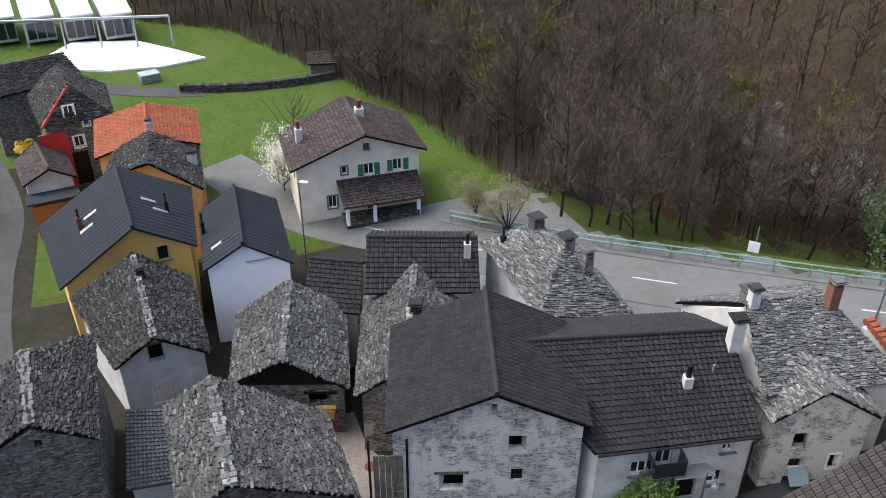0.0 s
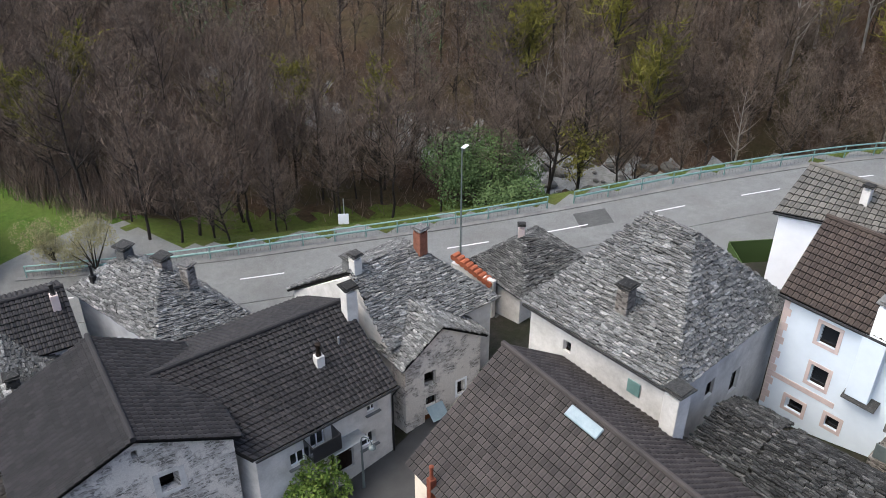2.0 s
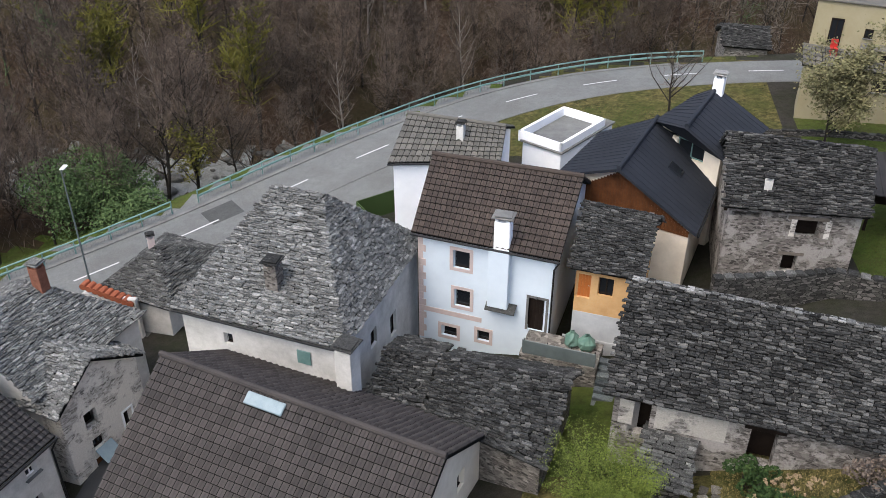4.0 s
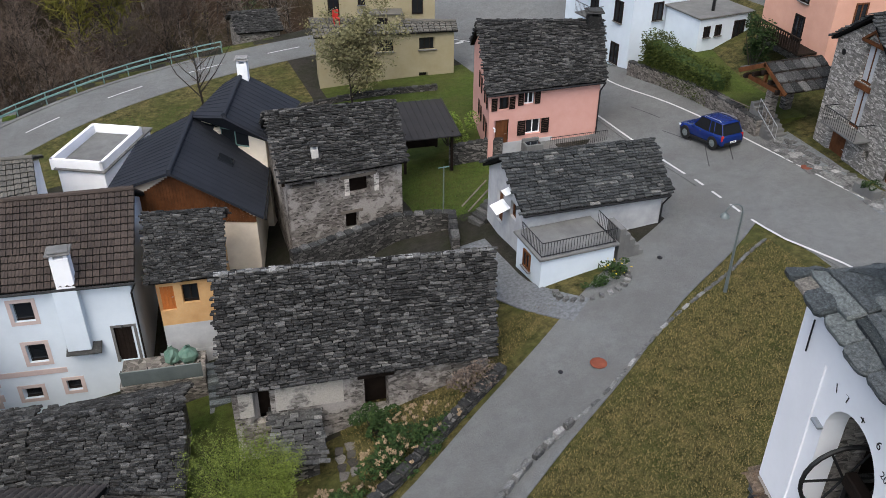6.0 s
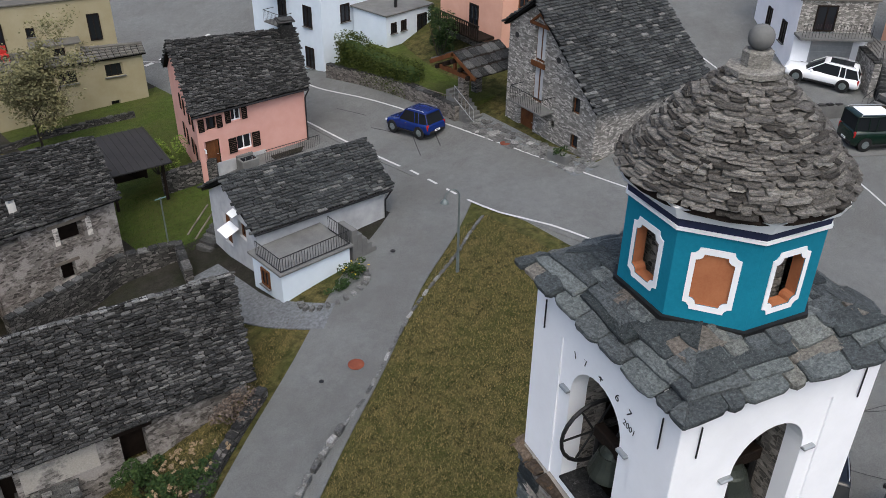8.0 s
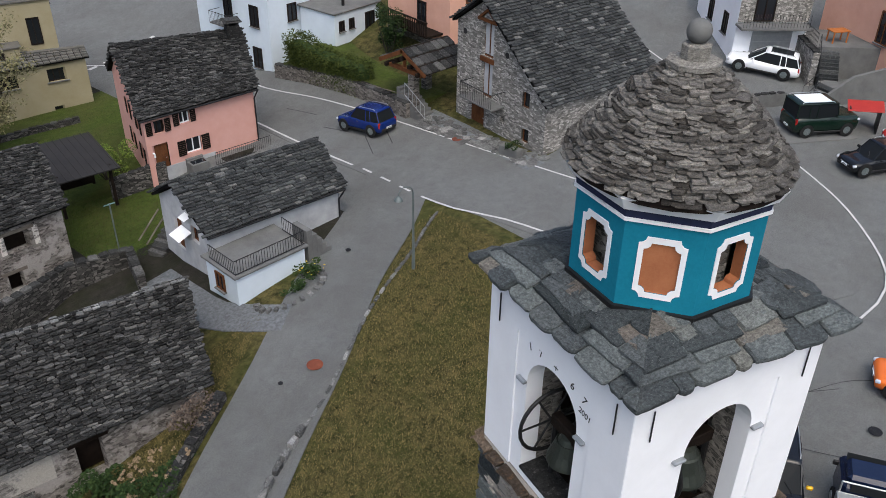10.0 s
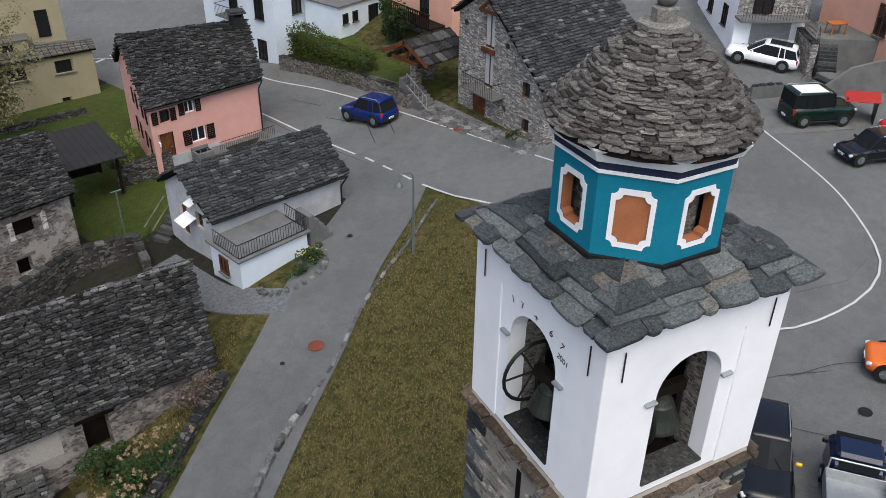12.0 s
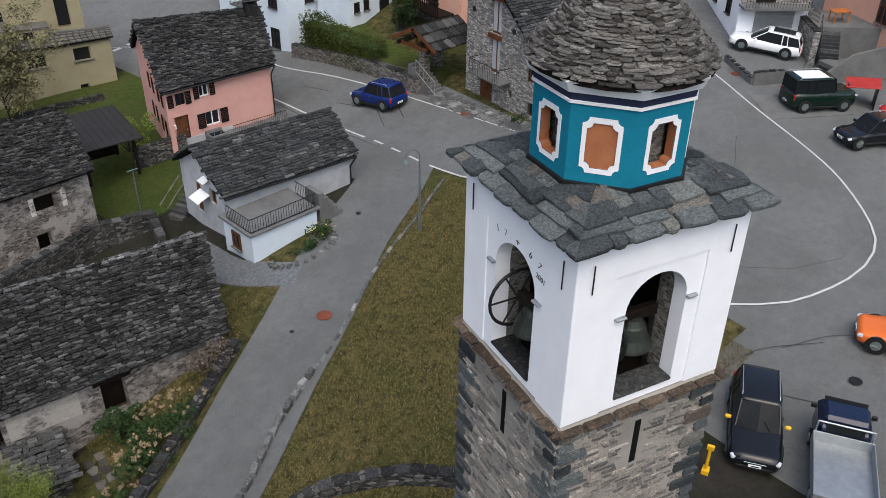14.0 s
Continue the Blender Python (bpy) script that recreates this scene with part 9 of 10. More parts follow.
for x, y, z, s in zip(_ex, _ey, _ez, _es):
    if not 0.3 < s < 9 or (x > -58 and s < 10.5):
        continue
    for _ in range(12):
        a, l, r = _nr.uniform(0, math.tau), _nr.uniform(0.5, 2.4), _nr.uniform(0.012, 0.03)
        px_, py_ = x + _nr.normal(0, 0.5), y + _nr.normal(0, 0.5)
        dx, dy = math.cos(a), math.sin(a)
        base = len(_bv)
        _bv += [(px_ - dy * r, py_ + dx * r, z), (px_ + dy * r, py_ - dx * r, z), (px_ + dx * l * 0.5, py_ + dy * l * 0.5, z + l)]
        _bf.append((base, base + 1, base + 2))
joined("undergrowth", _bv, _bf, twig_brown, None, "dry brown brush on the wood floor", "undergrowth", "stuff")


# boulders in the river
_nr = np.random.default_rng(8)
_ico = bmesh.new()
bmesh.ops.create_icosphere(_ico, subdivisions=2, radius=1)
_iv, _if = np.array([v.co[:] for v in _ico.verts]), [[v.index for v in f.verts] for f in _ico.faces]
_ico.free()
_bv, _bf = [], []
_cx, _cy = _nr.uniform(-80, 20, 9000), _nr.uniform(36, 110, 9000)
_cs, _cz = beyond(_cx, _cy), land(_cx, _cy)
for x, y, z, s in zip(_cx, _cy, _cz, _cs):
    if abs(s - river_line(x)) > 3.3 or len(_bv) > 42 * 500:
        continue
    size = _nr.uniform(0.2, 0.75) * _nr.uniform(0.4, 1.1)
    a = _iv * (1 + _nr.normal(0, 0.05, (len(_iv), 1))) * (size * _nr.uniform(0.8, 1.5), size, size * _nr.uniform(0.5, 0.9)) + (x, y, z + size * 0.2)
    base = len(_bv)
    _bv += a.tolist()
    _bf += [[base + i for i in f] for f in _if]
joined("boulders", _bv, _bf, boulder_stone, None, "pale grey boulders in the river bed", "boulders", "stuff")


# ---- leafy trees, shrubs and hedges ----
def leaf_ball(rnd, verts, faces, centre, radii, count, size, flat=0.6, masses=9):
    """Small leaves scattered through an uneven mass."""
    lumps = [(Vector((rnd.gauss(0, 0.5), rnd.gauss(0, 0.5), rnd.uniform(-0.5, 0.7))), rnd.uniform(0.35, 0.6)) for _ in range(masses)]
    for _ in range(count):
        o, r = rnd.choice(lumps)
        d = Vector((rnd.gauss(0, 1), rnd.gauss(0, 1), rnd.gauss(0, 1))).normalized() * r * rnd.uniform(0.7, 1.0) + o
        p = Vector((centre[0] + d.x * radii[0], centre[1] + d.y * radii[1], centre[2] + d.z * radii[2]))
        u = Vector((rnd.uniform(-1, 1), rnd.uniform(-1, 1), rnd.uniform(-flat, flat))).normalized()
        w = u.cross(Vector((rnd.uniform(-1, 1), rnd.uniform(-1, 1), 1))).normalized()
        s = size * rnd.uniform(0.6, 1.3)
        base = len(verts)
        verts += [tuple(p - u * s), tuple(p + w * s * 0.55), tuple(p + u * s), tuple(p - w * s * 0.55)]
        faces.append((base, base + 1, base + 2, base + 3))


def bush(name, label, x, y, radii, count, size, leaf, seed, stems=True, category="shrub", lift=0.0, flowers=None, masses=9):
    rnd = random.Random(seed)
    z = ground_at(x, y) + lift
    t = thing(name, label, category, (x, y, z))
    verts, faces = [], []
    leaf_ball(rnd, verts, faces, (x, y, z + radii[2] * 0.9), radii, count, size, masses=masses)
    joined("foliage", verts, faces, leaf, t)
    bm = bmesh.new()
    for _ in range(7):
        add_tube(bm, (x + rnd.uniform(-0.1, 0.1), y + rnd.uniform(-0.1, 0.1), z - 0.1), (x + rnd.gauss(0, 0.4) * radii[0], y + rnd.gauss(0, 0.4) * radii[1], z + radii[2] * rnd.uniform(0.7, 1.5)), 0.05 * max(0.4, radii[2] / 1.5), 0.012, 5)
    part("stem", bm, bark, t)
    if flowers:
        fv, ff = [], []
        if category == "hydrangea":
            for _ in range(flowers[1]):
                a, r = rnd.uniform(0, math.tau), rnd.uniform(0, 1) ** 0.5
                head = (x + math.cos(a) * r * radii[0] * 1.05, y + math.sin(a) * r * radii[1] * 1.05, z + radii[2] * (1.0 + 0.95 * math.sqrt(1 - 0.9 * r * r)) + rnd.gauss(0, 0.06))
                size = rnd.uniform(0.07, 0.11)
                leaf_ball(rnd, fv, ff, head, (size, size, size * 0.8), 46, flowers[2], masses=3)
        else:
            leaf_ball(rnd, fv, ff, (x, y, z + radii[2] * 1.1), (radii[0] * 1.05, radii[1] * 1.05, radii[2]), flowers[1], flowers[2])
        joined("blossom", fv, ff, flowers[0], t)
    return t


def leafy_tree(label, x, y, height, spread, leaf, seed, count=3500, size=0.1, trunk_share=0.35, wood=None, z=None):
    rnd = random.Random(seed)
    z = ground_at(x, y) if z is None else z
    wv, wf, tv, tf = tree_mesh(seed, height * 0.92, spread, 7, thick=0.035 * height / 2, first=trunk_share, fine=0.018, limbs=13)
    t = thing("tree", label, "tree", (x, y, z))
    trunk = joined("trunk", [(a + x, b + y, c + z) for a, b, c in wv], wf, wood or bark, t)
    joined("twig_cover", [(a + x, b + y, c + z) for a, b, c in tv], tf, twig_brown, trunk)
    verts, faces = [], []
    tips = [Vector(tv[i]) for i in range(2, len(tv), 3)]
    for _ in range(count):
        p = rnd.choice(tips) + Vector((x, y, z)) + Vector((rnd.gauss(0, 1), rnd.gauss(0, 1), rnd.gauss(0, 0.8))) * spread * 0.09
        u = Vector((rnd.uniform(-1, 1), rnd.uniform(-1, 1), rnd.uniform(-0.6, 0.6))).normalized()
        w = u.cross(Vector((rnd.uniform(-1, 1), rnd.uniform(-1, 1), 1))).normalized()
        s = size * rnd.uniform(0.6, 1.3)
        base = len(verts)
        verts += [tuple(p - u * s), tuple(p + w * s * 0.6), tuple(p + u * s), tuple(p - w * s * 0.6)]
        faces.append((base, base + 1, base + 2, base + 3))
    joined("crown", verts, faces, leaf, t)
    return t


bush("willow", "dense rounded willow in fresh green leaf beside the rail", -38.2, 51.2, (4.1, 4.1, 3.7), 30000, 0.11, leaf_willow, 71, category="willow", masses=30)
leafy_tree("young tree with yellow spring leaves by the river", -33.8, 58.6, 6.5, 2.6, leaf_budding, 72, 2200, 0.12, 0.3)
leafy_tree("flowering fruit tree with white blossom beside the orange house", -66.5, 9.0, 3.6, 2.6, blossom_white, 73, 6000, 0.06, 0.15)
leafy_tree("bare young tree on the meadow", -74.0, 11.5, 6.0, 2.2, leaf_budding, 74, 250, 0.06, 0.25)
bush("shrub", "bushy pruned tree with thin olive leaves beside the villa", -55.0, 22.2, (1.7, 1.7, 1.7), 5200, 0.06, leaf_olive_dry, 75, lift=0.7, masses=14)
bush("shrub", "bushy pruned tree with thin olive leaves beside the villa", -51.4, 23.4, (2.0, 2.0, 2.0), 6500, 0.06, leaf_olive_dry, 76, lift=0.7, masses=16)
leafy_tree("blossoming fruit tree before the yellow house", 14.2, 58.6, 5.2, 3.2, leaf_olive_dry, 77, 15000, 0.1, 0.2)
leafy_tree("bare roadside tree behind the metal roof", 3.6, 61.2, 7.0, 3.0, leaf_budding, 78, 60, 0.05, 0.4)
bush("shrub", "glossy evergreen shrub before the white house", -22.6, 17.6, (2.1, 1.5, 1.5), 5200, 0.09, leaf_fresh, 81, lift=0.4)


def shoot_shrub(label, x, y, spread, height, stems, leaf, seed, size=0.032):
    """An upright shrub of many thin shoots, each set with small leaves."""
    rnd = random.Random(seed)
    z = ground_at(x, y)
    t = thing("shrub", label, "shrub", (x, y, z))
    wv, wf, lv, lf = [], [], [], []
    for _ in range(stems):
        a, out = rnd.uniform(0, math.tau), rnd.uniform(0.1, 1.0) ** 0.7 * spread
        foot = Vector((x + rnd.gauss(0, 0.16), y + rnd.gauss(0, 0.16), z - 0.05))
        tip = Vector((x + math.cos(a) * out, y + math.sin(a) * out, z + height * rnd.uniform(0.55, 1.0) * (1 - 0.3 * out / spread)))
        mid = foot.lerp(tip, 0.5) + Vector((-math.cos(a), -math.sin(a), 0.6)) * out * 0.15
        for p, q, r in ((foot, mid, 0.018), (mid, tip, 0.01)):
            s = (q - p).normalized().orthogonal().normalized() * r
            base = len(wv)
            wv += [tuple(p - s), tuple(p + s), tuple(q)]
            wf.append((base, base + 1, base + 2))
        for k in range(110):
            f = rnd.uniform(0.12, 1.0)
            p = foot.lerp(mid, f * 2) if f < 0.5 else mid.lerp(tip, f * 2 - 1)
            p = p + Vector((rnd.gauss(0, 1), rnd.gauss(0, 1), rnd.gauss(0, 1))) * 0.075
            u = Vector((rnd.uniform(-1, 1), rnd.uniform(-1, 1), rnd.uniform(-0.4, 1))).normalized()
            w = u.cross(Vector((rnd.uniform(-1, 1), rnd.uniform(-1, 1), 0.6))).normalized()
            s = size * rnd.uniform(0.6, 1.3)
            base = len(lv)
            lv += [tuple(p - u * s), tuple(p + w * s * 0.45), tuple(p + u * s), tuple(p - w * s * 0.45)]
            lf.append((base, base + 1, base + 2, base + 3))
    joined("stem", wv, wf, bark, t)
    joined("foliage", lv, lf, leaf, t)


shoot_shrub("loose upright light-green shrub in the barn garden", 0.6, 22.9, 2.1, 4.6, 330, leaf_spring, 82)
shoot_shrub("tall thin light-green shrub beside the garden shed", 2.1, 22.6, 1.3, 3.7, 150, leaf_spring, 83)
bush("hydrangea", "hydrangea bush with faded brown flower heads", 7.7, 22.5, (1.3, 0.8, 0.75), 1900, 0.07, leaf_dark, 84, category="hydrangea", flowers=(blossom_cream, 34, 0.035))
bush("hydrangea", "hydrangea bush with faded brown flower heads", 6.0, 21.7, (1.1, 0.8, 0.65), 1400, 0.08, leaf_dark, 85, category="hydrangea", flowers=(blossom_cream, 36, 0.035))
bush("hydrangea", "low hydrangea bush with faded brown flower heads", 4.0, 20.8, (1.4, 0.6, 0.5), 1000, 0.08, leaf_dark, 87, category="hydrangea", flowers=(blossom_cream, 40, 0.035))
bush("shrub", "dark green shrub against the barn wall", 6.2, 24.0, (0.9, 0.6, 0.7), 1300, 0.08, leaf_dark, 86)
bush("shrub", "dry brown climber on the barn wall", 10.2, 23.8, (1.3, 0.5, 0.7), 1200, 0.06, twig_brown, 87)
bush("shrub", "green shrub beside the pink house", 17.8, 47.6, (1.0, 1.0, 1.2), 1800, 0.08, leaf_fresh, 88)
bush("shrub", "garden shrubs with yellow flowers before the small house", 18.2, 27.4, (0.8, 0.5, 0.35), 700, 0.06, leaf_dark, 89, flowers=(flower_yellow, 30, 0.05))
bush("shrub", "low dark shrub in the front bed", 17.2, 27.0, (0.6, 0.4, 0.3), 500, 0.06, leaf_dark, 90)
bush("shrub", "yellow flowering shrub beside the stone house", -82.5, -12.8, (0.9, 0.9, 0.8), 900, 0.09, flower_yellow, 91)
bush("conifer", "dark evergreen shrub behind the lane", -70.5, -15.2, (1.0, 1.0, 2.2), 2500, 0.09, leaf_dark, 92, category="conifer")
bush("conifer", "dark conifer in the raised garden", 37.6, 44.2, (1.2, 1.2, 1.9), 3000, 0.09, leaf_dark, 93, category="conifer")

bush("shrub", "low reddish plants in the stone planter", 33.0, 28.6, (0.5, 0.3, 0.15), 300, 0.06, leaf_dark, 130, lift=0.5)


def grass_field(label, boxes, count, seed, mat, size, allow):
    """Short grass blades as one mesh."""
    rnd = np.random.default_rng(seed)
    verts, faces = [], []
    for x0, y0, x1, y1 in boxes:
        xs, ys = rnd.uniform(x0, x1, count), rnd.uniform(y0, y1, count)
        zs = land(xs, ys)
        for x, y, z in zip(xs, ys, zs):
            if not allow(x, y):
                continue
            a, l = rnd.uniform(0, math.tau), size * rnd.uniform(0.5, 1.4)
            dx, dy = math.cos(a), math.sin(a)
            base = len(verts)
            verts += [(x - dy * 0.02, y + dx * 0.02, z), (x + dy * 0.02, y - dx * 0.02, z), (x + dx * l * 0.7, y + dy * l * 0.7, z + l * 0.6)]
            faces.append((base, base + 1, base + 2))
    joined("grass", verts, faces, mat, None, label, "grass", "stuff")


_road, _ = line_points(SIDE, 0.5)
_main, _ = line_points(MAIN_LOW, 1.0)


def on_lawn(x, y):
    return np.min(np.hypot(_road[:, 0] - x, _road[:, 1] - y)) > 2.3 and np.min(np.hypot(_main[:, 0] - x, _main[:, 1] - y)) > 3.0 and x < 26.5


def anywhere(x, y):
    return True


grass_blades_dry = leaf_material("dry_grass_blades", (0.026, 0.03, 0.009), (0.17, 0.135, 0.055))
grass_blades = leaf_material("green_grass_blades", (0.0228, 0.0455, 0.0078), (0.0585, 0.091, 0.0195))
grass_field("short dry grass blades on the tower lawn", ((5, 9, 26, 27),), 150000, 3, grass_blades_dry, 0.1, on_lawn)
grass_field("green grass blades in the yards", ((13, 37, 19, 46), (13, 48, 24, 60), (-6, 56, 8, 66)), 5000, 4, grass_blades, 0.14, anywhere)
grass_field("rough grass on the bank below the road", ((-46, 30, -20, 62),), 9000, 6, grass_blades, 0.2, lambda x, y: 1.5 < float(beyond(np.array([x]), np.array([y]))[0]) < 12)

# ---- vehicles ----
def loft(bm, m, stations, section):
    """A skin through cross sections; stations are (x, half width, low, high)."""
    rings = [[bm.verts.new(m @ Vector((x, y * w, lo + z * (hi - lo)))) for y, z in section] for x, w, lo, hi in stations]
    n = len(section)
    for a, b in zip(rings, rings[1:]):
        for k in range(n):
            bm.faces.new((a[k], b[k], b[(k + 1) % n], a[(k + 1) % n]))
    bm.faces.new(rings[0])
    bm.faces.new(rings[-1][::-1])
    bmesh.ops.recalc_face_normals(bm, faces=bm.faces[:])


def car(label, at, yaw, length, width, height, paint, style="suv", trim=None, mirror=None, rack=None, seed=1):
    """A car lofted from cross sections; it faces +x before it is turned."""
    x0, y0 = at
    z0 = ground_at(x0, y0) + 0.05
    dx, dy = math.cos(radians(yaw)) * 1.2, math.sin(radians(yaw)) * 1.2
    rise = math.degrees(math.atan2(ground_at(x0 + dx, y0 + dy) - ground_at(x0 - dx, y0 - dy), 2.4))
    m = pose(x0, y0, z0, 0, 0, yaw) @ pose(0, 0, 0, 0, -rise, 0)
    t = thing("car", label, "car", (x0, y0, z0))
    L, W, H = length, width, height
    belt = 0.58 * H
    half = W / 2
    nose = 0.92 if style == "van" else 0.8
    # lower body with a rounded plan, sloping bonnet and tucked sills
    section = ((-0.9, 0.0), (-1.0, 0.3), (-1.0, 0.62), (-0.97, 0.82), (-0.86, 0.97), (-0.45, 1.0), (0.45, 1.0), (0.86, 0.97), (0.97, 0.82), (1.0, 0.62), (1.0, 0.3), (0.9, 0.0))
    stations = ((-0.5, half * 0.8, 0.4, belt * 0.8), (-0.485, half * 0.92, 0.28, belt * 0.93), (-0.44, half * 0.98, 0.24, belt), (-0.3, half, 0.22, belt), (0.0, half, 0.2, belt), (0.17, half, 0.22, belt * 0.99), (0.27, half * 0.99, 0.22, belt * (0.5 * nose + 0.5)), (0.36, half * 0.97, 0.23, belt * (0.75 * nose + 0.24)), (0.44, half * 0.93, 0.25, belt * (nose + 0.06)), (0.48, half * 0.86, 0.27, belt * nose), (0.5, half * 0.72, 0.36, belt * nose * 0.8))
    bm = bmesh.new()
    loft(bm, m, [(f * L, w, lo, hi) for f, w, lo, hi in stations], section)
    body = part("body", bm, paint, t)
    body.data.shade_smooth()
    # greenhouse: glass skin, painted roof skin over it, pillars between
    if style == "van":
        plan = ((-0.48, 0.0), (-0.475, 0.98), (0.1, 1.0), (0.16, 0.0))
    elif style == "wagon":
        plan = ((-0.48, 0.0), (-0.42, 0.9), (0.0, 1.0), (0.2, 0.0))
    else:
        plan = ((-0.475, 0.0), (-0.41, 0.93), (0.03, 1.0), (0.19, 0.0))
    (bl, _), (bt, bh), (ft, fh), (fl, _) = plan
    cab = H - belt
    wl, wh = half * 0.93, half * (0.88 if style == "van" else 0.76)
    zb, zf = belt + cab * bh - 0.05, belt + cab * fh - 0.05
    mid = (bt + ft) / 2
    bm = bmesh.new()
    lows = [bm.verts.new(m @ Vector((f * L, s * wl * k, belt - 0.04))) for s in (-1, 1) for f, k in ((bl, 0.9), (mid, 1.0), (fl, 0.88))]
    tops = [bm.verts.new(m @ Vector((f * L, s * wh * k, z))) for s in (-1, 1) for f, k, z in ((bt, 0.92, zb), (mid, 1.0, max(zb, zf) + 0.02), (ft, 0.94, zf))]
    for k in (0, 1):
        bm.faces.new((lows[k], lows[k + 1], tops[k + 1], tops[k]))
        bm.faces.new((lows[3 + k], tops[3 + k], tops[4 + k], lows[4 + k]))
    wind_low = bm.verts.new(m @ Vector((fl * L + 0.14, 0, belt - 0.04)))
    wind_top = bm.verts.new(m @ Vector((ft * L + 0.06, 0, zf + 0.015)))
    bm.faces.new((lows[2], wind_low, wind_top, tops[2]))
    bm.faces.new((wind_low, lows[5], tops[5], wind_top))
    bm.faces.new((lows[0], tops[0], tops[3], lows[3]))
    bmesh.ops.recalc_face_normals(bm, faces=bm.faces[:])
    part("glazing", bm, car_glass, t)
    bm = bmesh.new()
    roof_section = ((-1.0, 0.0), (-0.97, 0.45), (-0.8, 0.85), (-0.4, 1.0), (0.4, 1.0), (0.8, 0.85), (0.97, 0.45), (1.0, 0.0))
    loft(bm, m, [(bt * L - 0.07, wh * 0.93, zb - 0.02, zb + 0.02), (bt * L + 0.12, wh * 1.0, zb - 0.02, zb + 0.07), (mid * L, wh * 1.05, max(zb, zf) - 0.01, H), (ft * L - 0.12, wh * 1.0, zf - 0.01, zf + 0.065), (ft * L + 0.05, wh * 0.95, zf - 0.01, zf + 0.025)], roof_section)
    top = part("roof", bm, paint, t)
    top.data.shade_smooth()
    if rack:
        box_part("roof_panel", m @ pose(mid * L, 0, H + 0.005), ((ft - bt) * L * 0.72, wh * 1.5, 0.03), rack, top, 0.01)
    for s in (-1, 1):
        for a, b in (((bl, wl * 0.9), (bt, wh * 0.92, zb)), ((fl, wl * 0.88), (ft, wh * 0.94, zf)), ((mid - 0.01, wl), (mid, wh, max(zb, zf))), ((bl * 0.62, wl * 0.96), (bt * 0.66, wh * 0.97, zb + 0.01))):
            tube_part("pillar", [m @ Vector((a[0] * L, s * a[1] * 1.004, belt - 0.05)), m @ Vector((b[0] * L, s * b[1] * 1.004, b[2] + 0.01))], 0.032, paint, t, 5)
        tube_part("roof_rail", [m @ Vector((bt * L + 0.12, s * wh * 0.92, H - 0.02)), m @ Vector((bt * L + 0.22, s * wh * 0.92, H + 0.05)), m @ Vector((ft * L - 0.3, s * wh * 0.92, H + 0.05)), m @ Vector((ft * L - 0.2, s * wh * 0.92, H - 0.02))], 0.018, metal_grey, t, 6)
        box_part("mirror", m @ pose(fl * L - 0.28, s * (half + 0.1), belt + 0.06), (0.13, 0.22, 0.15), mirror or paint, t, 0.04)
        box_part("headlight", m @ pose(L * 0.462, s * half * 0.72, belt * nose * 0.86, 0, 14, -s * 24), (0.2, 0.36, 0.13), lamp_clear, t, 0.03)
        box_part("tail_light", m @ pose(-L * 0.476, s * half * 0.84, belt * 0.78), (0.1, 0.16, 0.34), lamp_red, t, 0.02)
        box_part("door_handle", m @ pose(-0.02 * L, s * (half + 0.008), belt * 0.86), (0.18, 0.03, 0.035), trim or metal_dark, t, 0.008)
        for fx in (-0.3, 0.31):
            c = m @ Vector((fx * L, s * (half - 0.09), 0.33))
            axis = (m.to_3x3() @ Vector((0, 1, 0))) * 0.11
            bm = bmesh.new()
            add_tube(bm, c + axis * s * 0.2, c + axis * s * 0.9, 0.41, 0.405, 20)
            part("wheel_arch", bm, black_rubber if style != "wagon" else metal_dark, t)
            bm = bmesh.new()
            add_tube(bm, c - axis, c + axis, 0.33, 0.33, 22)
            wheel = part("wheel", bm, black_rubber, t)
            bm = bmesh.new()
            out = axis * s
            add_tube(bm, c + out * 0.9, c + out * 1.08, 0.23, 0.2, 16)
            for k in range(5):
                a = k * math.tau / 5
                spoke = m.to_3x3() @ Vector((math.cos(a), 0, math.sin(a)))
                add_tube(bm, c + out * 1.1, c + out * 1.1 + spoke * 0.21, 0.03, 0.02, 4)
            part("rim", bm, metal_lamp, wheel)
        box_part("sill_trim", m @ pose(0, s * (half - 0.02), 0.27), (L * 0.42, 0.06, 0.12), metal_dark, t, 0.02)
    box_part("grille", m @ pose(L * 0.488, 0, belt * nose * 0.76), (0.06, W * 0.46, 0.15), metal_dark, t, 0.02)
    box_part("grille_bar", m @ pose(L * 0.496, 0, belt * nose * 0.78), (0.06, W * 0.4, 0.03), metal_grey, t, 0.008)
    box_part("bumper", m @ pose(L * 0.488, 0, 0.36), (0.12, W * 0.72, 0.2), trim or metal_dark, t, 0.05)
    box_part("bumper", m @ pose(-L * 0.488, 0, 0.4), (0.12, W * 0.78, 0.24), trim or metal_dark, t, 0.05)
    for f in (0.507, -0.507):
        plate = box_part("number_plate", m @ pose(f * L, 0, 0.48), (0.02, 0.42, 0.11), trim_white, t, 0)
        box_part("plate_bar", m @ pose(f * L * 1.004, 0.02, 0.48), (0.02, 0.26, 0.04), metal_dark, plate, 0)
    for sy in (-0.2, 0.26):
        tube_part("wiper", [m @ Vector((fl * L + 0.1, sy * W, belt + 0.0)), m @ Vector((fl * L * 0.62 + ft * L * 0.38 + 0.1, sy * W - 0.3, belt + cab * 0.38))], 0.012, metal_dark, t, 4)
    return t


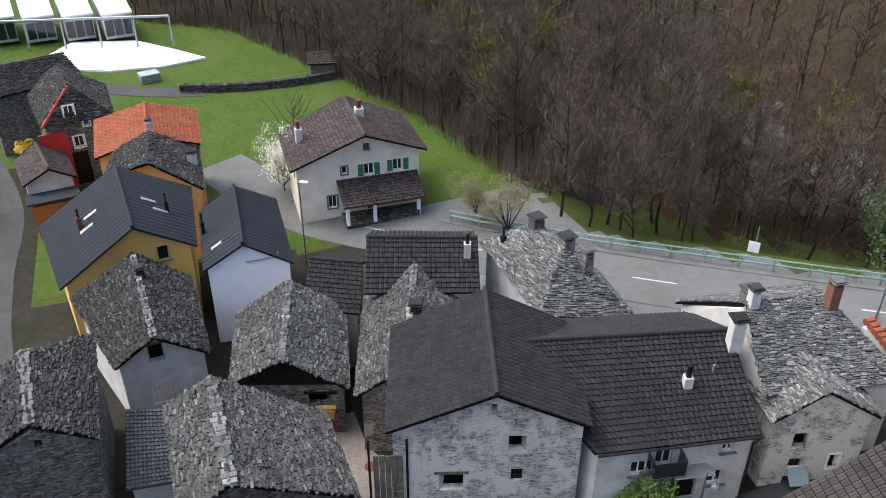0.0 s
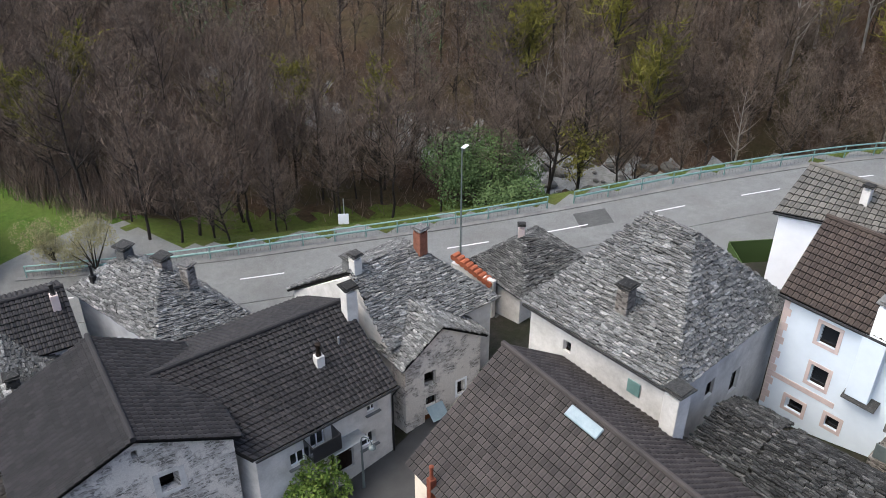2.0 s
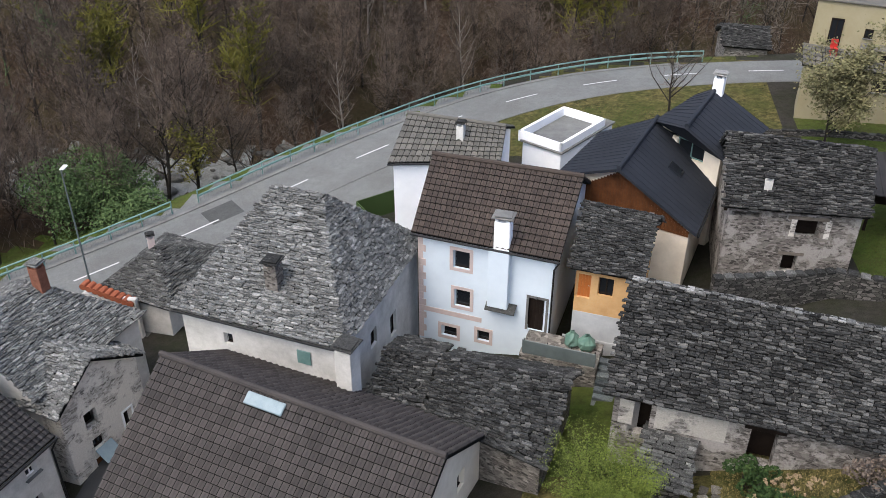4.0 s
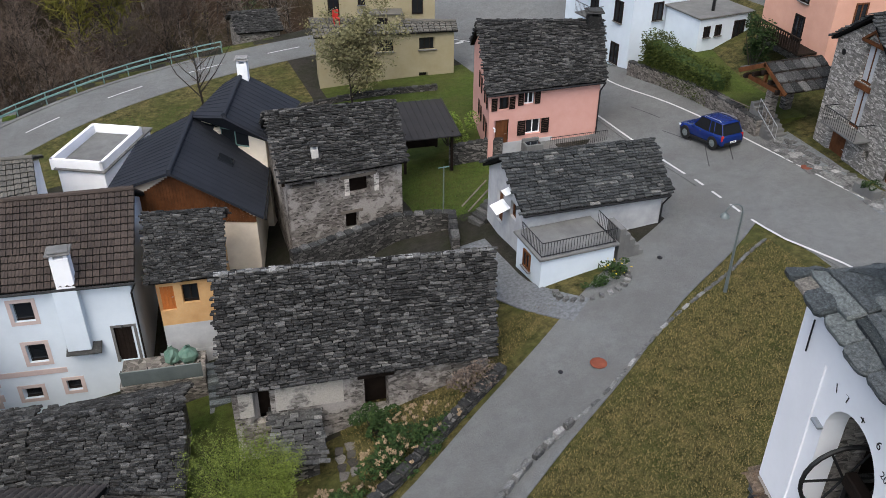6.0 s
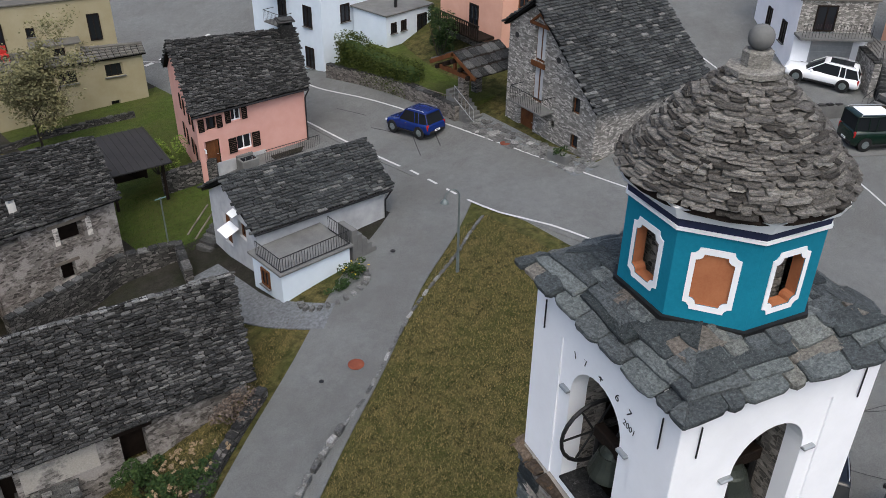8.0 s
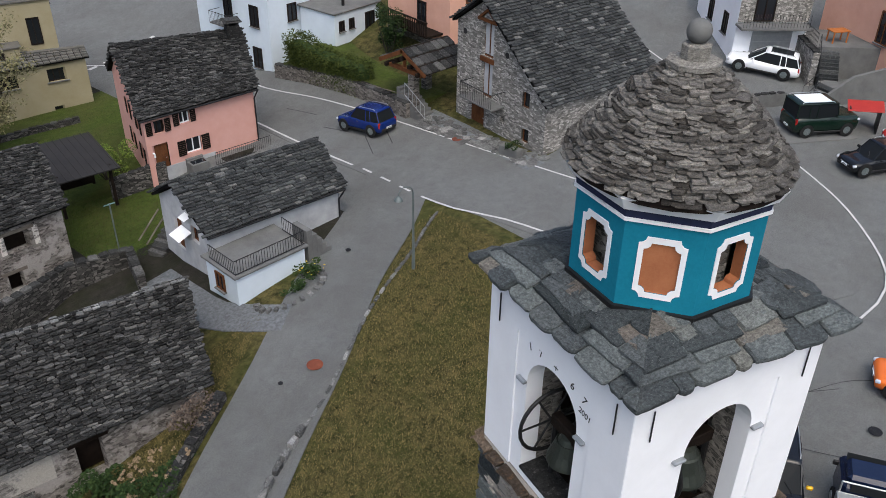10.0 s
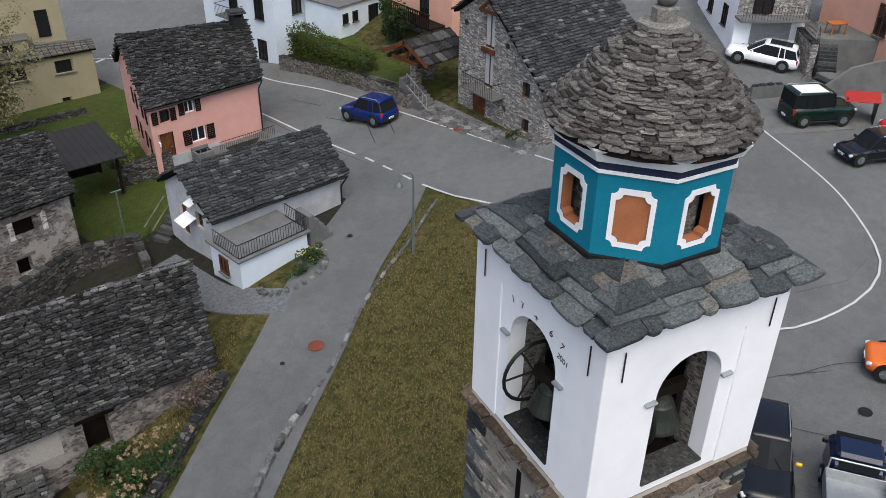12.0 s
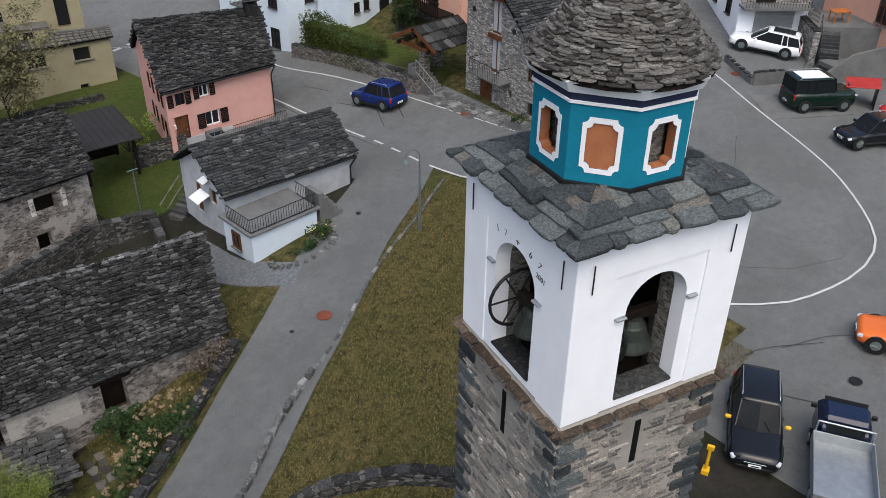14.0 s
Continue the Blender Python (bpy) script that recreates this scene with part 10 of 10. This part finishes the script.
car("black sport utility car with yellow mirrors in the car park", (22.3, 6.9), -150, 4.3, 1.8, 1.62, lacquer_black, "suv", mirror=mirror_yellow)
car("white estate car with a dark glass roof on the forecourt", (51.1, 23.5), 112, 4.5, 1.8, 1.48, lacquer_white, "wagon", trim=lacquer_white, rack=car_glass)
car("dark green off-road car with a white roof", (46.6, 17.5), -34, 4.0, 1.8, 1.95, lacquer_green, "van", rack=lacquer_white)
car("small black car parked beside the bend", (44.9, 13.5), 149, 3.6, 1.65, 1.48, lacquer_black, "suv")
car("blue compact sport utility car on the main road", (30.6, 38.2), 97, 3.7, 1.7, 1.6, lacquer_blue, "suv")
car("orange and white car at the edge of the car park", (30.4, 5.0), 115, 3.8, 1.7, 1.5, lacquer_orange, "suv", rack=lacquer_white)
car("red car under the retaining wall", (48.9, 12.6), 120, 3.9, 1.7, 1.45, lacquer_red, "suv")
car("pale car parked behind the old huts", (-44.2, 9.6), 150, 4.0, 1.7, 1.45, lacquer_white, "suv")

# flatbed truck
_x, _y = 22.5, 3.9
_m = pose(_x, _y, ground_at(_x, _y) + 0.05, 0, 0, 27)
truck = thing("pickup_truck", "small dark blue truck with a grey aluminium flatbed", "truck", (_x, _y, ground_at(_x, _y)))
bm = bmesh.new()
add_box(bm, _m @ pose(1.35, 0, 1.0), 1.5, 1.72, 1.2, 0.14)
cab = part("cab", bm, lacquer_navy, truck)
bm = bmesh.new()
add_box(bm, _m @ pose(1.15, 0, 1.72), 1.0, 1.5, 0.42, 0.12)
part("cab_roof", bm, lacquer_navy, truck)
box_part("rear_window", _m @ pose(0.58, 0, 1.55), (0.04, 1.2, 0.36), car_glass, cab, 0)
box_part("windscreen", _m @ pose(1.75, 0, 1.62, 0, 30, 0), (0.05, 1.4, 0.5), car_glass, cab, 0)
for sy in (-1, 1):
    box_part("mirror", _m @ pose(1.7, sy * 0.98, 1.45), (0.1, 0.2, 0.2), metal_dark, truck, 0.03)
bed = box_part("flatbed", _m @ pose(-0.95, 0, 0.85), (3.0, 1.95, 0.1), metal_grey, truck, 0.01)
for px_, py_, sx, sy in ((-0.95, -0.96, 3.0, 0.04), (-0.95, 0.96, 3.0, 0.04), (-2.44, 0, 0.04, 1.95), (0.54, 0, 0.04, 1.95)):
    box_part("side_board", _m @ pose(px_, py_, 1.1), (sx, sy, 0.42), metal_grey, bed, 0.008)
for y in (-0.9, 0.9):
    tube_part("rack_post", [_m @ Vector((0.56, y, 0.9)), _m @ Vector((0.56, y, 1.75))], 0.03, metal_grey, bed, 6)
tube_part("rack_bar", [_m @ Vector((0.56, -0.9, 1.75)), _m @ Vector((0.56, 0.9, 1.75))], 0.03, metal_grey, bed, 6)
for fx in (-1.5, 1.3):
    for sy in (-1, 1):
        bm = bmesh.new()
        add_tube(bm, _m @ Vector((fx, sy * 0.7, 0.32)), _m @ Vector((fx, sy * 0.9, 0.32)), 0.32, 0.32, 18)
        w = part("wheel", bm, black_rubber, truck)
        bm = bmesh.new()
        add_tube(bm, _m @ Vector((fx, sy * 0.88, 0.32)), _m @ Vector((fx, sy * 0.92, 0.32)), 0.19, 0.17, 12)
        part("rim", bm, metal_grey, w)
# yellow equipment beside the tower
_m = pose(19.3, 6.95, ground_at(19.3, 6.95), 0, 0, 20) @ Matrix.Scale(0.8, 4)
jack = thing("hydrant_stand", "yellow steel stand beside the parked black car", "stand", _m.translation)
box_part("foot", _m @ pose(0, 0, 0.12), (0.4, 0.3, 0.24), mirror_yellow, jack)
tube_part("column", [_m @ Vector((0, 0, 0.2)), _m @ Vector((0, 0, 1.4))], 0.06, mirror_yellow, jack)
box_part("head", _m @ pose(0, 0, 1.45), (0.16, 0.3, 0.22), mirror_yellow, jack)
